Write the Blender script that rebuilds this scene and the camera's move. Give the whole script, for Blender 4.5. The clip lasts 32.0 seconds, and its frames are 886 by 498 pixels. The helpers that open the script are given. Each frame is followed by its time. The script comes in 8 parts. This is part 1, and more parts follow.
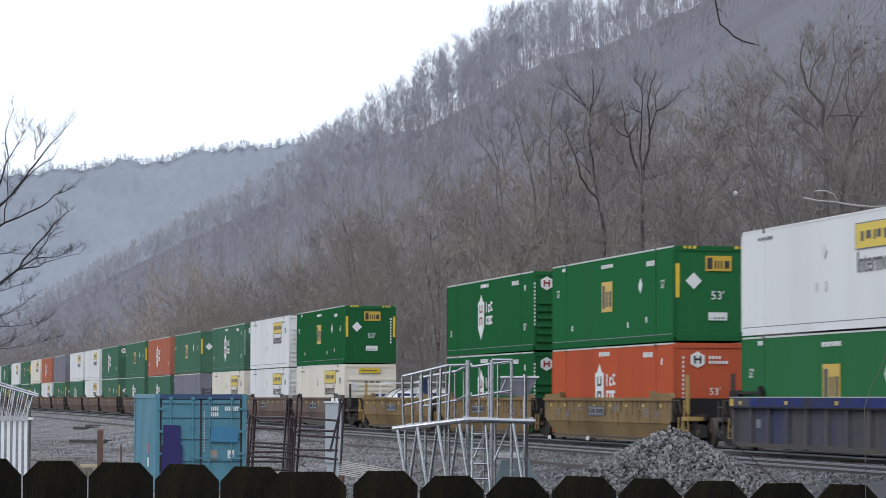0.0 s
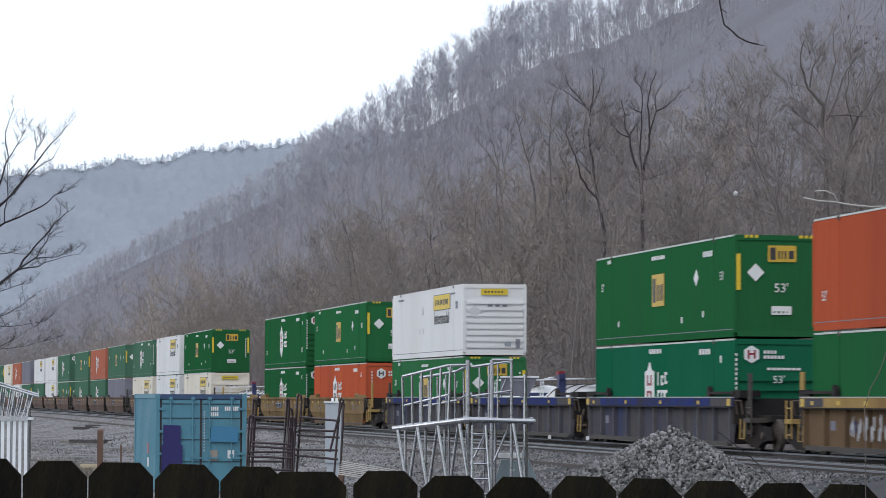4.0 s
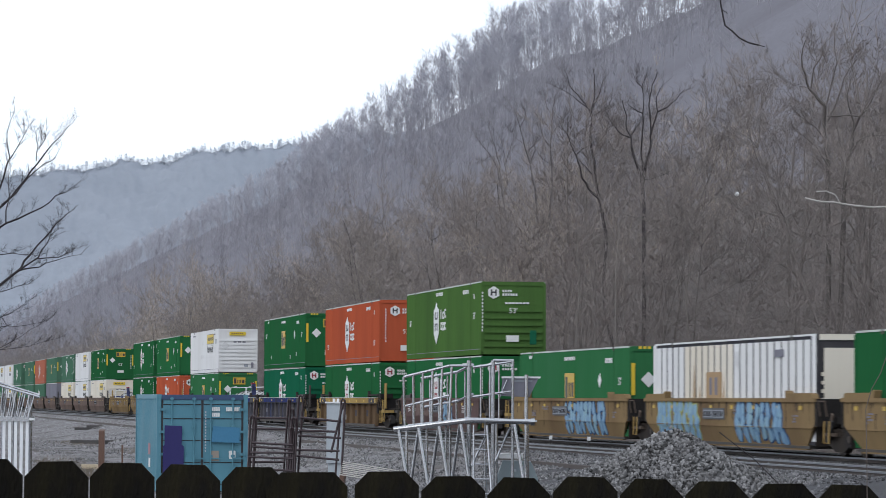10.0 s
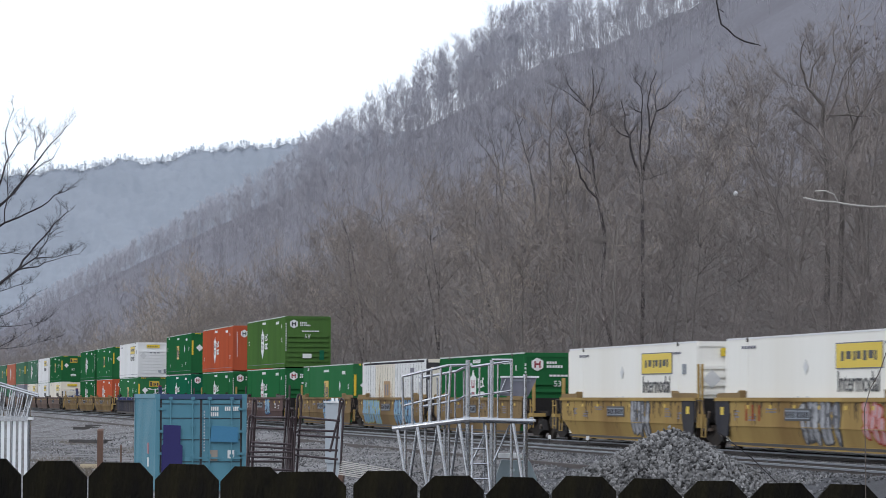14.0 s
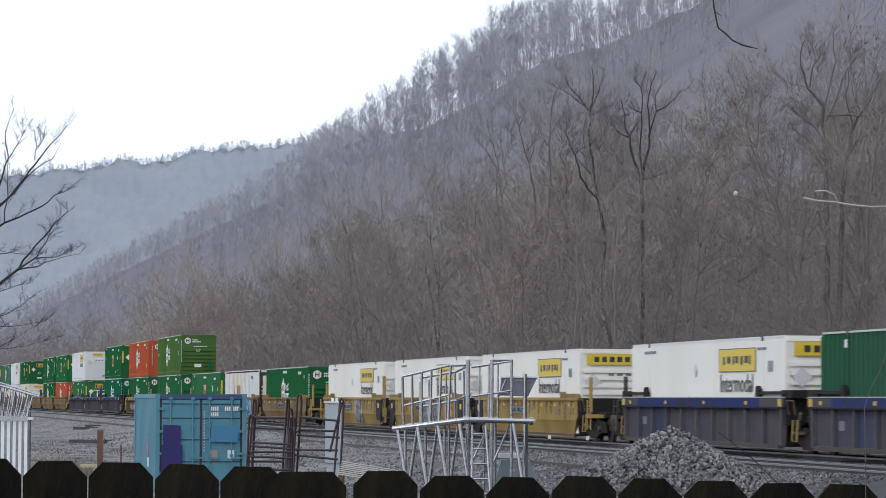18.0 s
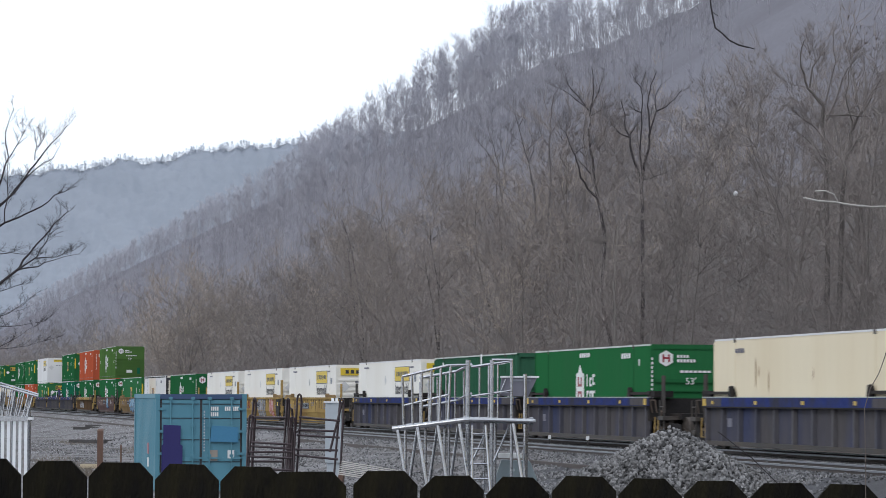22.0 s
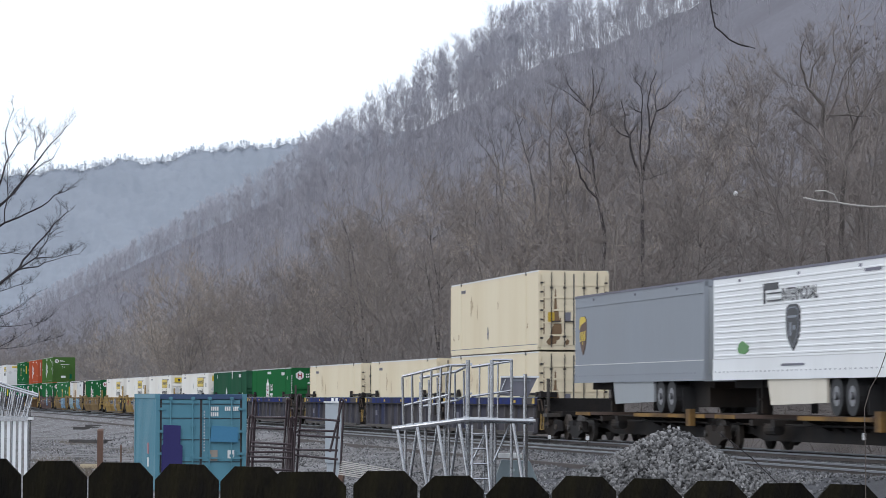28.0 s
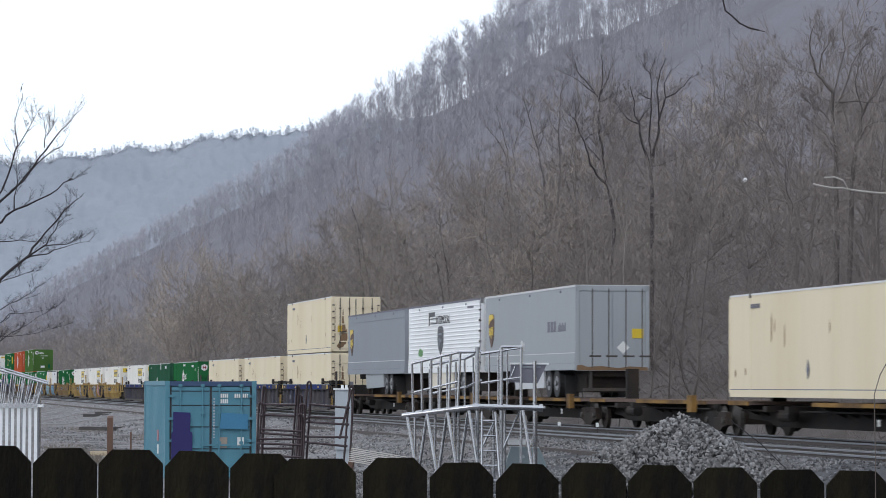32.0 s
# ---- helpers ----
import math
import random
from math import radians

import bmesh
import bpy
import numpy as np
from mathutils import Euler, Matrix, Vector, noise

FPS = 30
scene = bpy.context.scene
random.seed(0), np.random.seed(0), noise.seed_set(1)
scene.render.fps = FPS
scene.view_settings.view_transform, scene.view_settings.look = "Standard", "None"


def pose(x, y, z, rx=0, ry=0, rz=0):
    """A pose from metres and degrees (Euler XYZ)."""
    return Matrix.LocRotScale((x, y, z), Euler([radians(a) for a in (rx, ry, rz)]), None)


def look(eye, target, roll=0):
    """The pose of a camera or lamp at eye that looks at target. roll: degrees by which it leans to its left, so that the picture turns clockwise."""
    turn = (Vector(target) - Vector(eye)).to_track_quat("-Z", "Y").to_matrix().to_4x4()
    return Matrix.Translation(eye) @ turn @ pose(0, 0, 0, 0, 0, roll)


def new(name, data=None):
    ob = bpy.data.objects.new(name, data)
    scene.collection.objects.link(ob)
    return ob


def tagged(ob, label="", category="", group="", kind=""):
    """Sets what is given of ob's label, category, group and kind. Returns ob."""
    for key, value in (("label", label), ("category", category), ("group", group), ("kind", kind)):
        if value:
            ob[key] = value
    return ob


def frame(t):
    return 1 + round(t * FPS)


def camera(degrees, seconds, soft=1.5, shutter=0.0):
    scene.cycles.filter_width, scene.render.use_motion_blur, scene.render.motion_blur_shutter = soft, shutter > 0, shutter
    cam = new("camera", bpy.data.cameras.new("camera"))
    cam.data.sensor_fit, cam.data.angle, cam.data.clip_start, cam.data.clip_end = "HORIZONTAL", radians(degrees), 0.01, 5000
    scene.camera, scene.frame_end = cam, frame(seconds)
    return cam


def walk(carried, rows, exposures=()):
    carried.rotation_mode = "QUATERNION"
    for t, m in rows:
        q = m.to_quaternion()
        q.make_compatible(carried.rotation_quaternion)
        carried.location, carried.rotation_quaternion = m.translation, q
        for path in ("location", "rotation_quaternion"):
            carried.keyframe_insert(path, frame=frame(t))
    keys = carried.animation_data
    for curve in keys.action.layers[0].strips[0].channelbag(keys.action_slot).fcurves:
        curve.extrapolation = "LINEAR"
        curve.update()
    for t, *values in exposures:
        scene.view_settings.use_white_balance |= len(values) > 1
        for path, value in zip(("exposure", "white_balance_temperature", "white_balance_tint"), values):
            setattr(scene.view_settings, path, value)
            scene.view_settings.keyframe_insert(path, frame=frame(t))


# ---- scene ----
# One telephoto camera on a stand behind a board fence; x runs along the railway, y across it, z up.
EYE = (0.0, 0.0, 1.494)
YAW, PITCH, LEAN, FOCAL = -1.3793, 0.0486, 0.00402, 5478.1


def view(dx=0.0, dy=0.0, turn=0.0):
    """The camera's pose, nudged by small angles (in 1/5478 radians) and a lean."""
    a, p = YAW - dx / FOCAL, PITCH + dy / FOCAL
    aim = (EYE[0] + math.sin(a) * math.cos(p) * 100, EYE[1] + math.cos(a) * math.cos(p) * 100, EYE[2] + math.sin(p) * 100)
    return look(EYE, aim, math.degrees(LEAN + turn))


cam = camera(16.29, 32.0, soft=0.8, shutter=0.5)
walk(cam, [(0, view()), (9.6, view()), (10.0, view(2.3, 0.9)), (11.4, view(2.5, 0.4)), (12.0, view()), (28.8, view()),
           (29.1, view(-0.8, -1.0)), (29.3, view(-3, -4.6)), (29.5, view(-4.6, -4.2)), (30.0, view(-2.3, -3.7)),
           (30.5, view(0.3, -5, -0.0016)), (30.8, view(7.5, -3.9, -0.005)), (31.0, view(18.8, -5, -0.0084)),
           (31.2, view(35, -10, -0.012)), (31.4, view(27, -28, -0.0148)), (31.5, view(19.7, -35.2, -0.0143)),
           (31.6, view(14, -39, -0.012)), (31.8, view(16.5, -29, -0.006)), (32.0, view(16.6, -23.3, -0.0011))])

# ---- light: a bright, even overcast sky ----
world = bpy.data.worlds.new("overcast")
scene.world = world
world.use_nodes = True
wn, wl = world.node_tree.nodes, world.node_tree.links
sky = wn.new("ShaderNodeTexSky")
sky.sky_type, sky.sun_disc = "NISHITA", False
sky.sun_elevation, sky.sun_rotation = radians(38), radians(140)
cloud = wn.new("ShaderNodeMix")
cloud.data_type = "RGBA"
cloud.inputs[0].default_value = 0.985
cloud.inputs[7].default_value = (0.87, 0.94, 1.05, 1)
wl.new(sky.outputs[0], cloud.inputs[6])
wl.new(cloud.outputs[2], wn["Background"].inputs[0])
wn["Background"].inputs[1].default_value = 1.15
sun = new("sun", bpy.data.lights.new("sun", "SUN"))
sun.data.energy, sun.data.angle, sun.data.color = 0.6, radians(30), (1.0, 0.97, 0.93)
sun.matrix_world = look((0, 0, 50), (-40, 45, 0))
scene.view_settings.exposure = 0.0

# ---- materials ----
def mat(name, base, rough=0.6, metal=0.0, spread=0.15, size=3.0, bump=0.0, second=None, amount=0.35, stretch=(1, 1, 1), patch=0.25, per_object=0.0, spec=0.5):
    """A painted, earthen or wooden surface: fine grain and large stains (second colour), with slight relief."""
    m = bpy.data.materials.new(name)
    m.use_nodes = True
    n, l = m.node_tree.nodes, m.node_tree.links
    b = n["Principled BSDF"]
    b.inputs["Roughness"].default_value, b.inputs["Metallic"].default_value = rough, metal
    b.inputs["Specular IOR Level"].default_value = spec
    co = n.new("ShaderNodeTexCoord")
    mp = n.new("ShaderNodeMapping")
    mp.inputs["Scale"].default_value = stretch
    l.new(co.outputs["Object"], mp.inputs[0])
    fine = n.new("ShaderNodeTexNoise")
    fine.inputs["Scale"].default_value, fine.inputs["Detail"].default_value = size * 6, 6
    big = n.new("ShaderNodeTexNoise")
    big.inputs["Scale"].default_value, big.inputs["Detail"].default_value = size * patch, 5
    l.new(mp.outputs[0], fine.inputs[0])
    l.new(mp.outputs[0], big.inputs[0])
    ramp = n.new("ShaderNodeValToRGB")
    ramp.color_ramp.elements[0].position, ramp.color_ramp.elements[1].position = 0.42, 0.68
    l.new(big.outputs[0], ramp.inputs[0])
    lo = [max(0, c * (1 - spread)) for c in base] + [1]
    hi = [min(1, c * (1 + spread)) for c in base] + [1]
    grain = n.new("ShaderNodeMix")
    grain.data_type = "RGBA"
    grain.inputs[6].default_value, grain.inputs[7].default_value = lo, hi
    l.new(fine.outputs[0], grain.inputs[0])
    out = grain.outputs[2]
    if second:
        f = n.new("ShaderNodeMath")
        f.operation = "MULTIPLY"
        f.inputs[1].default_value = amount
        l.new(ramp.outputs[0], f.inputs[0])
        st = n.new("ShaderNodeMix")
        st.data_type = "RGBA"
        st.inputs[7].default_value = (*second, 1)
        l.new(f.outputs[0], st.inputs[0])
        l.new(out, st.inputs[6])
        out = st.outputs[2]
    if per_object:
        info = n.new("ShaderNodeObjectInfo")
        hs = n.new("ShaderNodeHueSaturation")
        rng = n.new("ShaderNodeMapRange")
        rng.inputs[3].default_value, rng.inputs[4].default_value = 1 - per_object, 1 + per_object
        l.new(info.outputs["Random"], rng.inputs[0])
        l.new(rng.outputs[0], hs.inputs["Value"])
        l.new(out, hs.inputs["Color"])
        out = hs.outputs[0]
    l.new(out, b.inputs["Base Color"])
    if bump:
        bp = n.new("ShaderNodeBump")
        bp.inputs["Strength"].default_value, bp.inputs["Distance"].default_value = bump, 0.02
        l.new(fine.outputs[0], bp.inputs["Height"])
        l.new(bp.outputs[0], b.inputs["Normal"])
    return m


STREAK = (0.6, 0.6, 0.06)
GRIME = (0.05, 0.045, 0.04)
M = dict(
    green=mat("green_paint", (0.022, 0.125, 0.046), 0.45, spread=0.1, size=2, second=(0.035, 0.1, 0.05), stretch=STREAK, per_object=0.12, spec=0.0),
    teal=mat("faded_green_paint", (0.012, 0.12, 0.062), 0.5, spread=0.1, size=2, second=(0.03, 0.13, 0.09), stretch=STREAK, spec=0.0),
    lime=mat("light_green_paint", (0.078, 0.16, 0.045), 0.5, spread=0.15, size=2, second=(0.05, 0.095, 0.035), amount=0.6, stretch=STREAK, spec=0.0),
    orange=mat("orange_paint", (0.46, 0.1, 0.048), 0.5, spread=0.12, size=2, second=(0.28, 0.065, 0.04), amount=0.55, stretch=STREAK, per_object=0.08, spec=0.0),
    white=mat("white_paint", (0.74, 0.74, 0.74), 0.45, spread=0.03, size=2, second=(0.6, 0.59, 0.56), amount=0.4, stretch=STREAK, spec=0.0),
    cream=mat("cream_paint", (0.78, 0.69, 0.52), 0.5, spread=0.04, size=2, second=(0.66, 0.54, 0.36), amount=0.4, stretch=STREAK, spec=0.0),
    ivory=mat("ivory_paint", (0.74, 0.69, 0.6), 0.5, spread=0.04, size=2, second=(0.62, 0.55, 0.44), amount=0.4, stretch=STREAK, spec=0.0),
    warm=mat("yellowed_white_paint", (0.82, 0.8, 0.75), 0.5, spread=0.03, size=2, second=(0.72, 0.68, 0.6), amount=0.45, stretch=STREAK, spec=0.0),
    grey=mat("grey_paint", (0.3, 0.322, 0.355), 0.5, spread=0.05, size=2, second=(0.29, 0.3, 0.315), stretch=STREAK, spec=0.0),
    slate=mat("slate_paint", (0.22, 0.22, 0.26), 0.5, spread=0.08, size=2, second=(0.16, 0.14, 0.14), stretch=STREAK, spec=0.0),
    ochre=mat("ochre_yellow_car_paint", (0.27, 0.19, 0.1), 0.6, spread=0.12, size=2, second=(0.15, 0.1, 0.065), amount=0.75, stretch=(0.5, 0.5, 0.15), spec=0.0),
    gold=mat("golden_yellow_car_paint", (0.4, 0.28, 0.11), 0.6, spread=0.12, size=2, second=(0.2, 0.12, 0.06), amount=0.75, stretch=(0.5, 0.5, 0.15), spec=0.0),
    brown=mat("brown_car_paint", (0.19, 0.142, 0.122), 0.7, spread=0.15, size=2, second=(0.11, 0.085, 0.078), amount=0.6, stretch=(0.5, 0.5, 0.2), spec=0.0),
    mauve=mat("faded_maroon_car_paint", (0.15, 0.104, 0.1), 0.7, spread=0.15, size=2, second=(0.1, 0.07, 0.065), amount=0.6, stretch=(0.5, 0.5, 0.2), spec=0.0),
    blue=mat("blue_car_paint", (0.04, 0.055, 0.17), 0.55, spread=0.35, size=2, second=(0.055, 0.055, 0.07), amount=0.95, stretch=(0.7, 0.5, 0.6), patch=0.9, spec=0.0),
    ribgrey=mat("grimy_grey_car_paint", (0.1, 0.093, 0.096), 0.7, spread=0.25, size=2, second=(0.06, 0.07, 0.13), amount=0.9, stretch=(0.5, 0.5, 0.15), patch=0.45, spec=0.0),
    ribbrown=mat("rusty_ribbed_car_paint", (0.17, 0.115, 0.07), 0.7, spread=0.15, size=2, second=(0.09, 0.06, 0.045), amount=0.7, stretch=(0.5, 0.5, 0.3), spec=0.0),
    steel=mat("dark_running_gear", (0.05, 0.045, 0.042), 0.75, spread=0.2, size=4, second=(0.1, 0.065, 0.04)),
    black=mat("black_rubber", (0.02, 0.02, 0.022), 0.7, spread=0.2, size=8),
    galv=mat("galvanised_steel", (0.5, 0.51, 0.53), 0.24, 1.0, spread=0.12, size=6, second=(0.3, 0.3, 0.31), amount=0.6, bump=0.05),
    alu=mat("bare_aluminium", (0.72, 0.73, 0.75), 0.35, 0.7, spread=0.05, size=4),
    yellow=mat("yellow_sign", (0.68, 0.49, 0.035), 0.5, spread=0.06, size=3),
    amber=mat("amber_sign", (0.56, 0.37, 0.04), 0.5, spread=0.1, size=3),
    ink=mat("black_print", (0.03, 0.03, 0.035), 0.5, spread=0.1, size=3),
    navy=mat("dark_blue_print", (0.03, 0.04, 0.12), 0.5, spread=0.1, size=3),
    print=mat("white_print", (0.72, 0.73, 0.72), 0.5, spread=0.06, size=3),
    red=mat("red_print", (0.25, 0.018, 0.03), 0.5, spread=0.1, size=3),
    limep=mat("green_print", (0.08, 0.25, 0.06), 0.5, spread=0.1, size=3),
    bluegraf=mat("pale_blue_spray_paint", (0.13, 0.26, 0.42), 0.6, spread=0.25, size=2, second=(0.25, 0.4, 0.42), amount=0.8, patch=1.2),
    limegraf=mat("yellow_green_spray_paint", (0.32, 0.36, 0.12), 0.6, spread=0.2, size=2),
    greygraf=mat("grey_spray_paint", (0.07, 0.07, 0.08), 0.6, spread=0.3, size=2, second=(0.5, 0.5, 0.52), amount=0.8, patch=1.5),
    pinkgraf=mat("pink_spray_paint", (0.5, 0.2, 0.2), 0.6, spread=0.2, size=2),
    pblue=mat("weathered_light_blue_paint", (0.1, 0.25, 0.32), 0.5, spread=0.08, size=2, second=(0.1, 0.19, 0.23), amount=0.5, stretch=STREAK, spec=0.15),
    pnavy=mat("purple_blue_paint", (0.016, 0.013, 0.11), 0.55, spread=0.1, size=3),
    pcyan=mat("bright_blue_paint", (0.045, 0.19, 0.33), 0.5, spread=0.1, size=3),
    fence=mat("wet_weathered_fence_wood", (0.0065, 0.0058, 0.005), 0.85, spread=0.5, size=9, second=(0.026, 0.022, 0.008), amount=0.7, stretch=(3, 3, 0.9), bump=0.5, per_object=0.3, patch=0.5, spec=0.12),
    gravel=mat("grey_gravel", (0.2, 0.195, 0.2), 0.9, spread=0.8, size=1.6, second=(0.06, 0.048, 0.042), amount=0.85, bump=0.8, patch=0.3, spec=0.2),
    ballast=mat("track_ballast", (0.066, 0.066, 0.072), 0.9, spread=0.6, size=2.2, second=(0.04, 0.038, 0.04), amount=0.6, bump=1.0, spec=0.2),
    stone=mat("crushed_limestone", (0.172, 0.169, 0.17), 0.85, spread=0.3, size=2, second=(0.16, 0.16, 0.17), amount=0.5, per_object=0.35, bump=0.3, spec=0.3),
    rail=mat("worn_rail_steel", (0.25, 0.26, 0.285), 0.35, 0.7, spread=0.1, size=4),
    railweb=mat("rusty_rail", (0.08, 0.065, 0.06), 0.8, spread=0.2, size=6),
    tie=mat("creosoted_tie", (0.06, 0.056, 0.056), 0.85, spread=0.3, size=5, stretch=(1, 0.2, 1)),
    # the lilac-grey of the upper hillside is haze put into its colour
    litter=mat("haze_grey_leaf_litter", (0.188, 0.185, 0.208), 0.95, spread=0.3, size=0.3, second=(0.15, 0.145, 0.163), amount=0.7, patch=0.1, spec=0.0),
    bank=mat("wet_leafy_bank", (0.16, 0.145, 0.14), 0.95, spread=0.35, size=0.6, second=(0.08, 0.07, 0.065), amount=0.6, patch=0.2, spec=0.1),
    # painted sky reflection for container top rails; worn edge on car sills
    trim=mat("worn_and_sky_lit_edge", (0.5, 0.54, 0.5), 0.5, spread=0.15, size=4, spec=0.2),
    pale=mat("pale_grey_fitting", (0.6, 0.6, 0.6), 0.5, spread=0.05, size=3, spec=0.2),
    # oil dirt and the train's shadow, both put into the ballast colour
    oily_shaded=mat("oily_train_shaded_ballast", (0.035, 0.035, 0.04), 0.9, spread=0.5, size=2.2, second=(0.035, 0.034, 0.036), amount=0.6, bump=0.8, spec=0.2),
    # distance haze is put into the crest trees' colour
    crestwood=mat("haze_grey_crest_trees", (0.42, 0.418, 0.46), 0.95, spread=0.2, size=0.05, spec=0.0),
    paletan=mat("pale_tan_twigs", (0.38, 0.325, 0.28), 0.9, spread=0.3, size=0.8, per_object=0.2, spec=0.1),
    # green and orange with distance haze mixed into the paint
    fgreen=mat("haze_pale_green_paint", (0.075, 0.165, 0.11), 0.7, spread=0.12, size=2, second=(0.1, 0.18, 0.13), stretch=STREAK, spec=0.0),
    forange=mat("haze_pale_orange_paint", (0.43, 0.15, 0.1), 0.7, spread=0.12, size=2, second=(0.35, 0.14, 0.1), stretch=STREAK, spec=0.0),
    rgreen=mat("dull_green_corrugated_paint", (0.035, 0.115, 0.068), 0.7, spread=0.2, size=2, second=(0.06, 0.12, 0.085), amount=0.6, stretch=STREAK, spec=0.0),
    pgreen=mat("faded_grass_green_paint", (0.035, 0.15, 0.06), 0.6, spread=0.1, size=2, second=(0.06, 0.17, 0.09), stretch=STREAK, spec=0.0),
    bark=mat("grey_brown_bark", (0.2, 0.178, 0.168), 0.9, spread=0.3, size=3, per_object=0.25, stretch=(1, 1, 0.3), spec=0.15),
    darkbark=mat("dark_wet_bark", (0.05, 0.045, 0.048), 0.9, spread=0.3, size=3, per_object=0.15, spec=0.15),
    wetbark=mat("wet_grey_brown_bark", (0.16, 0.143, 0.136), 0.9, spread=0.3, size=3, per_object=0.15, stretch=(1, 1, 0.3), spec=0.1),
    twig=mat("brown_twigs", (0.245, 0.216, 0.204), 0.9, spread=0.3, size=0.8, second=(0.215, 0.19, 0.18), per_object=0.2, spec=0.1),
    duskbark=mat("dark_grey_bark", (0.065, 0.058, 0.061), 0.9, spread=0.3, size=3, stretch=(1, 1, 0.3), spec=0.1),
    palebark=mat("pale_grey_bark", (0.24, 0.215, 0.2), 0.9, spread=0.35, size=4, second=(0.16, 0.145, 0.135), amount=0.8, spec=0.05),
    softtwig=mat("fine_dark_twigs", (0.15, 0.138, 0.142), 0.9, spread=0.3, size=0.8, per_object=0.15, spec=0.05),
    # haze put into bark and twigs of the farther belt trees
    greytwig=mat("haze_grey_twigs", (0.26, 0.243, 0.245), 0.9, spread=0.25, size=0.5, per_object=0.15, spec=0.0),
    # haze in the colour, lightened further to offset the twigs' own shade
    farwood=mat("haze_grey_woods", (0.325, 0.318, 0.348), 0.95, spread=0.2, size=0.04, spec=0.0),
    rust=mat("rusty_tube", (0.045, 0.03, 0.034), 0.3, 0.4, spread=0.3, size=6, second=(0.1, 0.08, 0.085), spec=0.6),
    post=mat("brown_post_wood", (0.13, 0.075, 0.055), 0.85, spread=0.3, size=5, stretch=(1, 1, 0.2)),
    cabinet=mat("pale_grey_enamel", (0.4, 0.44, 0.48), 0.45, spread=0.05, size=3),
    boxgrey=mat("blue_grey_enamel", (0.22, 0.27, 0.29), 0.5, spread=0.08, size=3),
    plank=mat("pale_sawn_lumber", (0.55, 0.52, 0.48), 0.7, spread=0.1, size=5),
    tank=mat("white_tank_enamel", (0.8, 0.8, 0.8), 0.25, spread=0.03, size=2),
    rubberwhite=mat("white_plastic_lid", (0.75, 0.76, 0.77), 0.4, spread=0.04, size=3),
)


def island(m, much):
    """Lets each loose piece of a joined mesh differ in lightness."""
    n, l = m.node_tree.nodes, m.node_tree.links
    b = n["Principled BSDF"]
    src = b.inputs["Base Color"].links[0].from_socket
    geo, hs, rng = n.new("ShaderNodeNewGeometry"), n.new("ShaderNodeHueSaturation"), n.new("ShaderNodeMapRange")
    rng.inputs[3].default_value, rng.inputs[4].default_value = 1 - much, 1 + much
    l.new(geo.outputs["Random Per Island"], rng.inputs[0])
    l.new(rng.outputs[0], hs.inputs["Value"])
    l.new(src, hs.inputs["Color"])
    l.new(hs.outputs[0], b.inputs["Base Color"])
    return m


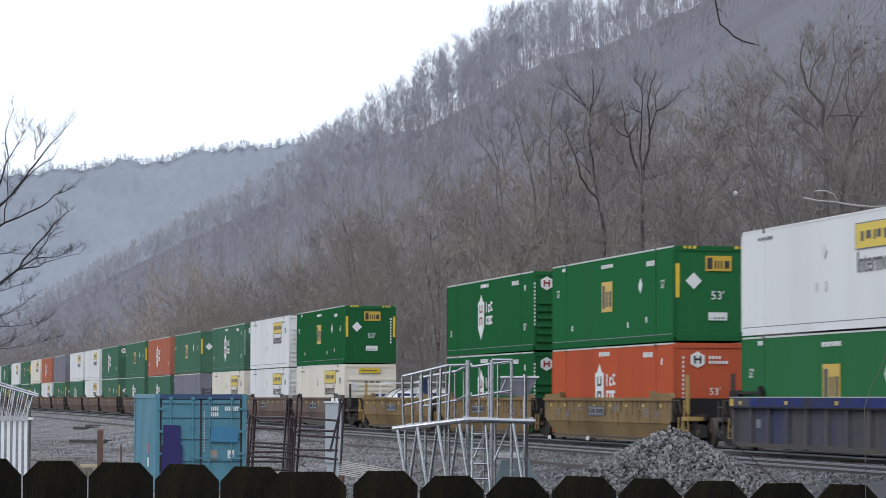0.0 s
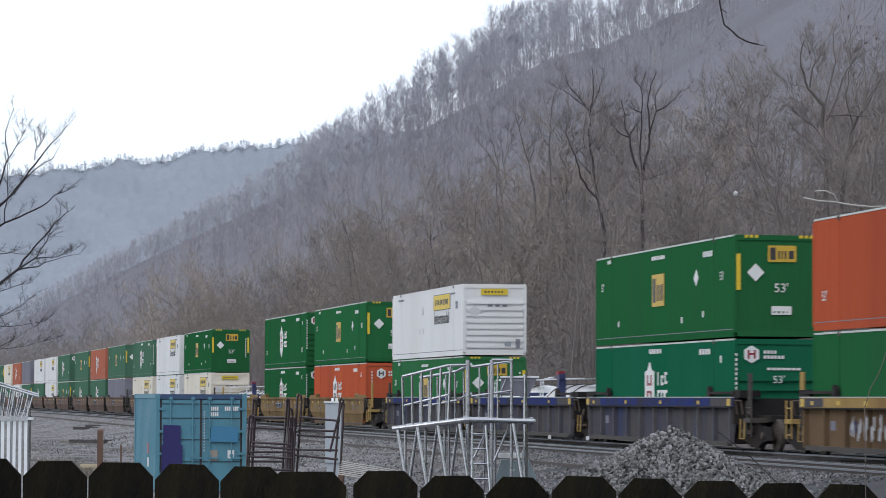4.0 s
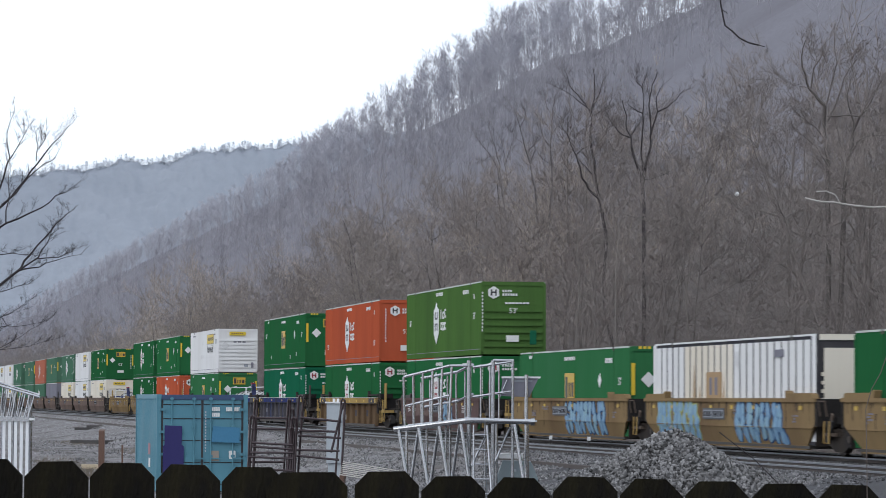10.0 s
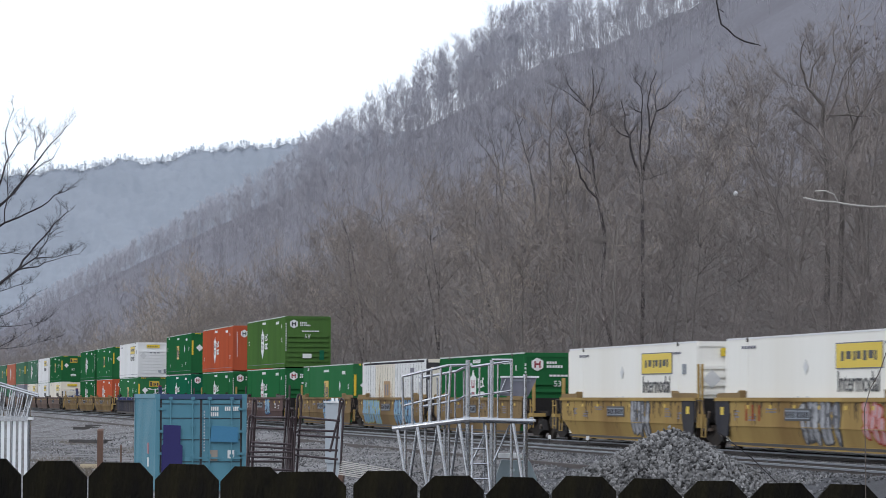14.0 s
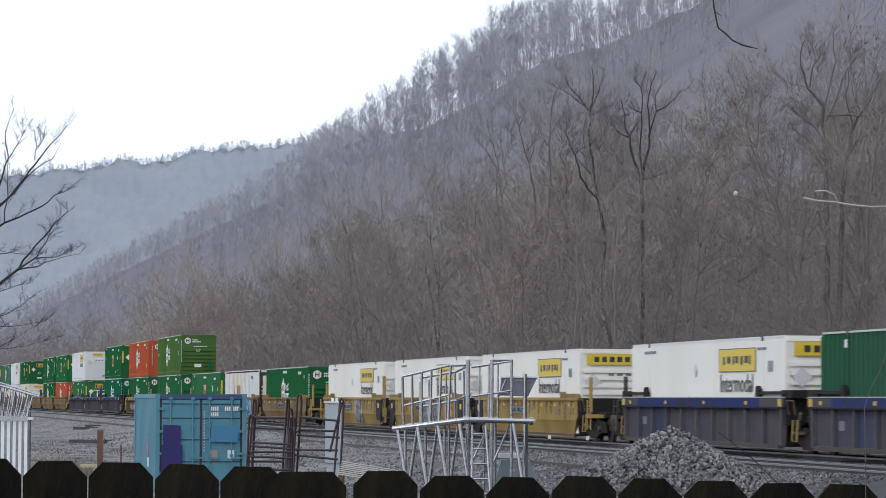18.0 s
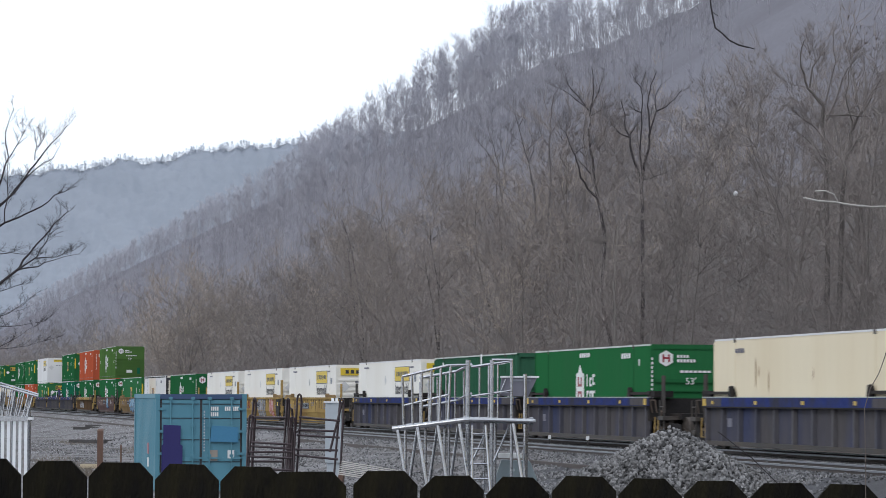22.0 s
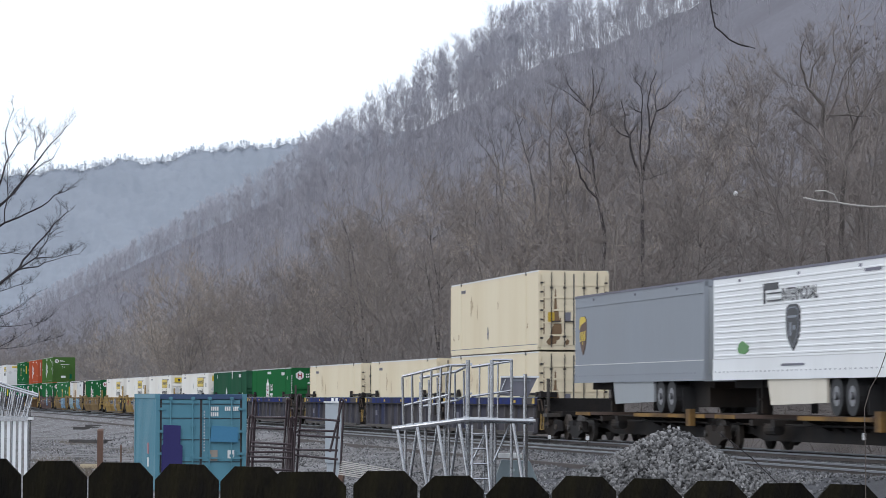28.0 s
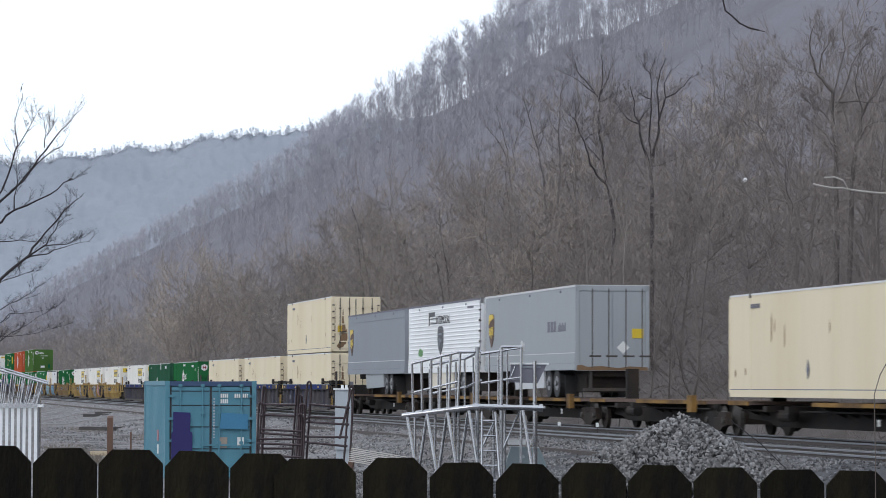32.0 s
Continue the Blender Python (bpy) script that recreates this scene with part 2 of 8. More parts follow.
# ---- mesh helpers ----
class Shape:
    """Collects boxes, tubes and prisms into one mesh."""

    def __init__(self):
        self.v, self.f = [], []

    def add(self, vs, fs):
        k = len(self.v)
        self.v += [tuple(p) for p in vs]
        self.f += [tuple(i + k for i in q) for q in fs]
        return self

    def box(self, x0, x1, y0, y1, z0, z1):
        vs = [(x, y, z) for z in (z0, z1) for y in (y0, y1) for x in (x0, x1)]
        return self.add(vs, [(0, 2, 3, 1), (4, 5, 7, 6), (0, 1, 5, 4), (2, 6, 7, 3), (0, 4, 6, 2), (1, 3, 7, 5)])

    def tube(self, p, q, r, r2=None, n=8, caps=True):
        p, q = Vector(p), Vector(q)
        w = (q - p).normalized()
        a = w.orthogonal().normalized()
        b = w.cross(a)
        r2 = r if r2 is None else r2
        vs = [p + (a * math.cos(t) + b * math.sin(t)) * r for t in (math.tau * i / n for i in range(n))]
        vs += [q + (a * math.cos(t) + b * math.sin(t)) * r2 for t in (math.tau * i / n for i in range(n))]
        fs = [(i, (i + 1) % n, n + (i + 1) % n, n + i) for i in range(n)]
        if caps:
            fs += [tuple(range(n))[::-1], tuple(range(n, 2 * n))]
        return self.add(vs, fs)

    def pipe(self, pts, r, n=8):
        """One bent tube through all the points; a ring where the last is the first."""
        p = [Vector(q) for q in pts]
        ring = (p[0] - p[-1]).length < 1e-6
        if ring:
            p = p[:-1]
        m = len(p)
        vs, side = [], None
        for i in range(m):
            w = (p[(i + 1) % m] - p[i - 1]) if ring or 0 < i < m - 1 else (p[1] - p[0] if i == 0 else p[-1] - p[-2])
            w.normalize()
            side = w.orthogonal() if side is None else side - w * side.dot(w)
            side.normalize()
            b = w.cross(side)
            vs += [p[i] + (side * math.cos(t) + b * math.sin(t)) * r for t in (math.tau * k / n for k in range(n))]
        fs = [(i * n + k, i * n + (k + 1) % n, (i + 1) % m * n + (k + 1) % n, (i + 1) % m * n + k) for i in range(m if ring else m - 1) for k in range(n)]
        if not ring:
            fs += [tuple(range(n))[::-1], tuple(range((m - 1) * n, m * n))]
        return self.add(vs, fs)

    def prism(self, outline, y0, y1):
        """An outline in x and z, carried from y0 to y1."""
        n = len(outline)
        vs = [(x, y0, z) for x, z in outline] + [(x, y1, z) for x, z in outline]
        return self.add(vs, [tuple(range(n)), tuple(range(n, 2 * n))[::-1]] + [(i, n + i, n + (i + 1) % n, (i + 1) % n) for i in range(n)])

    def prism_x(self, outline, x0, x1):
        """An outline in y and z, carried from x0 to x1."""
        n = len(outline)
        vs = [(x0, y, z) for y, z in outline] + [(x1, y, z) for y, z in outline]
        return self.add(vs, [tuple(range(n))[::-1], tuple(range(n, 2 * n))] + [(i, (i + 1) % n, n + (i + 1) % n, n + i) for i in range(n)])

    def mesh(self, name, material):
        me = bpy.data.meshes.new(name)
        me.from_pydata(self.v, [], self.f)
        bm = bmesh.new()
        bm.from_mesh(me)
        bmesh.ops.recalc_face_normals(bm, faces=bm.faces)
        bm.to_mesh(me)
        bm.free()
        me.materials.append(material)
        return me


KEEP = {}


def kept(key, build):
    """One mesh for all alike pieces."""
    if key not in KEEP:
        KEEP[key] = build()
    return KEEP[key]


def part(name, shape, material, parent, label="", at=(0, 0, 0)):
    me = shape if isinstance(shape, bpy.types.Mesh) else shape.mesh(name, material)
    ob = new(name, me)
    ob.parent = parent
    ob.location = at
    return tagged(ob, label)


def thing(name, label, category, group="", at=(0, 0, 0), kind=""):
    ob = new(name)
    ob.empty_display_size = 0.2
    ob.location = at
    return tagged(ob, label, category, group, kind)


def solid(name, shape, material, label, category="", group="", kind="", at=(0, 0, 0)):
    ob = new(name, shape if isinstance(shape, bpy.types.Mesh) else shape.mesh(name, material))
    ob.location = at
    return tagged(ob, label, category, group, kind)

# ---- ground, hill and railway ----
def bed(y):
    """Height of the made ground across the railway."""
    pts = ((-400, -0.5), (4, -0.7), (8, -1.0), (13.6, -1.0), (17.2, -0.42), (18.6, -0.3), (19.6, -0.03), (28.4, -0.03), (30.0, -0.9), (33, -0.6), (36, 0.6))
    for (a, za), (b, zb) in zip(pts, pts[1:]):
        if y <= b:
            return za + (zb - za) * (y - a) / (b - a)
    return None


def crest_line(x):
    """How far back the hill's crest lies: it falls away down the valley."""
    fall = min(1.0, max(0.0, (-1000 - x) / 300)) * 12 + max(0.0, -1300 - x) * 0.022 + max(0.0, -2050 - x) * 0.03
    return 202 - fall - 8 * min(1.0, max(0.0, (x + 930) / 200)) + 10 * noise.noise((x * 0.004, 3, 0))


def height(x, y):
    z = bed(y)
    if z is not None:
        rough = 0.05 if y < 19 else 0.0
        return z + rough * noise.noise((x * 0.35, y * 0.5, 0)) * 2
    crest = crest_line(x)
    up = min(y, crest) - 36
    z = 0.6 + 0.592 * up
    z += (noise.noise((x * 0.012, y * 0.012, 1)) * 2.2 + noise.noise((x * 0.05, y * 0.05, 5)) * 1.2) * min(1, up / 60)
    if y > crest:
        z -= (y - crest) * 0.5
    return z


ROWS_Y = [-400, -120, -40, -10, 0, 4, 8, 10, 12, 13.6, 14.5, 15.5, 16.4, 17.2, 18.6, 19.6, 22.4, 22.8, 28.4, 30, 33, 36] + [36 + 5 * i for i in range(1, 46)] + [290, 360, 500]
COLS_X = [300, 150, 60, 20] + [-2.5 * i for i in range(0, 80)] + [-200 - 8 * i for i in range(0, 100)] + [-1000 - 60 * i for i in range(1, 58)]
vs = [(x, y, height(x, y)) for x in COLS_X for y in ROWS_Y]
w = len(ROWS_Y)
fs = [(i * w + j, i * w + j + 1, (i + 1) * w + j + 1, (i + 1) * w + j) for i in range(len(COLS_X) - 1) for j in range(w - 1)]
land = bpy.data.meshes.new("ground")
land.from_pydata(vs, [], fs)
for m in (M["gravel"], M["ballast"], M["litter"], M["bank"], M["oily_shaded"]):
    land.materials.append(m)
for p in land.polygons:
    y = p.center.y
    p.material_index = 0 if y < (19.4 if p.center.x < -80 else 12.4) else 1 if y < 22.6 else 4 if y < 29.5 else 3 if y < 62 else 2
    p.use_smooth = True
ground = new("ground", land)
tagged(ground, "grey gravel yard, ballast and wooded hillside of leaf litter", kind="structure")


def bend(x):
    """The railway's slight curve: how far its line lies off to the side at x."""
    return -1.416e-5 * (x + 100) ** 2


NEAR_SIDE = 24.42
TRACKS = (21.2, NEAR_SIDE + 1.295)
for centre in TRACKS:
    for side in (-0.75, 0.75):
        for name, prof, m in (("rail", [(-0.037, 0.06), (0.037, 0.06), (0.037, 0.10), (-0.037, 0.10)], M["rail"]),
                              ("rail_web", [(-0.07, -0.08), (0.07, -0.08), (0.012, -0.05), (0.012, 0.06), (-0.012, 0.06), (-0.012, -0.05)], M["railweb"])):
            s = Shape()
            xs = [60] + [-20 * i for i in range(0, 46)]
            for a, b in zip(xs, xs[1:]):
                n = len(prof)
                pv = [(a, centre + side + bend(a) + y, z) for y, z in prof] + [(b, centre + side + bend(b) + y, z) for y, z in prof]
                s.add(pv, [(i, (i + 1) % n, n + (i + 1) % n, n + i) for i in range(n)])
            solid(name, s, m, "long steel running rail on wooden ties" if name == "rail" else "rusty web and foot of a rail", kind="structure")
    tie_mesh = kept("tie", lambda: Shape().box(-0.115, 0.115, -1.3, 1.3, -0.2, -0.015).mesh("tie", M["tie"]))
    line = thing("track_ties", "dark creosoted wooden ties bedded in ballast", "railway ties", kind="structure")
    for i in range(150):
        x = -64 - 0.53 * i
        t = part("tie", tie_mesh, None, line)
        t.location = (x, centre + bend(x), random.uniform(-0.01, 0.01))

def raw(shape, name, m):
    me = bpy.data.meshes.new(name)
    me.from_pydata(shape.v, [], shape.f)
    me.materials.append(m)
    for p in me.polygons:
        p.use_smooth = True
    return me


# far hill that closes the valley, haze put into its blue-grey colour; its woods are planted further down
def far_hill(x, y):
    """Height of the distant hill: a long face up to a rounded crest, falling away behind."""
    top = 280 + 0.14 * max(0, y - 228) + 6 * noise.noise((y * 0.008, 0, 0)) + 5 * noise.noise((y * 0.03, 3, 0))
    u = (-3200 - x) / 500
    u = u - 0.35 * max(0.0, u - 0.9) / 0.1 * 0.1 if u < 1 else 0.965 - (u - 1) * 0.6
    return top * u - 5 + 5 * noise.noise((x * 0.02, y * 0.02, 7)) * min(1.0, max(0.0, u))


def canopy(x, y):
    """Rounded crowns of the woods that cover the distant hill."""
    d = noise.voronoi((x / 11, y / 9, 0))[0][0]
    e = noise.voronoi((x / 5, y / 4, 5))[0][0]
    return far_hill(x, y) + 6.5 * max(0.0, 1 - 1.25 * d) + 2.5 * (1 - e) + 3.0 * noise.noise((x * 0.06, y * 0.07, 2))


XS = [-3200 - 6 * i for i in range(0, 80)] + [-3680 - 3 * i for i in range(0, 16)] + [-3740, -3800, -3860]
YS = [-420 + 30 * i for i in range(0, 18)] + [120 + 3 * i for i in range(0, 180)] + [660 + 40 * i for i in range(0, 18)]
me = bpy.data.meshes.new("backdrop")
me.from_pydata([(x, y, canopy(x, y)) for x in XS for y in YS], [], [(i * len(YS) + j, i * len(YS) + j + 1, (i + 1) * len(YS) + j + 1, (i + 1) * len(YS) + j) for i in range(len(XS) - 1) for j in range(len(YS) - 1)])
me.materials.append(mat("haze_blue_hillside", (0.275, 0.3, 0.342), 1.0, spread=0.12, size=0.012, second=(0.235, 0.26, 0.3), amount=0.7, patch=0.5, spec=0.0))
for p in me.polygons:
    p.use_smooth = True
tagged(new("backdrop", me), "wooded hill closing the valley, coloured blue-grey for haze", kind="structure")


# ---- trees ----
def tree_meshes(seed, tall, spread=0.34, first=0.28, limbs=11, branches=7, twigs=9, trunk_r=0.16, fork=0.0, up=0.55, fine=4):
    """Trunk with limbs, and its twigs: two lists of tapered pieces of a bare tree."""
    rnd = random.Random(seed)
    wood, fineg = Shape(), Shape()

    def run(p, d, length, r, steps, wob, n, shape, lift=0.06):
        pts = [(p.copy(), r)]
        for i in range(steps):
            d = (d + Vector((rnd.gauss(0, wob), rnd.gauss(0, wob), rnd.gauss(0, wob) + lift))).normalized()
            p = p + d * (length / steps)
            pts.append((p.copy(), r * (1 - 0.8 * (i + 1) / steps)))
        for (a, ra), (b, rb) in zip(pts, pts[1:]):
            shape.tube(a, b, ra, rb, n=n, caps=False)
        return pts, d

    def off(d, lo, hi):
        a = rnd.uniform(0, math.tau)
        side = d.orthogonal().normalized()
        side = Matrix.Rotation(a, 3, d) @ side
        t = radians(rnd.uniform(lo, hi))
        return (d * math.cos(t) + side * math.sin(t)).normalized()

    trunks = [(Vector((0, 0, -0.4)), Vector((rnd.gauss(0, 0.05), rnd.gauss(0, 0.05), 1)).normalized(), tall, trunk_r)]
    if fork:
        trunks.append((Vector((0.15, 0.1, -0.4)), Vector((rnd.uniform(-fork, fork), rnd.uniform(-fork, fork), 1)).normalized(), tall * 0.9, trunk_r * 0.8))
    for p0, d0, ln, r0 in trunks:
        tp, _ = run(p0, d0, ln, r0, 9, 0.07, 6, wood, 0.03)
        for _ in range(limbs):
            u = rnd.uniform(first, 0.97)
            k = min(8, int(u * 9))
            base, rr = tp[k]
            dd = (tp[min(9, k + 1)][0] - base).normalized()
            lp, _ = run(base, off(dd, 30, 74), ln * spread * (1.25 - u) * rnd.uniform(0.8, 1.25) + 0.8, max(0.022, rr * 0.45), 5, 0.13, 4, wood, 0.1 * up)
            for _ in range(branches):
                k2 = rnd.randint(1, 5)
                b2, r2 = lp[k2]
                d2 = (lp[k2][0] - lp[k2 - 1][0]).normalized()
                bp, _ = run(b2, off(d2, 22, 58), rnd.uniform(0.9, 2.2) * tall / 15, max(0.014, r2 * 0.55), 3, 0.15, 3, fineg, 0.1 * up)
                for _ in range(twigs):
                    k3 = rnd.randint(1, 3)
                    b3 = bp[k3][0]
                    d3 = (bp[k3][0] - bp[k3 - 1][0]).normalized()
                    q, dq = b3, off(d3, 18, 55)
                    ln3 = rnd.uniform(0.4, 1.1) * tall / 15
                    e0 = q + dq * ln3
                    fineg.v += [tuple(q), tuple(q + Vector((0.024, -0.01, 0))), tuple(e0)]
                    fineg.f.append((len(fineg.v) - 3, len(fineg.v) - 2, len(fineg.v) - 1))
                    for _ in range(fine):
                        u3 = rnd.uniform(0.3, 1.0)
                        a3 = q + dq * ln3 * u3
                        e3 = a3 + off(dq, 20, 60) * rnd.uniform(0.2, 0.55)
                        fineg.v += [tuple(a3), tuple(a3 + Vector((0.015, 0.006, 0))), tuple(e3)]
                        m3 = len(fineg.v)
                        fineg.f.append((m3 - 3, m3 - 2, m3 - 1))
    return wood, fineg


def tree_kind(seed, label, wood_m, twig_m, **kw):
    wd, tw = tree_meshes(seed, **kw)
    return raw(wd, "trunk", M[wood_m]), raw(tw, "crown", M[twig_m]), label


def plant(kind, x, y, turn, scale, group="trees along the railway"):
    t = thing("tree", kind[2], "tree", group)
    t.matrix_world = Matrix.LocRotScale((x, y, height(x, y)), Euler((0, 0, turn)), (scale, scale, scale))
    part("trunk", kind[0], None, t)
    part("crown", kind[1], None, t)
    return t


DARK = [tree_kind(11 + i, "tall dark bare tree with forked open limbs", "darkbark", "twig", tall=17, spread=0.4, first=0.4, limbs=9, branches=6, twigs=6, trunk_r=0.15, fork=0.25, fine=2, up=0.9) for i in range(3)]
BROWN = [tree_kind(31 + i, "leafless brown woodland tree with dense fine twigs", "bark", "twig", tall=13, spread=0.36, first=0.15, limbs=18, branches=8, twigs=8, trunk_r=0.06, fine=5, up=0.2) for i in range(5)]
TANNED = [tree_kind(51 + i, "leafless tree with a round crown of pale tan buds", "bark", "paletan", tall=13, spread=0.42, first=0.15, limbs=16, branches=7, twigs=7, trunk_r=0.09, fork=0.3, fine=4, up=0.3) for i in range(2)]

GREYED = [tree_kind(81 + i, "leafless woodland tree with soft fine twigs greyed for haze", "greytwig", "greytwig", tall=13, spread=0.36, first=0.2, limbs=16, branches=7, twigs=7, trunk_r=0.085, fine=4, up=0.2) for i in range(3)]
TALLB = [tree_kind(61 + i, "tall grey-brown bare tree with wide limbs", "bark", "twig", tall=17, spread=0.42, first=0.3, limbs=14, branches=7, twigs=7, trunk_r=0.2, fork=0.2, fine=4) for i in range(2)]
rnd = random.Random(5)
# the tall trees that stand out of the belt
for i, (x, y, tall) in enumerate([(-211, 45, 17), (-237.6, 40, 16), (-208, 40, 14)]):
    plant(DARK[i % 3], x, y, rnd.uniform(0, 6.28), (tall - height(x, y)) / 17, "tall dark trees above the railway")
for i, (x, y, tall) in enumerate([(-136.9, 43, 15), (-127.7, 43, 16), (-105, 40, 16), (-118, 46, 18), (-131, 47, 18)]):
    plant(TALLB[i % 2], x, y, rnd.uniform(0, 6.28), (tall - height(x, y)) / 17)
plant(TANNED[0], -311, 33.7, 1.0, 1.15)
plant(TANNED[1], -316, 34.6, 0.4, 1.1)
plant(TANNED[0], -347, 37, 1.0, 1.25)
plant(TANNED[1], -350, 38, 2.0, 1.2)
plant(TANNED[0], -353, 36.5, 3.0, 1.1)
# the belt itself, thinning with distance and greyed for haze far off
x = -88.0
while x > -1300:
    for k in range(3 if x > -420 else 2):
        y = 35 + k * 4.5 + rnd.uniform(-1.6, 1.6)
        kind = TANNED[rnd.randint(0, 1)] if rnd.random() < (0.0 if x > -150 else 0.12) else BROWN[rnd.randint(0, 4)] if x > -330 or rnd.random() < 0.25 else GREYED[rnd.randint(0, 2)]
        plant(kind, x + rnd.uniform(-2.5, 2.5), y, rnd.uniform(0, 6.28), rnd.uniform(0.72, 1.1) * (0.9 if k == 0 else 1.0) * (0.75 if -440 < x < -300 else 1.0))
    if -330 < x < -110:
        for k in range(2):
            plant(BROWN[rnd.randint(0, 4)], x + rnd.uniform(-2.5, 2.5), 49 + k * 6 + rnd.uniform(-2, 2), rnd.uniform(0, 6.28), rnd.uniform(0.6, 0.85))
    x -= 4.2 + (-x) * 0.016



def limb_tree(name, label, place, limbs, seed, twig=0.9, many=16, m="darkbark", group="", fine=1.0, tm="", bare=0.0, stout=1.0):
    """A bare tree with its main limbs given as (thickness, bends across and up), and random twigs along them."""
    r = random.Random(seed)
    t = thing(name, label, "tree", group)
    t.matrix_world = place
    for thick, bends in limbs:
        wood, fineg = Shape(), Shape()
        depth = 0.0
        pts = []
        for k, (x, z) in enumerate(bends):
            depth += r.uniform(-0.25, 0.25) if k else 0
            pts.append(Vector((x, depth, z)))
        n = len(pts) - 1
        for k in range(n):
            mid = (pts[k] + pts[k + 1]) / 2 + Vector((r.gauss(0, 0.04), 0, r.gauss(0, 0.03))) * (pts[k + 1] - pts[k]).length
            ra, rb = stout * thick * (1 - 0.85 * k / n), stout * thick * (1 - 0.85 * (k + 1) / n)
            wood.tube(pts[k], mid, ra, (ra + rb) / 2, n=6, caps=False)
            wood.tube(mid, pts[k + 1], (ra + rb) / 2, rb, n=6, caps=False)
        whole = sum((pts[k + 1] - pts[k]).length for k in range(n))
        for i in range(int(many * (0.5 + 0.5 * min(1.0, whole / 5)))):
            u = (1 - r.random() * 0.8) * n
            k = min(n - 1, int(u))
            a = pts[k].lerp(pts[k + 1], u - k)
            if thick > 0.1 and a.z < bare:
                continue
            d = ((pts[k + 1] - pts[k]).normalized() + Vector((r.gauss(0, 0.8), r.gauss(0, 0.6), r.uniform(-0.15, 0.6)))).normalized()
            ln = twig * r.uniform(0.5, 1.4)
            m0 = a + d * ln * 0.5
            d1 = (d + Vector((r.gauss(0, 0.2), 0, r.uniform(0.05, 0.4)))).normalized()
            b = m0 + d1 * ln * 0.5
            w = (0.012 + thick * 0.05) * fine
            fineg.tube(a, m0, w, w * 0.7, n=4, caps=False)
            fineg.tube(m0, b, w * 0.7, 0.006 * fine, n=4, caps=False)
            for _ in range(7):
                v = r.uniform(0.2, 1)
                w0 = a.lerp(m0, v * 2) if v < 0.5 else m0.lerp(b, v * 2 - 1)
                w1 = w0 + (d1 + Vector((r.gauss(0, 0.6), r.gauss(0, 0.5), r.uniform(-0.1, 0.5)))).normalized() * ln * r.uniform(0.25, 0.6)
                fineg.tube(w0, w1, 0.008 * fine, 0.004 * fine, n=3, caps=False)
                for _ in range(3):
                    q0 = w0.lerp(w1, r.uniform(0.3, 1))
                    fineg.tube(q0, q0 + Vector((r.gauss(0, 0.3), r.gauss(0, 0.3), r.uniform(0, 0.45))) * ln * 0.6, 0.005 * fine, 0.003 * fine, n=3, caps=False)
        part("limb", raw(wood, "limb", M[m]), None, t)
        tagged(part("twig_spray", raw(fineg, "twig_spray", M[tm or m]), None, t), kind="stuff")
    return t


ACROSS = math.degrees(math.atan2(0.98172, 0.19033))
TALLS = "tall dark trees above the railway"
limb_tree("tree", "tall dark bare tree forking into two leaning stems", pose(-153.34, 38.25, 0.15, 0, 0, ACROSS) @ Matrix.Scale(0.9, 4), [
    (0.13, [(0.5, 1.5), (0.25, 4.5), (-0.13, 10.41), (-0.26, 11.54), (-0.52, 12.82), (-0.78, 14.59), (-0.94, 15.55), (-1.04, 16.84), (-0.97, 17.65), (-0.85, 18.45), (-0.82, 19.42), (-0.88, 20.32)]),
    (0.055, [(-0.97, 17.65), (-1.23, 18.29), (-1.75, 18.93), (-2.23, 19.48), (-2.39, 20.12)]),
    (0.045, [(-1.04, 17.97), (-1.55, 18.38), (-2.07, 18.83), (-2.78, 19.22)]),
    (0.05, [(-0.88, 18.13), (-0.59, 18.77), (-0.4, 19.42), (-0.17, 19.97)]),
    (0.035, [(-0.94, 17.65), (-0.53, 17.87), (-0.14, 18.13)]),
    (0.08, [(-0.45, 12.92), (-1.1, 13.46), (-1.51, 14.1), (-1.61, 14.74), (-1.81, 15.39), (-2.13, 16.03), (-2.32, 16.58), (-2.71, 17.09)]),
    (0.05, [(-0.74, 14.2), (-1.23, 14.71), (-1.77, 15.36)]),
    (0.035, [(-1.81, 15.45), (-1.45, 15.81), (-1.04, 16.03)]),
    (0.035, [(-2.19, 16.19), (-2.35, 16.67), (-2.26, 17.32)])], 3, 0.75, 21, fine=0.5, stout=0.95, m="duskbark", tm="softtwig", group=TALLS, bare=11.0)
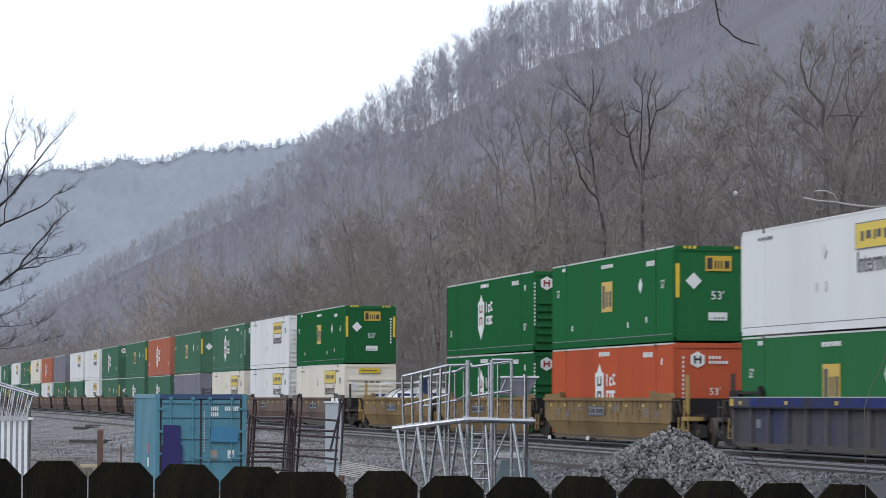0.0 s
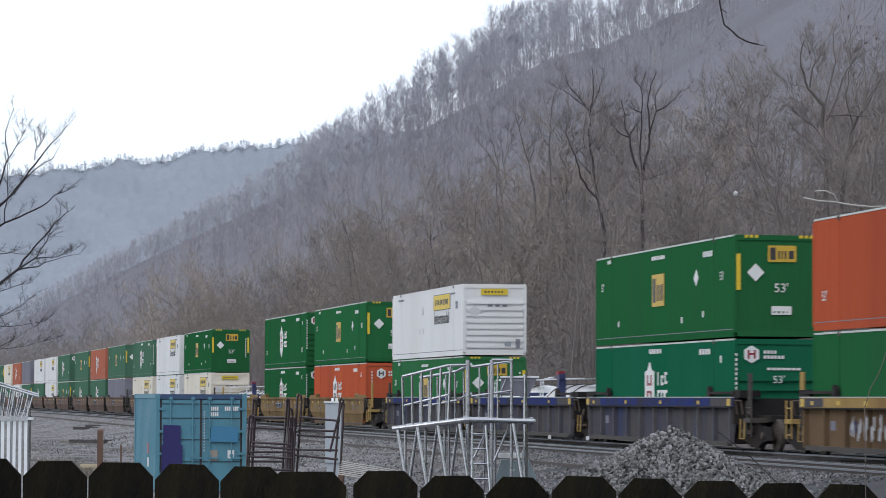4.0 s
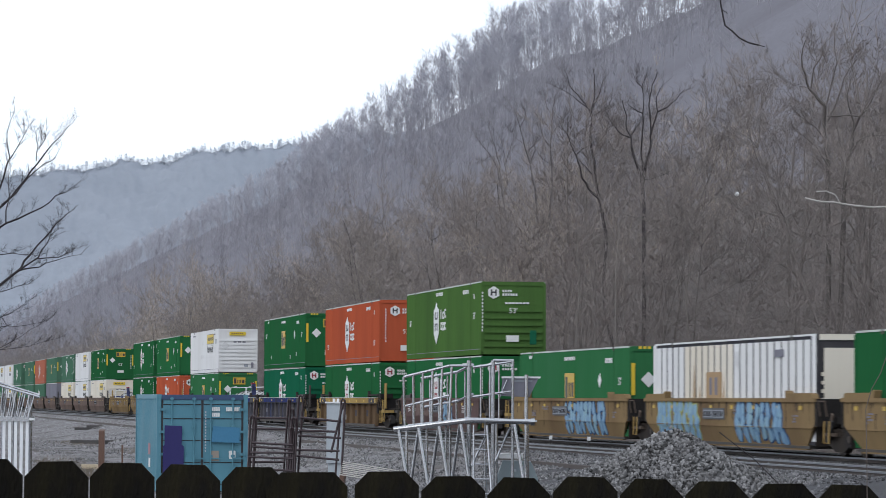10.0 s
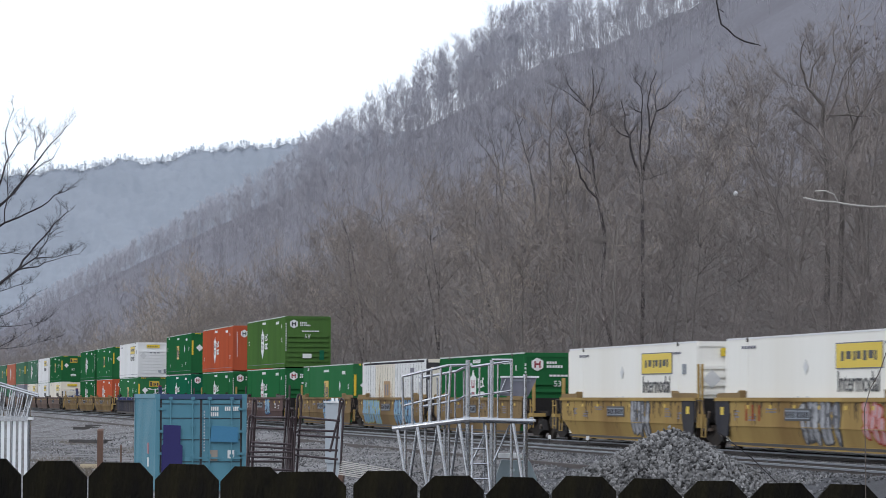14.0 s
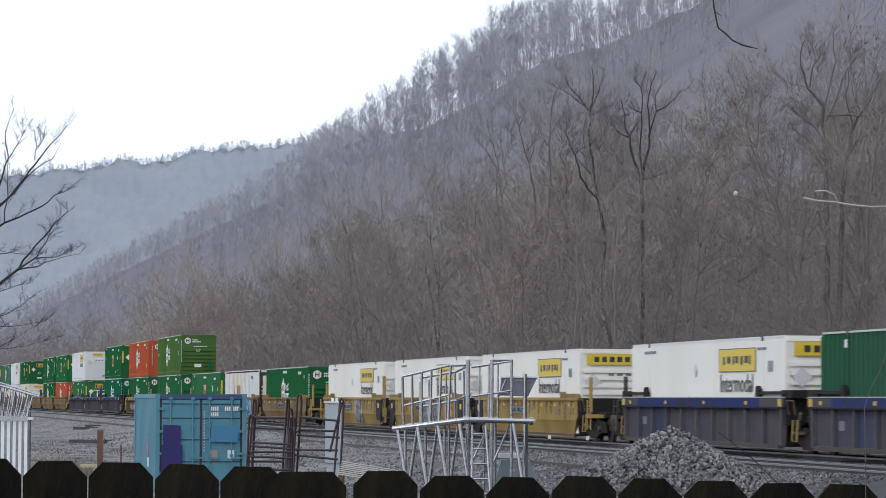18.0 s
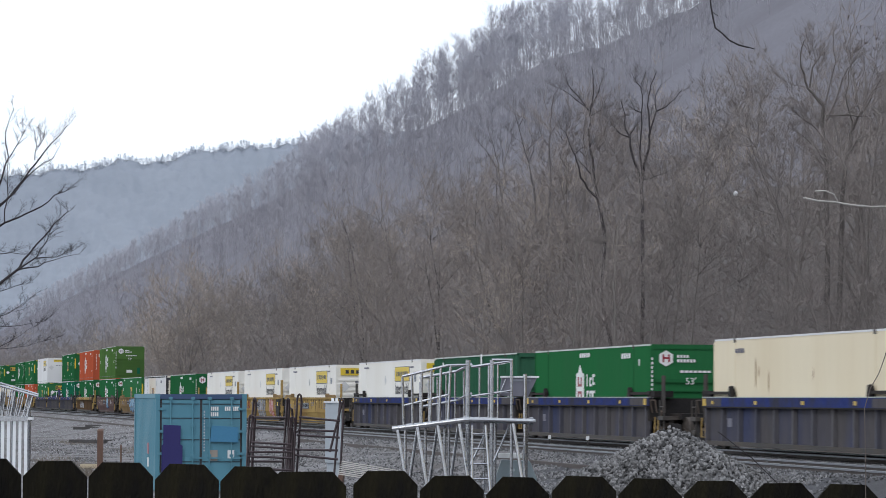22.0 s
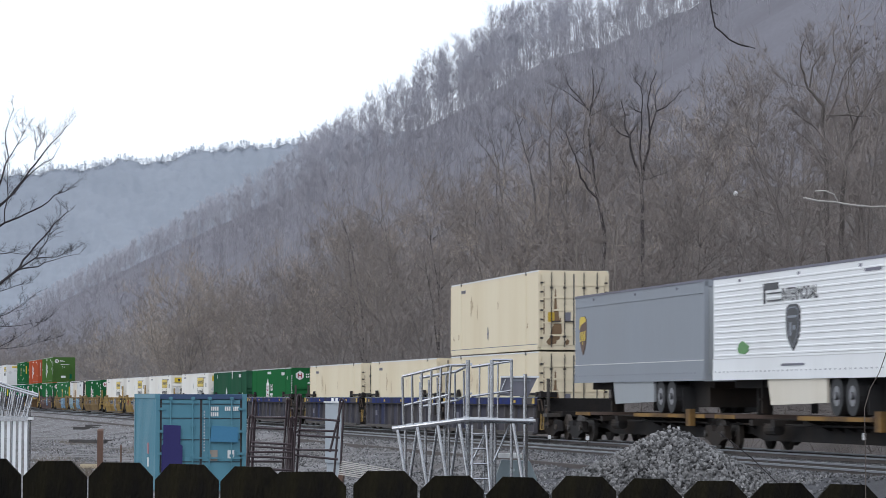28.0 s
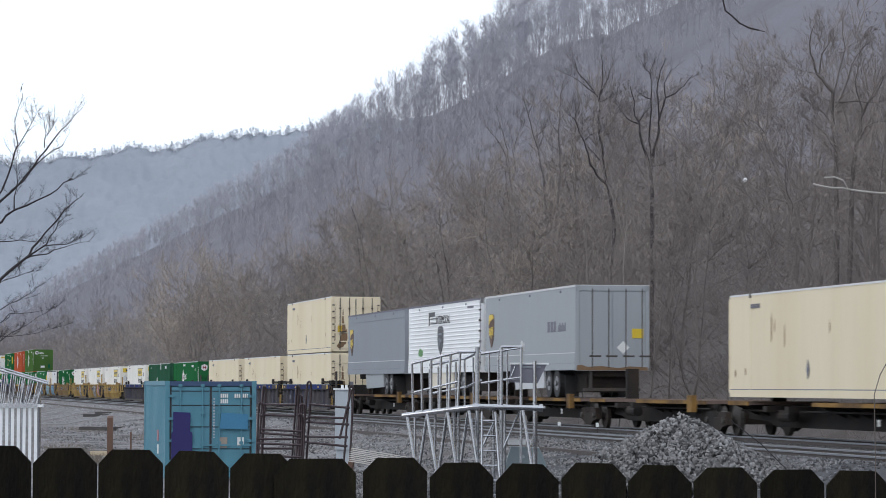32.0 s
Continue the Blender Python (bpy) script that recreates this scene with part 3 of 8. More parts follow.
limb_tree("tree", "tall dark bare tree with several upright stems", pose(-148.01, 38.7, 0.15, 0, 0, ACROSS) @ Matrix.Scale(0.9, 4), [
    (0.13, [(0.25, 1.5), (0.0, 4.5), (0.0, 11.06), (-0.07, 13.24), (-0.22, 13.92), (-0.5, 14.64), (-0.69, 15.35), (-0.69, 15.91), (-0.94, 16.35), (-0.94, 17.13), (-1.19, 17.97)]),
    (0.05, [(-0.69, 15.94), (-1.12, 16.1), (-1.5, 16.5), (-1.9, 17.12)]),
    (0.035, [(-0.69, 16.04), (-0.38, 16.5), (-0.1, 16.85)]),
    (0.09, [(-0.07, 13.24), (0.12, 14.17), (0.31, 15.11), (0.43, 15.73), (0.43, 16.29), (0.37, 17.29), (0.37, 18.22), (0.49, 18.85), (0.77, 19.53)]),
    (0.06, [(0.0, 13.86), (-0.13, 15.1), (-0.07, 16.04), (-0.04, 17.29), (0.02, 18.22), (-0.07, 18.84), (0.21, 19.53)]),
    (0.06, [(0.43, 16.1), (0.62, 16.82), (0.8, 17.44), (0.74, 18.22), (1.08, 18.91)]),
    (0.05, [(0.8, 17.38), (1.3, 17.6), (1.83, 18.07), (2.26, 18.6)]),
    (0.04, [(-0.01, 17.29), (-0.44, 17.44), (-0.81, 17.72)]),
    (0.035, [(-0.01, 18.6), (-0.32, 18.97), (-0.6, 19.53)]),
    (0.045, [(0.06, 13.61), (0.9, 13.86), (1.58, 14.18)])], 4, 0.75, 20, fine=0.5, stout=0.95, m="duskbark", tm="softtwig", group=TALLS, bare=11.0)
limb_tree("tree", "dark bare tree with limbs leaning to one side", pose(-205.96, 44, 0, 0, 0, ACROSS), [
    (0.11, [(0.4, 4.0), (0.04, 15.07), (-0.12, 16.23), (-0.32, 17.19), (-0.82, 18.15), (-1.44, 18.92), (-1.94, 19.58)]),
    (0.06, [(-0.12, 16.61), (-0.24, 17.58), (-0.51, 18.54), (-0.79, 19.31), (-1.06, 20.2)]),
    (0.06, [(0.0, 15.45), (0.18, 17.19), (0.06, 18.35), (-0.17, 19.2)]),
    (0.04, [(-0.86, 18.15), (-1.24, 17.88), (-1.78, 17.57)]),
    (0.04, [(0.18, 17.58), (0.45, 18.55), (0.68, 19.32)])], 20, 0.9, 18, fine=0.5, stout=0.75, m="softtwig", tm="softtwig", group=TALLS, bare=15.5)
limb_tree("tree", "dark bare tree with a narrow open crown", pose(-195.79, 44, 0, 0, 0, ACROSS), [
    (0.11, [(0.5, 4.0), (-0.04, 15.17), (-0.3, 16.45), (-0.6, 17.56), (-0.89, 18.66), (-1.15, 19.58), (-1.41, 20.39)]),
    (0.06, [(-0.37, 16.82), (-0.05, 17.74), (-0.2, 18.66), (-0.75, 19.66)]),
    (0.05, [(-0.56, 17.63), (-0.01, 18.3), (0.5, 19.33)]),
    (0.04, [(-0.75, 18.11), (-1.26, 18.48), (-1.56, 18.95)]),
    (0.04, [(-1.04, 19.21), (-0.68, 19.95), (-0.75, 20.5)])], 21, 0.9, 18, fine=0.5, stout=0.75, m="softtwig", tm="softtwig", group=TALLS, bare=15.5)
limb_tree("tree", "dark bare tree with one straight stem", pose(-188.88, 43.5, 0, 0, 0, ACROSS), [
    (0.1, [(0.2, 4.0), (0.0, 14.88), (-0.04, 16.3), (-0.12, 17.72), (-0.05, 18.97), (0.02, 19.86), (0.16, 20.57), (0.44, 20.93)]),
    (0.05, [(-0.04, 17.3), (-0.51, 17.9), (-0.72, 18.61), (-0.76, 19.57)]),
    (0.05, [(-0.08, 18.15), (0.45, 18.97), (0.73, 19.51)]),
    (0.04, [(-0.08, 16.3), (-0.65, 16.65), (-1.07, 17.29)]),
    (0.04, [(-0.01, 19.33), (-0.33, 19.86), (-0.48, 20.5)])], 22, 0.9, 18, fine=0.5, stout=0.75, m="softtwig", tm="softtwig", group=TALLS, bare=15.0)
limb_tree("tree", "tall grey-brown bare tree with wide level limbs", pose(-113.36, 37, 0, 0, 0, ACROSS), [
    (0.15, [(0.3, 0.5), (0.0, 8.2), (-0.04, 9.71), (-0.08, 11.45), (-0.12, 12.86), (-0.4, 13.17), (-0.72, 13.51), (-0.85, 14.06), (-1.03, 14.71), (-0.89, 15.36)]),
    (0.05, [(-0.7, 13.49), (-0.61, 14.28), (-0.31, 14.71), (-0.07, 15.37)]),
    (0.06, [(-0.1, 12.21), (0.27, 12.97), (0.53, 13.85), (0.97, 14.5), (1.51, 14.94)]),
    (0.05, [(-0.08, 11.45), (-0.55, 11.99), (-1.2, 12.42), (-1.85, 12.64)]),
    (0.05, [(-0.06, 10.58), (-0.45, 11.19), (-0.99, 11.66), (-1.53, 11.99)]),
    (0.05, [(-0.08, 12.43), (0.75, 12.45), (1.51, 12.41), (2.31, 12.59)]),
    (0.018, [(-0.77, 13.51), (-1.31, 13.58), (-1.81, 13.84), (-2.11, 14.1), (-2.37, 14.49), (-2.46, 14.92)]),
    (0.045, [(-0.12, 12.86), (0.1, 13.63), (0.32, 14.5), (0.23, 15.59), (0.54, 16.46)])], 23, 0.8, 18, fine=0.6, stout=0.75, m="wetbark", tm="twig", group="trees along the railway", bare=8.0)
limb_tree("tree", "tall grey-brown bare tree forking into rising limbs", pose(-113.23, 37.5, 0, 0, 0, ACROSS), [
    (0.15, [(-0.3, 0.5), (0.02, 8.2), (0.09, 9.71), (0.22, 10.97), (0.4, 11.84), (0.66, 12.43), (1.1, 12.98), (1.53, 13.85)]),
    (0.06, [(0.16, 10.37), (0.01, 11.19), (-0.12, 11.78), (-0.25, 12.43)]),
    (0.06, [(0.2, 10.91), (0.55, 11.45), (0.98, 11.67), (1.79, 11.7)]),
    (0.05, [(0.4, 11.84), (0.29, 12.54), (0.12, 13.19), (0.23, 14.06), (0.49, 14.93)]),
    (0.05, [(0.66, 12.43), (1.21, 13.41), (1.86, 13.74)]),
    (0.045, [(0.09, 9.61), (0.66, 9.89), (1.3, 9.98)]),
    (0.04, [(0.07, 8.41), (-0.65, 8.15), (-1.3, 7.8), (-1.84, 7.32)])], 24, 0.8, 18, fine=0.6, stout=0.75, m="wetbark", tm="twig", group="trees along the railway", bare=8.0)

BENT = "saplings bent over before the trees"
for i, (x0, bends) in enumerate(((-3.4, [(0.0, -0.6), (0.2, 2.97), (0.4, 4.04), (0.68, 4.6), (1.15, 4.49), (1.88, 4.64), (2.5, 4.39), (3.0, 3.99)]),
                                 (1.7, [(0.0, -0.6), (0.33, 2.99), (0.55, 4.27), (0.87, 5.09), (1.6, 4.71), (2.44, 4.35)]),
                                 (3.85, [(0.0, -0.6), (0.43, 3.43), (0.8, 4.52), (1.4, 4.8), (2.04, 5.02)]),
                                 (-4.6, [(0.0, -0.6), (0.21, 5.96), (0.38, 8.11), (0.53, 8.63), (1.38, 8.37), (2.46, 8.03), (3.38, 7.84)]),
                                 (-5.78, [(0.0, -0.6), (0.08, 5.53), (0.0, 7.72), (0.42, 7.59), (0.96, 7.29)]),
                                 (-0.86, [(0.0, -0.6), (0.86, 3.84), (1.5, 5.55), (2.36, 6.63), (3.44, 7.06)]),
                                 (-2.35, [(0.0, -0.6), (0.53, 5.54), (0.85, 7.26), (1.54, 7.69), (2.35, 8.94)]))):
    limb_tree("sapling", "slender pale sapling arching over before the trees", pose(-113.11 + 0.19033 * x0, 33.2 + 0.98172 * x0 * 0.1, 0, 0, 0, ACROSS) @ pose(x0 * 0.9, 0, 0), [(0.03, bends)], 200 + i, 0.8, 22, m="palebark", tm="twig", fine=0.6, group=BENT)

# brush at the foot of the belt
s = Shape()
for i in range(45000):
    x = -85 - 500 * rnd.random() ** 1.9
    y = rnd.uniform(31.5, 50)
    z = height(x, y)
    a = Vector((x, y, z + rnd.random() ** 2 * 6))
    d = Vector((rnd.gauss(0, 0.5), rnd.gauss(0, 0.5), rnd.uniform(0.2, 1))).normalized() * rnd.uniform(0.8, 2.6)
    r = rnd.uniform(0.006, 0.014)
    s.add([a, a + Vector((r, r, 0)), a + Vector((-r, r, 0)), a + d], [(0, 1, 3), (1, 2, 3), (2, 0, 3)])
ob = new("brush", raw(s, "brush", M["twig"]))
tagged(ob, "dense leafless brown brush and saplings on the bank", "brush", kind="stuff")

# long arching stems before the belt
s = Shape()
for i in range(1100):
    x = -92 - 190 * rnd.random() ** 1.5
    y = rnd.uniform(32, 42)
    p = Vector((x, y, height(x, y) + rnd.random() ** 1.5 * 6))
    lean = rnd.choice((-1, 1))
    d = Vector((0.19 * lean, 0.98 * lean, 0)) * rnd.uniform(0.2, 1.2) + Vector((rnd.gauss(0, 0.2), 0, rnd.uniform(0.3, 1.1)))
    r = rnd.uniform(0.008, 0.02)
    step = rnd.uniform(0.5, 1.0)
    for k in range(5):
        q = p + d.normalized() * step
        s.tube(p, q, r * (1 - k / 6), r * (1 - (k + 1) / 6), n=3, caps=False)
        for _ in range(3):
            e = p.lerp(q, rnd.random())
            f = e + (d.normalized() + Vector((rnd.gauss(0, 0.5), rnd.gauss(0, 0.5), rnd.gauss(0.1, 0.5)))) * rnd.uniform(0.3, 0.9)
            s.add([e, e + Vector((0.008, 0.008, 0.008)), f], [(0, 1, 2)])
        p = q
        d = d.normalized() + Vector((0.05 * lean, 0.25 * lean, rnd.uniform(-0.35, 0.05)))
tagged(new("brush", raw(s, "brush", M["bark"])), "arching grey leafless stems before the trees", "brush", kind="stuff")

# far woods over the hillside and along its crest
def low_tree(seed, spread, limbs=11, lowest=1.8, trunk=0.075, blade=0.05, sprigs=6):
    """A light bare tree for the far woods: trunk, limbs, branches and a haze of twigs."""
    r = random.Random(seed)
    s = Shape()

    def stick(a, b, ra, rb):
        s.tube(a, b, ra, rb, n=3, caps=False)

    def sliver(a, b, ra):
        k = len(s.v)
        s.v += [tuple(a), tuple(a + Vector((ra, ra, 0))), tuple(b)]
        s.f.append((k, k + 1, k + 2))

    def turned(d, lo, hi):
        t = radians(r.uniform(lo, hi))
        side = Matrix.Rotation(r.uniform(0, math.tau), 3, d) @ d.orthogonal().normalized()
        return (d * math.cos(t) + side * math.sin(t)).normalized()
    p, d = Vector((0, 0, -0.6)), Vector((0, 0, 1))
    knots = [p]
    for i in range(6):
        d = (d + Vector((r.gauss(0, 0.06), r.gauss(0, 0.06), 0.05))).normalized()
        q = p + d * 2.2
        stick(p, q, trunk * (1 - i / 7), trunk * (1 - (i + 1) / 7))
        p = q
        knots.append(p)
    for i in range(limbs):
        u = r.uniform(lowest, 6)
        k = min(5, int(u))
        a = knots[k].lerp(knots[k + 1], u - k)
        dl = turned((knots[k + 1] - knots[k]).normalized(), 25, 60)
        ln = spread * (7.6 - u) * r.uniform(0.5, 0.9)
        b = a + dl * ln * 0.5
        dl = (dl + Vector((0, 0, 0.25))).normalized()
        c = b + dl * ln * 0.5
        stick(a, b, 0.05, 0.035)
        stick(b, c, 0.035, 0.012)
        for _ in range(sprigs):
            v = r.random()
            e = a.lerp(b, v * 2) if v < 0.5 else b.lerp(c, v * 2 - 1)
            de = turned(dl, 20, 60)
            f = e + de * r.uniform(0.7, 1.8)
            sliver(e, f, blade * 1.1)
            for _ in range(4):
                g = e.lerp(f, r.uniform(0.3, 1))
                sliver(g, g + turned(de, 20, 60) * r.uniform(0.4, 1.0), blade)
    tri = []
    for q in s.f:
        tri += [q] if len(q) == 3 else [(q[0], q[1], q[2]), (q[0], q[2], q[3])]
    return np.array(s.v), np.array(tri)


def scatter(name, templates, spots, material, label, level=None):
    """One joined mesh of many trees: spots are x, y, scale."""
    vs, fs, k = [], [], 0
    for i, (x, y, scale) in enumerate(spots):
        v, f = templates[i % len(templates)]
        t = rnd.uniform(0, math.tau)
        c, sn = math.cos(t) * scale, math.sin(t) * scale
        w_ = np.stack([v[:, 0] * c - v[:, 1] * sn + x, v[:, 0] * sn + v[:, 1] * c + y, v[:, 2] * scale + (level or height)(x, y)], 1)
        vs.append(w_)
        fs.append(f + k)
        k += len(v)
    v, f = np.concatenate(vs), np.concatenate(fs)
    me = bpy.data.meshes.new(name)
    me.vertices.add(len(v))
    me.vertices.foreach_set("co", v.astype(np.float32).ravel())
    me.loops.add(f.size)
    me.loops.foreach_set("vertex_index", f.astype(np.int32).ravel())
    me.polygons.add(len(f))
    me.polygons.foreach_set("loop_start", np.arange(0, f.size, 3, dtype=np.int32))
    me.polygons.foreach_set("loop_total", np.full(len(f), 3, dtype=np.int32))
    me.update()
    me.validate()
    me.materials.append(material)
    return tagged(new(name, me), label, "woods", kind="stuff")


LOWS = [low_tree(90 + i, 0.62 + 0.06 * i, blade=0.04) for i in range(4)]
FINE = [low_tree(100 + i, 0.62 + 0.06 * i, 12, 1.8, 0.05, 0.018, 7) for i in range(4)]
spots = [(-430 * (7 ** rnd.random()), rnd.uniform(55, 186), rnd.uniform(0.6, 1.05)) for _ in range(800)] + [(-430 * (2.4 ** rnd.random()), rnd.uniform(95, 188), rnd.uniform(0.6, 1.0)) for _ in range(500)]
scatter("far_woods", LOWS, spots, M["farwood"], "leafless woods covering the steep hillside, greyed for haze")
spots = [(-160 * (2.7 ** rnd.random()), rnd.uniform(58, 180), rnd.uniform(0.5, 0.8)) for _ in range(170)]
scatter("far_woods", FINE, spots, M["farwood"], "thin leafless saplings on the near hillside, greyed for haze")
spots = []
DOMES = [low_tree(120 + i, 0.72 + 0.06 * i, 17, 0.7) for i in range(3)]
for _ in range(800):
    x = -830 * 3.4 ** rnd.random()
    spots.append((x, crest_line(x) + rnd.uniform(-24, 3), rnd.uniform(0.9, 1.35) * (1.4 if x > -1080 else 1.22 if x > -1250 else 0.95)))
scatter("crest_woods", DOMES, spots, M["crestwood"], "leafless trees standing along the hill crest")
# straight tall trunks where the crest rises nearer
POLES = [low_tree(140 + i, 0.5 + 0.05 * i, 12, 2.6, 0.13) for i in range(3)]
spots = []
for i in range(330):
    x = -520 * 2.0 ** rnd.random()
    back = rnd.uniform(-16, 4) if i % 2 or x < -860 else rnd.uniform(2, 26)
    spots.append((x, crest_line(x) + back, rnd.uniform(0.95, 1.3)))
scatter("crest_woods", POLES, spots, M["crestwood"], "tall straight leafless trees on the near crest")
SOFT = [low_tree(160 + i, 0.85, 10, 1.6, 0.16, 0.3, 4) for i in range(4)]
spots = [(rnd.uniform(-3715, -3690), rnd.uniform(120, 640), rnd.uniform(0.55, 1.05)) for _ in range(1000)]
# near-white colour holds the haze and makes up for light the twigs lose
scatter("distant_woods", SOFT, spots, mat("haze_blue_trees", (0.6, 0.63, 0.68), 1.0, spread=0.12, size=0.02, spec=0.0), "bare trees along the distant crest, paled for haze", far_hill)
# ---- the train: things keyed along the line ----
CARRIED = []          # (thing, offset along the train, height)
FAR_OFF = [False]     # boxes that stay far off carry no small print
LEN, WID, TALL = 16.15, 2.59, 2.86


# lighter than the panels between: light on the ribs put into the paint
M["ribedge"] = mat("lit_rib_edge", (0.125, 0.118, 0.125), 0.7, spread=0.25, size=2, second=(0.07, 0.075, 0.11), amount=0.9, stretch=(0.5, 0.5, 0.3), patch=0.6, spec=0.1)
M["char"] = mat("charcoal_panel_paint", (0.05, 0.05, 0.058), 0.6, spread=0.25, size=3, second=(0.09, 0.085, 0.085), amount=0.6, spec=0.0)
M["geardust"] = mat("dusty_brown_gear", (0.12, 0.092, 0.075), 0.85, spread=0.35, size=4, second=(0.06, 0.05, 0.045), amount=0.7, spec=0.1)
M["grime"] = mat("dark_running_grime", (0.11, 0.082, 0.06), 0.8, spread=0.3, size=3, spec=0.0)
M["skygraf"] = mat("light_blue_spray_paint", (0.3, 0.46, 0.6), 0.6, spread=0.2, size=2, spec=0.0)
M["deepgraf"] = mat("dark_blue_spray_paint", (0.03, 0.07, 0.16), 0.6, spread=0.3, size=2, spec=0.0)
M["palegraf"] = mat("silver_spray_paint", (0.45, 0.45, 0.47), 0.6, spread=0.2, size=2, spec=0.0)
# grime together with the shade under the cars, in one near-black colour
M["under"] = mat("grimy_shaded_running_gear", (0.022, 0.02, 0.02), 0.85, spread=0.3, size=3, second=(0.05, 0.036, 0.026), amount=0.6, spec=0.2)


def words(text, size, material, parent, name, at, turn, label=""):
    """Flat lettering, a hair proud of the surface it is painted on."""
    def build():
        cu = bpy.data.curves.new(name, "FONT")
        cu.body, cu.size, cu.extrude = text, size, 0.003
        cu.resolution_u = 3
        tmp = bpy.data.objects.new(name, cu)
        scene.collection.objects.link(tmp)
        bpy.context.view_layer.update()
        made = bpy.data.meshes.new_from_object(tmp)
        bpy.data.objects.remove(tmp)
        made.materials.clear()
        made.materials.append(M[material])
        return made
    me = kept(("words", text, size, material), build)
    ob = part(name, me, None, parent, label)
    ob.matrix_local = Matrix.Translation(at) @ Euler([radians(a) for a in turn]).to_matrix().to_4x4()
    return ob


def on_side(c, name, x0, x1, z0, z1, m, label="", key=None, proud=0.012):
    """A flat painted panel on the near side of a box."""
    return part(name, kept((name, m, x0, x1, z0, z1, proud), lambda: Shape().box(x0, x1, -proud, -0.001, z0, z1).mesh(name, M[m])), None, c, label)


def on_end(c, name, y0, y1, z0, z1, m, label="", proud=0.012, x=LEN):
    return part(name, kept((name, "end", m, y0, y1, z0, z1, proud, x), lambda: Shape().box(x + 0.001, x + proud, y0, y1, z0, z1).mesh(name, M[m])), None, c, label)


def figure(c, name, pts, m, side=True, label="", key=None, proud=0.014):
    """A flat painted outline: (x, z) on the side or (y, z) on the end."""
    def build():
        if side:
            return Shape().prism(pts, -proud, -0.001).mesh(name, M[m])
        return Shape().prism_x(pts, LEN + 0.001, LEN + proud).mesh(name, M[m])
    return part(name, kept((name, m, side, tuple(pts)), build), None, c, label)


def diamond(cx, cz, r):
    return [(cx - r, cz), (cx, cz - r), (cx + r, cz), (cx, cz + r)]


def hexagon(cx, cz, r):
    return [(cx + r * math.cos(a), cz + r * math.sin(a)) for a in (math.tau * (i + 0.5) / 6 for i in range(6))]


def bars(c, x0, z0, w, h, n, m="print", side=True, gap=0.35):
    """Unreadable markings as small bars in a row."""
    if FAR_OFF[0]:
        return
    step = w / n
    for i in range(n):
        a = x0 + i * step
        (on_side if side else on_end)(c, "marking", round(a, 3), round(a + step * (1 - gap), 3), z0, round(z0 + h, 3), m)


def stack_bars(c, y0, z0, w, h, n, m="print"):
    """A column of small bars down an end post."""
    if FAR_OFF[0]:
        return
    step = h / n
    for i in range(n):
        on_end(c, "marking", y0, round(y0 + w, 3), round(z0 + i * step, 3), round(z0 + i * step + step * 0.6, 3), m)


def shell(c, paint, corrugated=False, height=TALL, length=LEN):
    """Panels, rails, posts and castings of a container."""
    L, H = length, height

    def body():
        s = Shape()
        if corrugated:
            n = int(L / 0.36)
            pts = [(0.06, 0.09)]
            for i in range(n):
                a = 0.06 + (L - 0.12) * i / n
                d = (L - 0.12) / n
                pts += [(a + d * 0.1, 0.012), (a + d * 0.5, 0.012), (a + d * 0.6, 0.09), (a + d, 0.09)]
            pts += [(L - 0.06, WID - 0.04), (0.06, WID - 0.04)]
            k = len(pts)
            s.add([(x, y, 0.12) for x, y in pts] + [(x, y, H - 0.06) for x, y in pts], [(i, (i + 1) % k, k + (i + 1) % k, k + i) for i in range(k)])
        else:
            s.box(0.05, L - 0.03, 0.012, WID - 0.012, 0.1, H - 0.05)
        return s.mesh("body", M[paint])
    part("body", kept(("shell", paint, corrugated, H, L), body), None, c)
    part("roof", kept(("roof", paint, H, L), lambda: Shape().box(0.04, L - 0.04, 0.04, WID - 0.04, H - 0.05, H - 0.012).mesh("roof", M[paint])), None, c)
    for y in (0, WID - 0.09):
        # rail paler than the box: the sky's reflection put into its colour
        part("top_rail", kept(("top_rail", paint, H, L, y), lambda: Shape().box(0.1, L - 0.1, y, y + 0.09, H - 0.05, H).mesh("top_rail", M["trim" if paint in ("green", "pgreen", "fgreen", "lime", "teal", "orange", "forange", "rgreen") else "white"])), None, c)
        part("bottom_rail", kept(("bottom_rail", paint, L, y), lambda: Shape().box(0.1, L - 0.1, y - 0.008, y + 0.09, 0, 0.2).mesh("bottom_rail", M[paint])), None, c)
        if y == 0:
            # thin dark strip stands for the shadow gap over the bottom rail
            part("rail_seam", kept(("rail_seam", L), lambda: Shape().box(0.12, L - 0.12, 0.0, 0.02, 0.2, 0.225).mesh("rail_seam", M["slate"])), None, c)
        for x in (0, L - 0.12):
            part("corner_post", kept(("corner_post", paint, H, x, y), lambda: Shape().box(x, x + 0.12, y - 0.004, y + 0.094, 0.12, H - 0.1).mesh("corner_post", M[paint])), None, c)
        for x in (2.02, L - 2.02 - 0.16) if L > 15 else (0, L - 0.17):
            for z in (0, H - 0.12):
                part("corner_casting", kept(("casting", x, y, z), lambda: Shape().box(x, x + 0.17, y - 0.006, y + 0.1, z, z + 0.124).mesh("corner_casting", M["steel"])), None, c)
            part("side_post", kept(("side_post", paint, H, x, y), lambda: Shape().box(x + 0.03, x + 0.13, y - 0.002, y + 0.09, 0.1, H - 0.1).mesh("side_post", M[paint])), None, c)

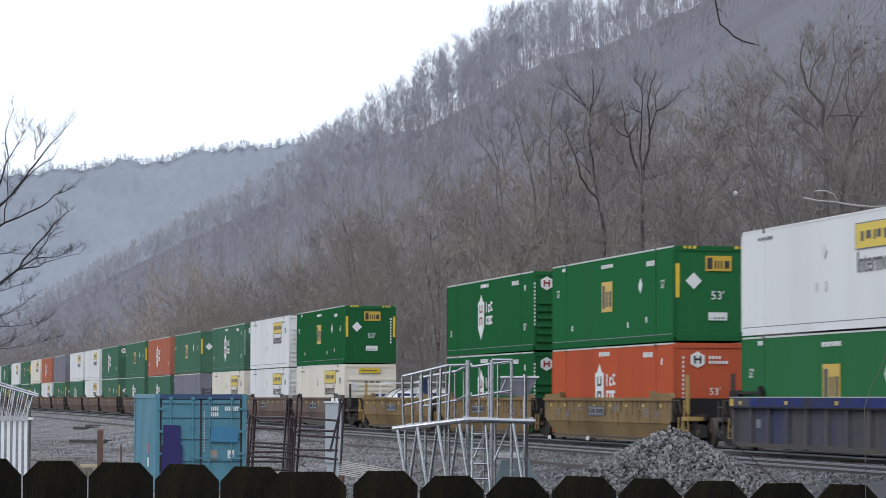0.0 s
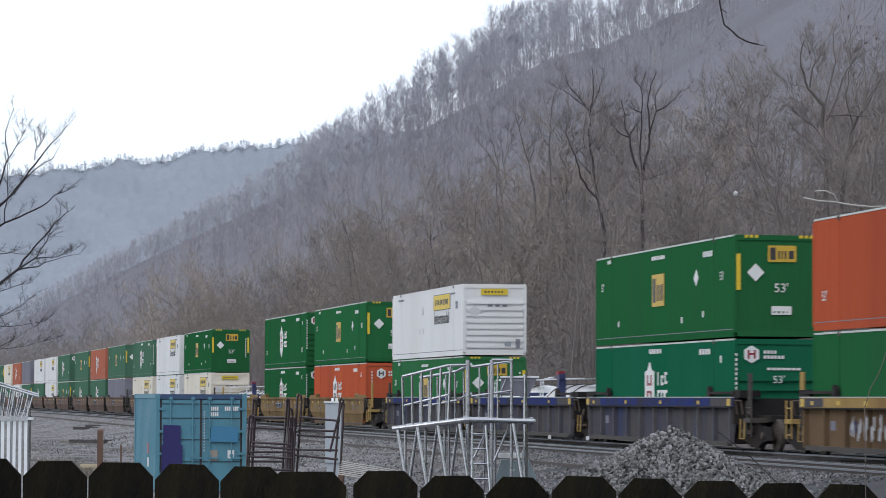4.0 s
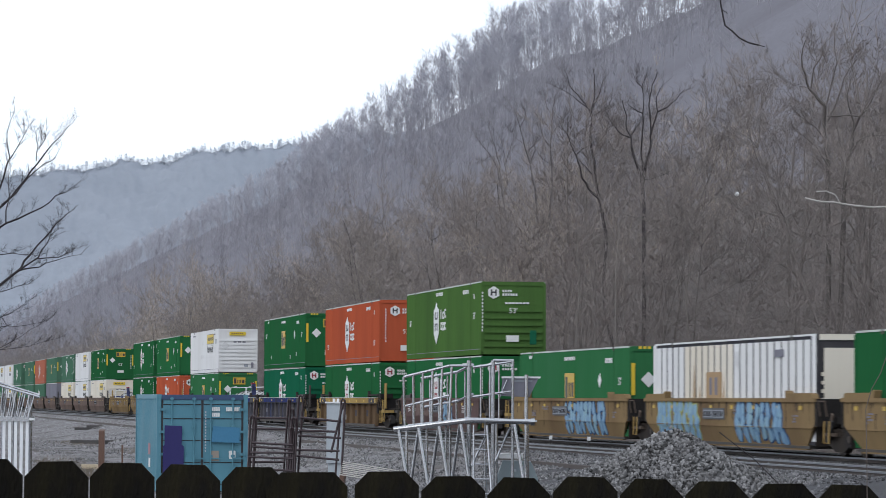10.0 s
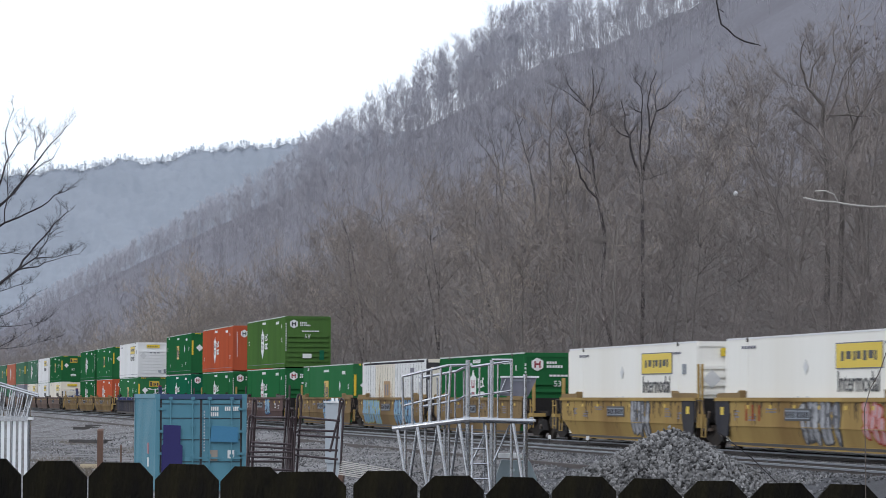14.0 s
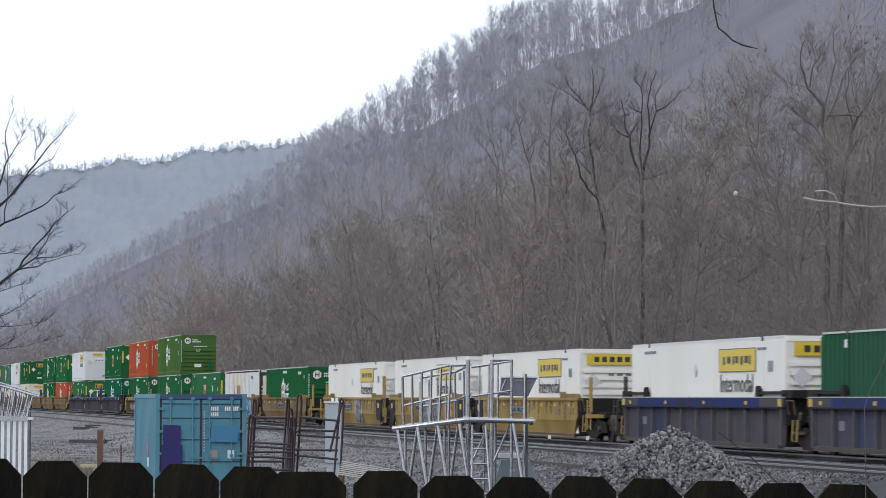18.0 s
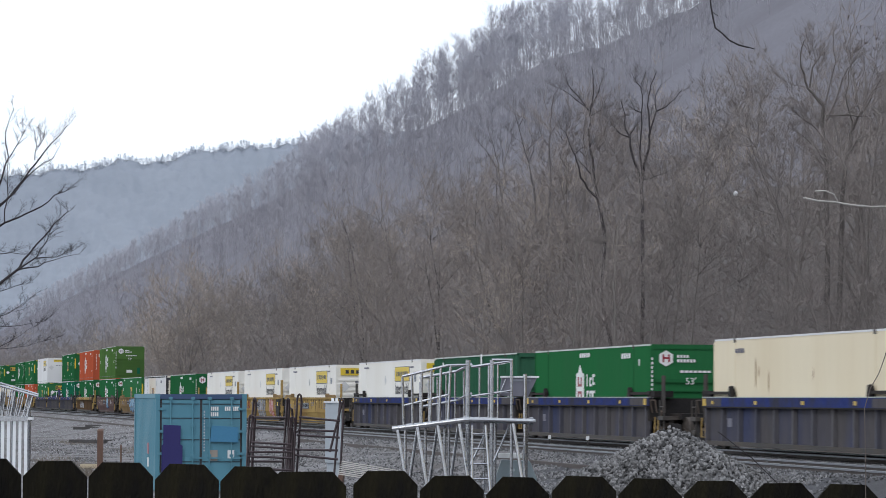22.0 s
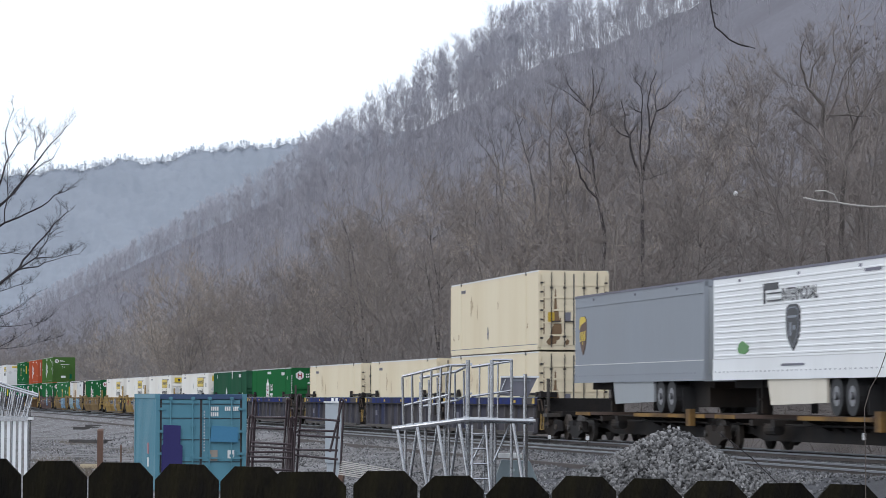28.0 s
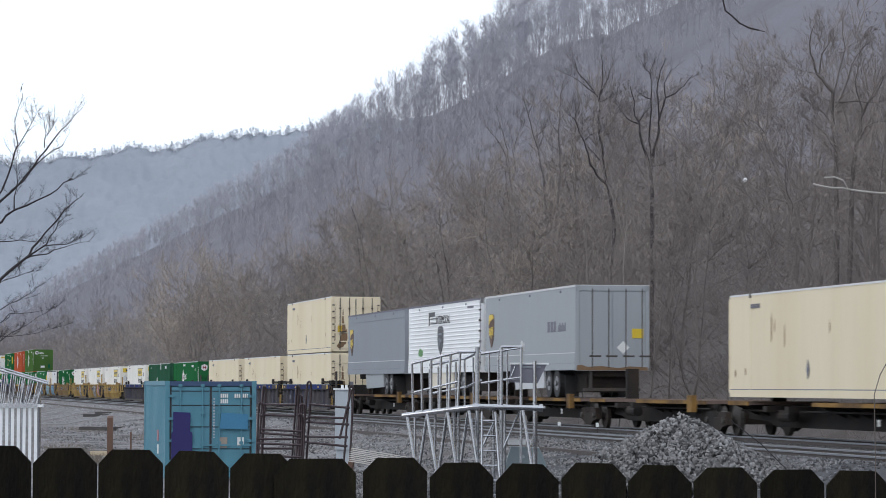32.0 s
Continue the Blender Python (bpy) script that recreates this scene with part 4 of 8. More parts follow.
def end_frame(c, paint, ribs=0, x=LEN, lo=0.25, hi=2.0):
    part("end_header", kept(("header", paint, x), lambda: Shape().box(x - 0.04, x + 0.004, 0.09, WID - 0.09, TALL - 0.16, TALL - 0.01).mesh("end_header", M[paint])), None, c)
    part("end_sill", kept(("sill", paint, x), lambda: Shape().box(x - 0.04, x + 0.004, 0.09, WID - 0.09, 0.01, 0.17).mesh("end_sill", M[paint])), None, c)
    for i in range(ribs):
        z = lo + (hi - lo) * i / ribs
        h = (hi - lo) / ribs
        part("end_rib", kept(("rib", paint, x, round(z, 2), ribs), lambda: Shape().prism_x([(0.14, z), (WID - 0.14, z), (WID - 0.14, z + h * 0.42), (0.14, z + h * 0.42)], x - 0.04, x + 0.045).mesh("end_rib", M[paint])), None, c)


def box_load(name, label, off, z, group="containers on the train"):
    c = thing(name, label, "container", group)
    CARRIED.append((c, off, z))
    return c


def yellow_sign_box(off, z, paint="green"):
    c = box_load("shipping_container", "green container with small yellow signs, paled for haze" if paint == "fgreen" else "long green container with small yellow signs and white diamonds", off, z)
    shell(c, paint)
    end_frame(c, paint)
    on_side(c, "sign", 7.25, 8.65, 1.08, 2.06, "amber", "yellow sign with dark lettering shapes")
    for a, b, p, q in ((7.36, 7.68, 1.2, 1.94), (7.8, 7.9, 1.24, 1.74), (7.98, 8.06, 1.24, 1.74), (8.14, 8.22, 1.24, 1.74), (8.32, 8.54, 1.24, 1.74)):
        on_side(c, "sign_bar", a, b, p, q, "ink", proud=0.018)
    figure(c, "placard", diamond(12.25, 1.78, 0.24), "print")
    for x, zz in ((0.75, 1.75), (14.7, 1.62)):
        words("53'", 0.36, "print", c, "lettering", (x, -0.006, zz), (90, 0, 0))
    for x, zz in ((3.0, 0.55), (10.6, 0.5), (12.9, 0.62)):
        bars(c, x, zz, 0.22, 0.18, 1)
    bars(c, 7.2, 2.5, 1.6, 0.12, 6)
    bars(c, 13.0, 2.35, 1.0, 0.16, 4)
    bars(c, 1.6, 2.62, 0.5, 0.12, 2)
    # end
    for y in (0.06, WID - 0.16):
        on_end(c, "warning_strip", y, y + 0.12, 1.3, 2.32, "yellow", "yellow vertical strip")
    on_end(c, "sign", 0.98, 1.8, 2.1, 2.56, "amber", "yellow sign with dark lettering shapes")
    for a, b, p, q in ((1.04, 1.2, 2.16, 2.5), (1.27, 1.32, 2.18, 2.41), (1.37, 1.41, 2.18, 2.41), (1.46, 1.51, 2.18, 2.41), (1.58, 1.73, 2.18, 2.41)):
        on_end(c, "sign_bar", a, b, p, q, "ink", proud=0.018)
    figure(c, "placard", diamond(0.62, 1.8, 0.25), "print", side=False)
    words("53'", 0.36, "print", c, "lettering", (LEN + 0.012, 1.15, 1.25), (90, 0, 90))
    on_end(c, "data_plate", 1.08, 1.66, 0.62, 0.86, "print")
    bars(c, 1.12, 0.66, 0.5, 0.06, 4, "green", False)
    stack_bars(c, WID - 0.3, 1.0, 0.07, 1.3, 9)
    for y in (0.3, 1.9):
        bars(c, y, 2.77, 0.45, 0.08, 3, "yellow", False)
    return c


def totem_box(off, z, paint):
    c = box_load("shipping_container", {"green": "long green container with a white totem-shaped emblem", "orange": "long orange container with a white totem-shaped emblem",
                                        "lime": "long light green container with a white totem-shaped emblem", "teal": "faded blue-green container with a white totem-shaped emblem",
                                        "fgreen": "green container with a white totem-shaped emblem, paled for haze", "forange": "orange container with a white totem-shaped emblem, paled for haze"}[paint], off, z)
    shell(c, paint)
    end_frame(c, paint, 0 if paint in ("orange", "forange") else 6, lo=0.3, hi=1.95)
    t = 6.4
    figure(c, "emblem", [(t, 1.0), (t + 0.28, 0.78), (t + 0.55, 0.55), (t + 0.82, 0.78), (t + 1.1, 1.0), (t + 1.1, 2.0), (t + 0.82, 2.05), (t + 0.55, 2.3), (t + 0.28, 2.05), (t, 2.0)], "print", label="white totem-shaped emblem")
    inner = "red" if paint in ("teal", "green", "fgreen") else "ink"
    for zz, bar in ((1.58, 1.58), (1.1, 1.34)):
        for a in (0.26, 0.68):
            on_side(c, "emblem_bar", round(t + a, 3), round(t + a + 0.16, 3), zz, zz + 0.32, inner, proud=0.02)
        on_side(c, "emblem_bar", round(t + 0.26, 3), round(t + 0.84, 3), bar, round(bar + 0.08, 3), inner, proud=0.019)

    def glyphs():
        sh = Shape()
        for x, z, w, h, kind in ((1.5, 1.58, 0.14, 0.4, "l"), (1.9, 1.58, 0.3, 0.3, "c"), (2.32, 1.62, 0.3, 0.36, "c"), (1.5, 1.12, 0.3, 0.32, "c"), (1.9, 1.1, 0.3, 0.34, "o"), (2.32, 1.12, 0.3, 0.32, "c")):
            sh.box(t + x, t + x + 0.1, -0.014, -0.001, z, z + h)
            if kind != "l":
                sh.box(t + x + 0.1, t + x + w, -0.014, -0.001, z, z + 0.09)
                sh.box(t + x + 0.1, t + x + w, -0.014, -0.001, z + h - 0.09, z + h)
            if kind == "o":
                sh.box(t + x + w, t + x + w + 0.1, -0.014, -0.001, z, z + h)
        return sh.mesh("emblem_letter", M["print"])
    part("emblem_letter", kept("totemglyphs", glyphs), None, c, "white lettering shapes")
    bars(c, 6.9, 2.55, 1.5, 0.14, 5)
    bars(c, 12.6, 2.45, 1.2, 0.16, 4)
    mid = 1.42 if paint == "lime" else 0.75
    for x, zz in ((0.75, mid), (14.6, mid)):
        words("53'", 0.36, "print", c, "lettering", (x, -0.006, zz), (90, 0, 0))
    bars(c, 14.75, 2.2, 0.2, 0.2, 1)
    e = 0.24 if paint in ("orange", "forange") else 0.0
    figure(c, "emblem", hexagon(0.5 + e, 2.42 - 0.3 * e, 0.25), "print", side=False, label="white hexagonal emblem")
    for a in (0.38 + e, 0.56 + e):
        on_end(c, "emblem_bar", a, a + 0.06, 2.3 - 0.3 * e, 2.54 - 0.3 * e, inner, proud=0.02)
    on_end(c, "emblem_bar", 0.38 + e, 0.62 + e, 2.4 - 0.3 * e, 2.46 - 0.3 * e, inner, proud=0.019)
    bars(c, 0.85 + e, 2.44 - 0.3 * e, 0.4, 0.09, 4, "print", False, 0.3)
    bars(c, 0.85 + e, 2.3 - 0.3 * e, 0.62, 0.09, 6, "print", False, 0.3)
    words("53'", 0.3, "print", c, "lettering", (LEN + (0.012 if paint in ("orange", "forange") else 0.05), 1.1, 1.3 if paint in ("orange", "forange") else 1.62), (90, 0, 90))
    if paint != "orange":
        bars(c, 0.95, 1.98, 1.0, 0.07, 7, "print", False, 0.2)
    on_end(c, "data_plate", 1.0, 1.5, 0.5, 0.75, "print", proud=0.05)
    on_end(c, "vent", 1.95, 2.2, 0.4, 0.95, "teal" if paint == "lime" else paint, proud=0.06)
    stack_bars(c, 0.03 + e, 0.9, 0.05, 1.6, 12)
    return c


def white_box(off, z, paint="white", wide_sign=False):
    c = box_load("shipping_container", "long white container with a yellow sign" if paint == "white" else "yellowed white container with a yellow sign", off, z)
    shell(c, paint)
    end_frame(c, paint, 8, lo=0.3, hi=2.3)
    on_side(c, "sign_border", 9.84, 13.46, 1.92, 2.58, "slate", proud=0.008)
    on_side(c, "sign", 9.9, 13.4, 1.95, 2.55, "yellow", "yellow sign with black lettering shapes")
    for i, (a, b) in enumerate(((10.3, 10.5), (10.7, 11.05), (11.25, 11.4), (11.5, 11.8), (12.0, 12.25), (12.4, 12.75), (12.85, 13.0))):
        on_side(c, "sign_bar", a, b, 2.16 if i % 2 else 2.12, 2.36, "ink", proud=0.018)
    words("Intermodal", 0.74, "ink", c, "lettering", (9.95, -0.008, 1.36), (90, 0, 0))
    bars(c, 1.6, 2.55, 1.4, 0.08, 5, "slate")
    bars(c, 13.6, 2.5, 0.9, 0.07, 4, "slate")
    bars(c, 14.6, 1.9, 0.5, 0.3, 2, "grey")
    figure(c, "placard_holder", diamond(7.4, 2.0, 0.2), "pale")
    for x in (6.6, 7.4):
        on_side(c, "placard_holder", x, x + 0.2, 1.0, 1.25, "pale")
    y0, y1, z0, z1 = (0.25, 2.35, 2.32, 2.68) if wide_sign else (0.72, 1.8, 2.42, 2.66)
    on_end(c, "sign", y0, y1, z0, z1, "yellow", "yellow sign with black lettering shapes", proud=0.05)
    n = 6
    for i in range(n):
        a = y0 + (y1 - y0) * (0.12 + 0.76 * i / n)
        on_end(c, "sign_bar", round(a, 3), round(a + (y1 - y0) * 0.08, 3), z0 + 0.09, z1 - 0.09, "ink", proud=0.056)
    figure(c, "placard_holder", diamond(0.45, 1.75, 0.28), "pale", side=False, proud=0.05)
    bars(c, 1.0, 1.95, 0.9, 0.08, 3, "slate", False)
    on_end(c, "vent", 1.7, 1.95, 0.35, 0.55, "grey", proud=0.05)
    on_end(c, "vent", 2.15, 2.32, 0.3, 0.65, "slate", proud=0.05)
    return c


def door_box(off, z, paint="cream", rear=True):
    c = box_load("shipping_container", "long cream container with rust-streaked doors" if paint == "cream" else "long ivory container with plain sides", off, z)
    shell(c, paint)
    end_frame(c, paint)
    for a, b in ((0.12, WID / 2 - 0.02), (WID / 2 + 0.02, WID - 0.12)):
        door = on_end(c, "door", round(a, 3), round(b, 3), 0.18, 2.72, paint, proud=0.03)
        for u in (0.3, 0.72):
            y = a + (b - a) * u
            part("lock_rod", kept(("rod", round(y, 2)), lambda: Shape().tube((LEN + 0.06, y, 0.1), (LEN + 0.06, y, 2.78), 0.02, n=6).mesh("lock_rod", M["steel"])), None, door)
            part("rod_handle", kept(("handle", round(y, 2)), lambda: Shape().box(LEN + 0.05, LEN + 0.085, y, y + 0.32, 1.0, 1.05).box(LEN + 0.03, LEN + 0.085, y - 0.05, y + 0.05, 0.45, 0.52).box(LEN + 0.03, LEN + 0.085, y - 0.05, y + 0.05, 2.2, 2.27).mesh("rod_handle", M["steel"])), None, door)
    on_end(c, "door_gap", WID / 2 - 0.025, WID / 2 + 0.025, 0.18, 2.72, "ink", proud=0.034)
    for i in range(7):
        zz = 0.4 + 0.33 * i
        for y in (0.06, WID - 0.17):
            part("hinge", kept(("hinge", i, y), lambda: Shape().box(LEN, LEN + 0.06, y, y + 0.11, zz, zz + 0.06).mesh("hinge", M["steel"])), None, c)
    bars(c, 0.3, 2.35, 0.75, 0.12, 5, "slate", False)
    bars(c, 0.3, 2.18, 0.75, 0.1, 6, "slate", False)
    for i, (y, za, zb, w) in enumerate(((0.62, 0.7, 2.2, 0.16), (0.7, 0.35, 1.5, 0.22), (0.55, 0.2, 0.9, 0.3), (0.45, 0.18, 0.5, 0.34), (0.8, 0.5, 1.2, 0.12), (1.05, 0.18, 0.42, 0.2), (1.6, 0.18, 0.4, 0.3), (2.1, 0.18, 0.5, 0.26), (0.2, 0.5, 2.5, 0.05), (2.42, 0.4, 2.4, 0.05))):
        part("rust_streak", kept(("ruststreak", i), lambda: Shape().prism_x([(y - w / 2, za + 0.1), (y - w * 0.2, za), (y + w * 0.3, za + 0.03), (y + w / 2, za + 0.2), (y + w * 0.35, za + (zb - za) * 0.6), (y + w * 0.1, zb), (y - w * 0.12, zb - 0.06), (y - w * 0.4, za + (zb - za) * 0.5)], LEN + 0.031 + 0.0005 * i, LEN + 0.0345 + 0.0005 * i).mesh("rust_streak", M["rust_stain"])), None, c, "brown rust streak")
    part("yellow_patch", kept("yellowpatch", lambda: Shape().box(LEN + 0.031, LEN + 0.037, 0.34, 0.58, 0.95, 1.35).mesh("yellow_patch", M["amber"])), None, c, "faded yellow label")
    part("data_plate", kept("creamplate", lambda: Shape().box(LEN + 0.031, LEN + 0.037, 0.98, 1.18, 1.05, 1.35).mesh("data_plate", M["slate"])), None, c)
    for i in range(5):
        zz = 0.5 + 0.45 * i
        part("door_rib", kept(("doorrib", i), lambda: Shape().box(LEN + 0.03, LEN + 0.05, 0.16, WID / 2 - 0.05, zz, zz + 0.06).box(LEN + 0.03, LEN + 0.05, WID / 2 + 0.05, WID - 0.16, zz, zz + 0.06).mesh("door_rib", M["cream"])), None, c)
    figure(c, "placard_holder", [(7.28, 0.75), (7.4, 0.5), (7.52, 0.75), (7.4, 1.0)], "slate")
    bars(c, 2.2, 2.45, 0.9, 0.12, 4, "slate")
    for x, z0_, z1_ in ((4.1, 1.5, 2.3), (4.4, 1.75, 2.1), (5.3, 1.35, 1.95), (9.2, 1.65, 2.0)):
        figure(c, "scrape", [(x, z0_), (x + 0.05, z0_ + 0.1), (x + 0.06, z1_ - 0.15), (x + 0.03, z1_), (x - 0.01, z1_ - 0.2)], "tansign", proud=0.004)
    for x, zz in ((0.6, 0.55), (1.6, 0.6), (14.3, 0.8)):
        figure(c, "rust_spot", [(x, zz), (x + 0.12, zz + 0.04), (x + 0.1, zz + 0.2), (x + 0.02, zz + 0.22)], "tansign", proud=0.004)
    return c


def plain_box(off, z, paint):
    c = box_load("shipping_container", "plain dull grey container" if paint == "slate" else "plain painted container", off, z)
    shell(c, paint)
    end_frame(c, paint, 8)
    bars(c, 7.0, 1.4, 1.8, 0.5, 3, "navy")
    return c


def ribbed_box(off, z, paint):
    c = box_load("shipping_container", "white panelled container with dark groove-shade seams and a faded tan sign" if paint == "white" else "green corrugated container with small white marks", off, z)
    if paint == "white":
        # charcoal shell between the panels paints the shade of the grooves
        shell(c, "char")
        end_frame(c, "ivory", 8)
        n = 24
        for i in range(n):
            x = 0.35 + (LEN - 0.7) * i / n
            tan = 3.5 < x < 8.2
            part("wall_panel", kept(("panel", i), lambda: Shape().box(x, x + (LEN - 0.7) / n - 0.15, -0.01, 0.01, 0.2, TALL - 0.14).mesh("wall_panel", M["ivory" if tan else "white"])), None, c)
        on_side(c, "end_cover", 0.0, 0.32, 0.1, TALL - 0.05, "white", proud=0.02)
        on_side(c, "end_cover", LEN - 0.32, LEN, 0.1, TALL - 0.05, "white", proud=0.02)
        on_side(c, "sign", 6.0, 7.5, 1.15, 1.95, "tansign", "brown weathered sign", proud=0.045)
        on_side(c, "sign_bar", 6.35, 6.6, 1.3, 1.8, "slate", proud=0.05)
        on_side(c, "sign_bar", 6.9, 7.15, 1.3, 1.8, "slate", proud=0.05)
        for i, (x, za, zb, w) in enumerate(((4.6, 0.9, 2.3, 0.3), (5.2, 0.4, 1.6, 0.4), (7.7, 0.5, 1.9, 0.3), (6.6, 0.3, 0.9, 0.5), (10.2, 0.3, 0.9, 0.3), (13.9, 0.4, 1.5, 0.3))):
            figure(c, "rust_streak", [(x - w / 2, za), (x + w / 2, za + 0.1), (x + w * 0.3, za + (zb - za) * 0.6), (x, zb), (x - w * 0.35, za + (zb - za) * 0.5)], "rust_wash", label="pale brown rust wash", proud=0.013)
        on_side(c, "data_plate", 8.9, 9.3, 2.1, 2.5, "pale", proud=0.045)
        on_side(c, "data_plate", 12.6, 13.4, 2.3, 2.5, "slate", proud=0.045)
        on_end(c, "faded_patch", 0.2, WID - 0.2, 0.4, 2.5, "ivory", "tan faded patch", proud=0.05)
        return c
    shell(c, "rgreen", corrugated=True)
    end_frame(c, "rgreen", 8)
    figure(c, "placard", diamond(6.9, 1.5, 0.3), "print")
    bars(c, 9.6, 2.4, 0.4, 0.5, 1)
    bars(c, 13.0, 2.45, 1.1, 0.2, 4)
    bars(c, 1.9, 2.45, 0.3, 0.2, 1)
    bars(c, 14.6, 1.2, 0.3, 0.3, 1)
    return c


M["rust_wash"] = mat("pale_rust_wash", (0.42, 0.31, 0.21), 0.8, spread=0.3, size=2, spec=0.0)
M["redlogo"] = mat("dull_red_print", (0.3, 0.07, 0.04), 0.6, spread=0.15, size=3, spec=0.0)
M["tansign"] = mat("tan_weathered_sign", (0.4, 0.28, 0.17), 0.6, spread=0.12, size=3, spec=0.0)


def tank_load(off, first):
    """A pressure tank in a low frame."""
    c = thing("tank_container", "shiny white tank container in a steel frame", "tank", "containers on the train")
    CARRIED.append((c, off, 0.36))
    L = 7.2
    s = Shape()
    prof = [(0.45, 0.0), (0.5, 0.45), (0.66, 0.8), (0.95, 1.02), (1.3, 1.08), (L - 1.3, 1.08), (L - 0.95, 1.02), (L - 0.66, 0.8), (L - 0.5, 0.45), (L - 0.45, 0.0)]
    n = 28
    for (xa, ra), (xb, rb) in zip(prof, prof[1:]):
        s.add([(xa, 1.295 + ra * math.cos(math.tau * i / n), 0.6 + ra * math.sin(math.tau * i / n)) for i in range(n)]
              + [(xb, 1.295 + rb * math.cos(math.tau * i / n), 0.6 + rb * math.sin(math.tau * i / n)) for i in range(n)],
              [(i, (i + 1) % n, n + (i + 1) % n, n + i) for i in range(n)])
    me = kept("tank", lambda: s.mesh("tank", M["tank"]))
    bm = bmesh.new()
    bm.from_mesh(me)
    bmesh.ops.remove_doubles(bm, verts=bm.verts, dist=0.0005)
    bm.to_mesh(me)
    bm.free()
    for p in me.polygons:
        p.use_smooth = True
    part("tank", me, None, c, "glossy white tank barrel")
    for x in (1.9, L / 2, L - 1.9):
        part("band", kept(("band", x), lambda: Shape().pipe([(x, 1.295 + 1.1 * math.cos(a), 0.6 + 1.1 * math.sin(a)) for a in (math.tau * i / 28 for i in range(29))], 0.018, 5).mesh("band", M["steel"])), None, c)
    for y in (0.04, WID - 0.16):
        for x in (0.05, L - 0.17):
            part("corner_post", kept(("tankpost", x, y), lambda: Shape().box(x, x + 0.12, y, y + 0.12, 0, 1.42).mesh("corner_post", M["navy"])), None, c)
        part("frame_rail", kept(("tankrail", y), lambda: Shape().box(0.1, L - 0.1, y, y + 0.1, 0.0, 0.14).mesh("frame_rail", M["navy"])), None, c)
    for x in (0.05, L - 0.17):
        part("end_beam", kept(("tankbeam", x), lambda: Shape().box(x, x + 0.12, 0.16, WID - 0.16, 1.28, 1.4).box(x, x + 0.12, 0.16, WID - 0.16, 0, 0.14).mesh("end_beam", M["navy"])), None, c)
    part("walkway", kept("tankwalk", lambda: Shape().box(0.3, L - 0.2, 0.55, 1.15, 1.86, 1.9).mesh("walkway", M["alu"])), None, c, "bare metal walkway on top")
    part("ladder", kept("tankladder", lambda: Shape().pipe([(2.6, -0.02, 0.7), (2.6, 0.0, 1.85), (2.6, 0.4, 1.95)], 0.02, 6).pipe([(3.0, -0.02, 0.7), (3.0, 0.0, 1.85), (3.0, 0.4, 1.95)], 0.02, 6).pipe([(2.6, -0.01, 1.3), (3.0, -0.01, 1.3)], 0.015, 6).pipe([(2.6, -0.01, 1.6), (3.0, -0.01, 1.6)], 0.015, 6).pipe([(2.6, -0.01, 1.75), (3.0, -0.01, 1.75)], 0.015, 6).mesh("ladder", M["alu"])), None, c)
    if not first:
        part("valve_post", kept("valve", lambda: Shape().box(5.2, 5.45, 0.0, 0.25, 0.9, 1.85).box(5.05, 5.6, -0.02, 0.2, 1.85, 2.05).mesh("valve_post", M["navy"])), None, c, "dark valve post")
        part("valve_cap", kept("valvecap", lambda: Shape().box(5.15, 5.5, -0.04, 0.2, 2.0, 2.14).mesh("valve_cap", M["red"])), None, c, "red valve cap")
    return c


def bogie(c, x, key):
    """Side frames, bolster and four wheels."""
    b = part("bogie", kept(("bogie", round(x, 2)), lambda: Shape()
             .prism([(x - 1.15, 0.42), (x - 0.95, 0.78), (x - 0.4, 0.8), (x - 0.3, 0.62), (x + 0.3, 0.62), (x + 0.4, 0.8), (x + 0.95, 0.78), (x + 1.15, 0.42), (x + 0.7, 0.36), (x + 0.35, 0.22), (x - 0.35, 0.22), (x - 0.7, 0.36)], 0.12, 0.3)
             .prism([(x - 1.15, 0.42), (x - 0.95, 0.78), (x + 0.95, 0.78), (x + 1.15, 0.42), (x + 0.35, 0.22), (x - 0.35, 0.22)], 2.29, 2.47)
             .box(x - 0.22, x + 0.22, 0.2, 2.4, 0.42, 0.74).mesh("bogie", M["under"])), None, c, "dark cast side frames")
    for wx in (x - 0.86, x + 0.86):
        for y in (0.48, 1.98):
            part("wheel", kept(("wheel", round(wx, 2), y), lambda: Shape().tube((wx, y, 0.55), (wx, y + 0.13, 0.55), 0.45, n=20).tube((wx, y - 0.06, 0.55), (wx, y, 0.55), 0.12, n=10).mesh("wheel", M["steel"])), None, b)
        part("axle_cap", kept(("cap", round(wx, 2)), lambda: Shape().tube((wx, 0.06, 0.55), (wx, 0.2, 0.55), 0.09, n=10).mesh("axle_cap", M["steel"])), None, b)
    return b


def number_bars():
    sh = Shape()
    for i in range(11):
        x = 6.22 + i * 0.175 + (0.08 if i > 4 else 0.0)
        sh.box(x, x + 0.1, -0.196, -0.1905, 1.06, 1.22)
    return sh.mesh("number_bar", M["char"])


CAR_LABEL = dict(ochre="weathered ochre well car with smooth sloped sides", gold="golden yellow well car with smooth sides and graffiti", brown="brown well car with smooth grimy sides",
                 mauve="faded maroon well car with blue graffiti", rib="ribbed grey well car with a blue top sill", ribyellow="rusty ribbed well car with a yellow top sill")


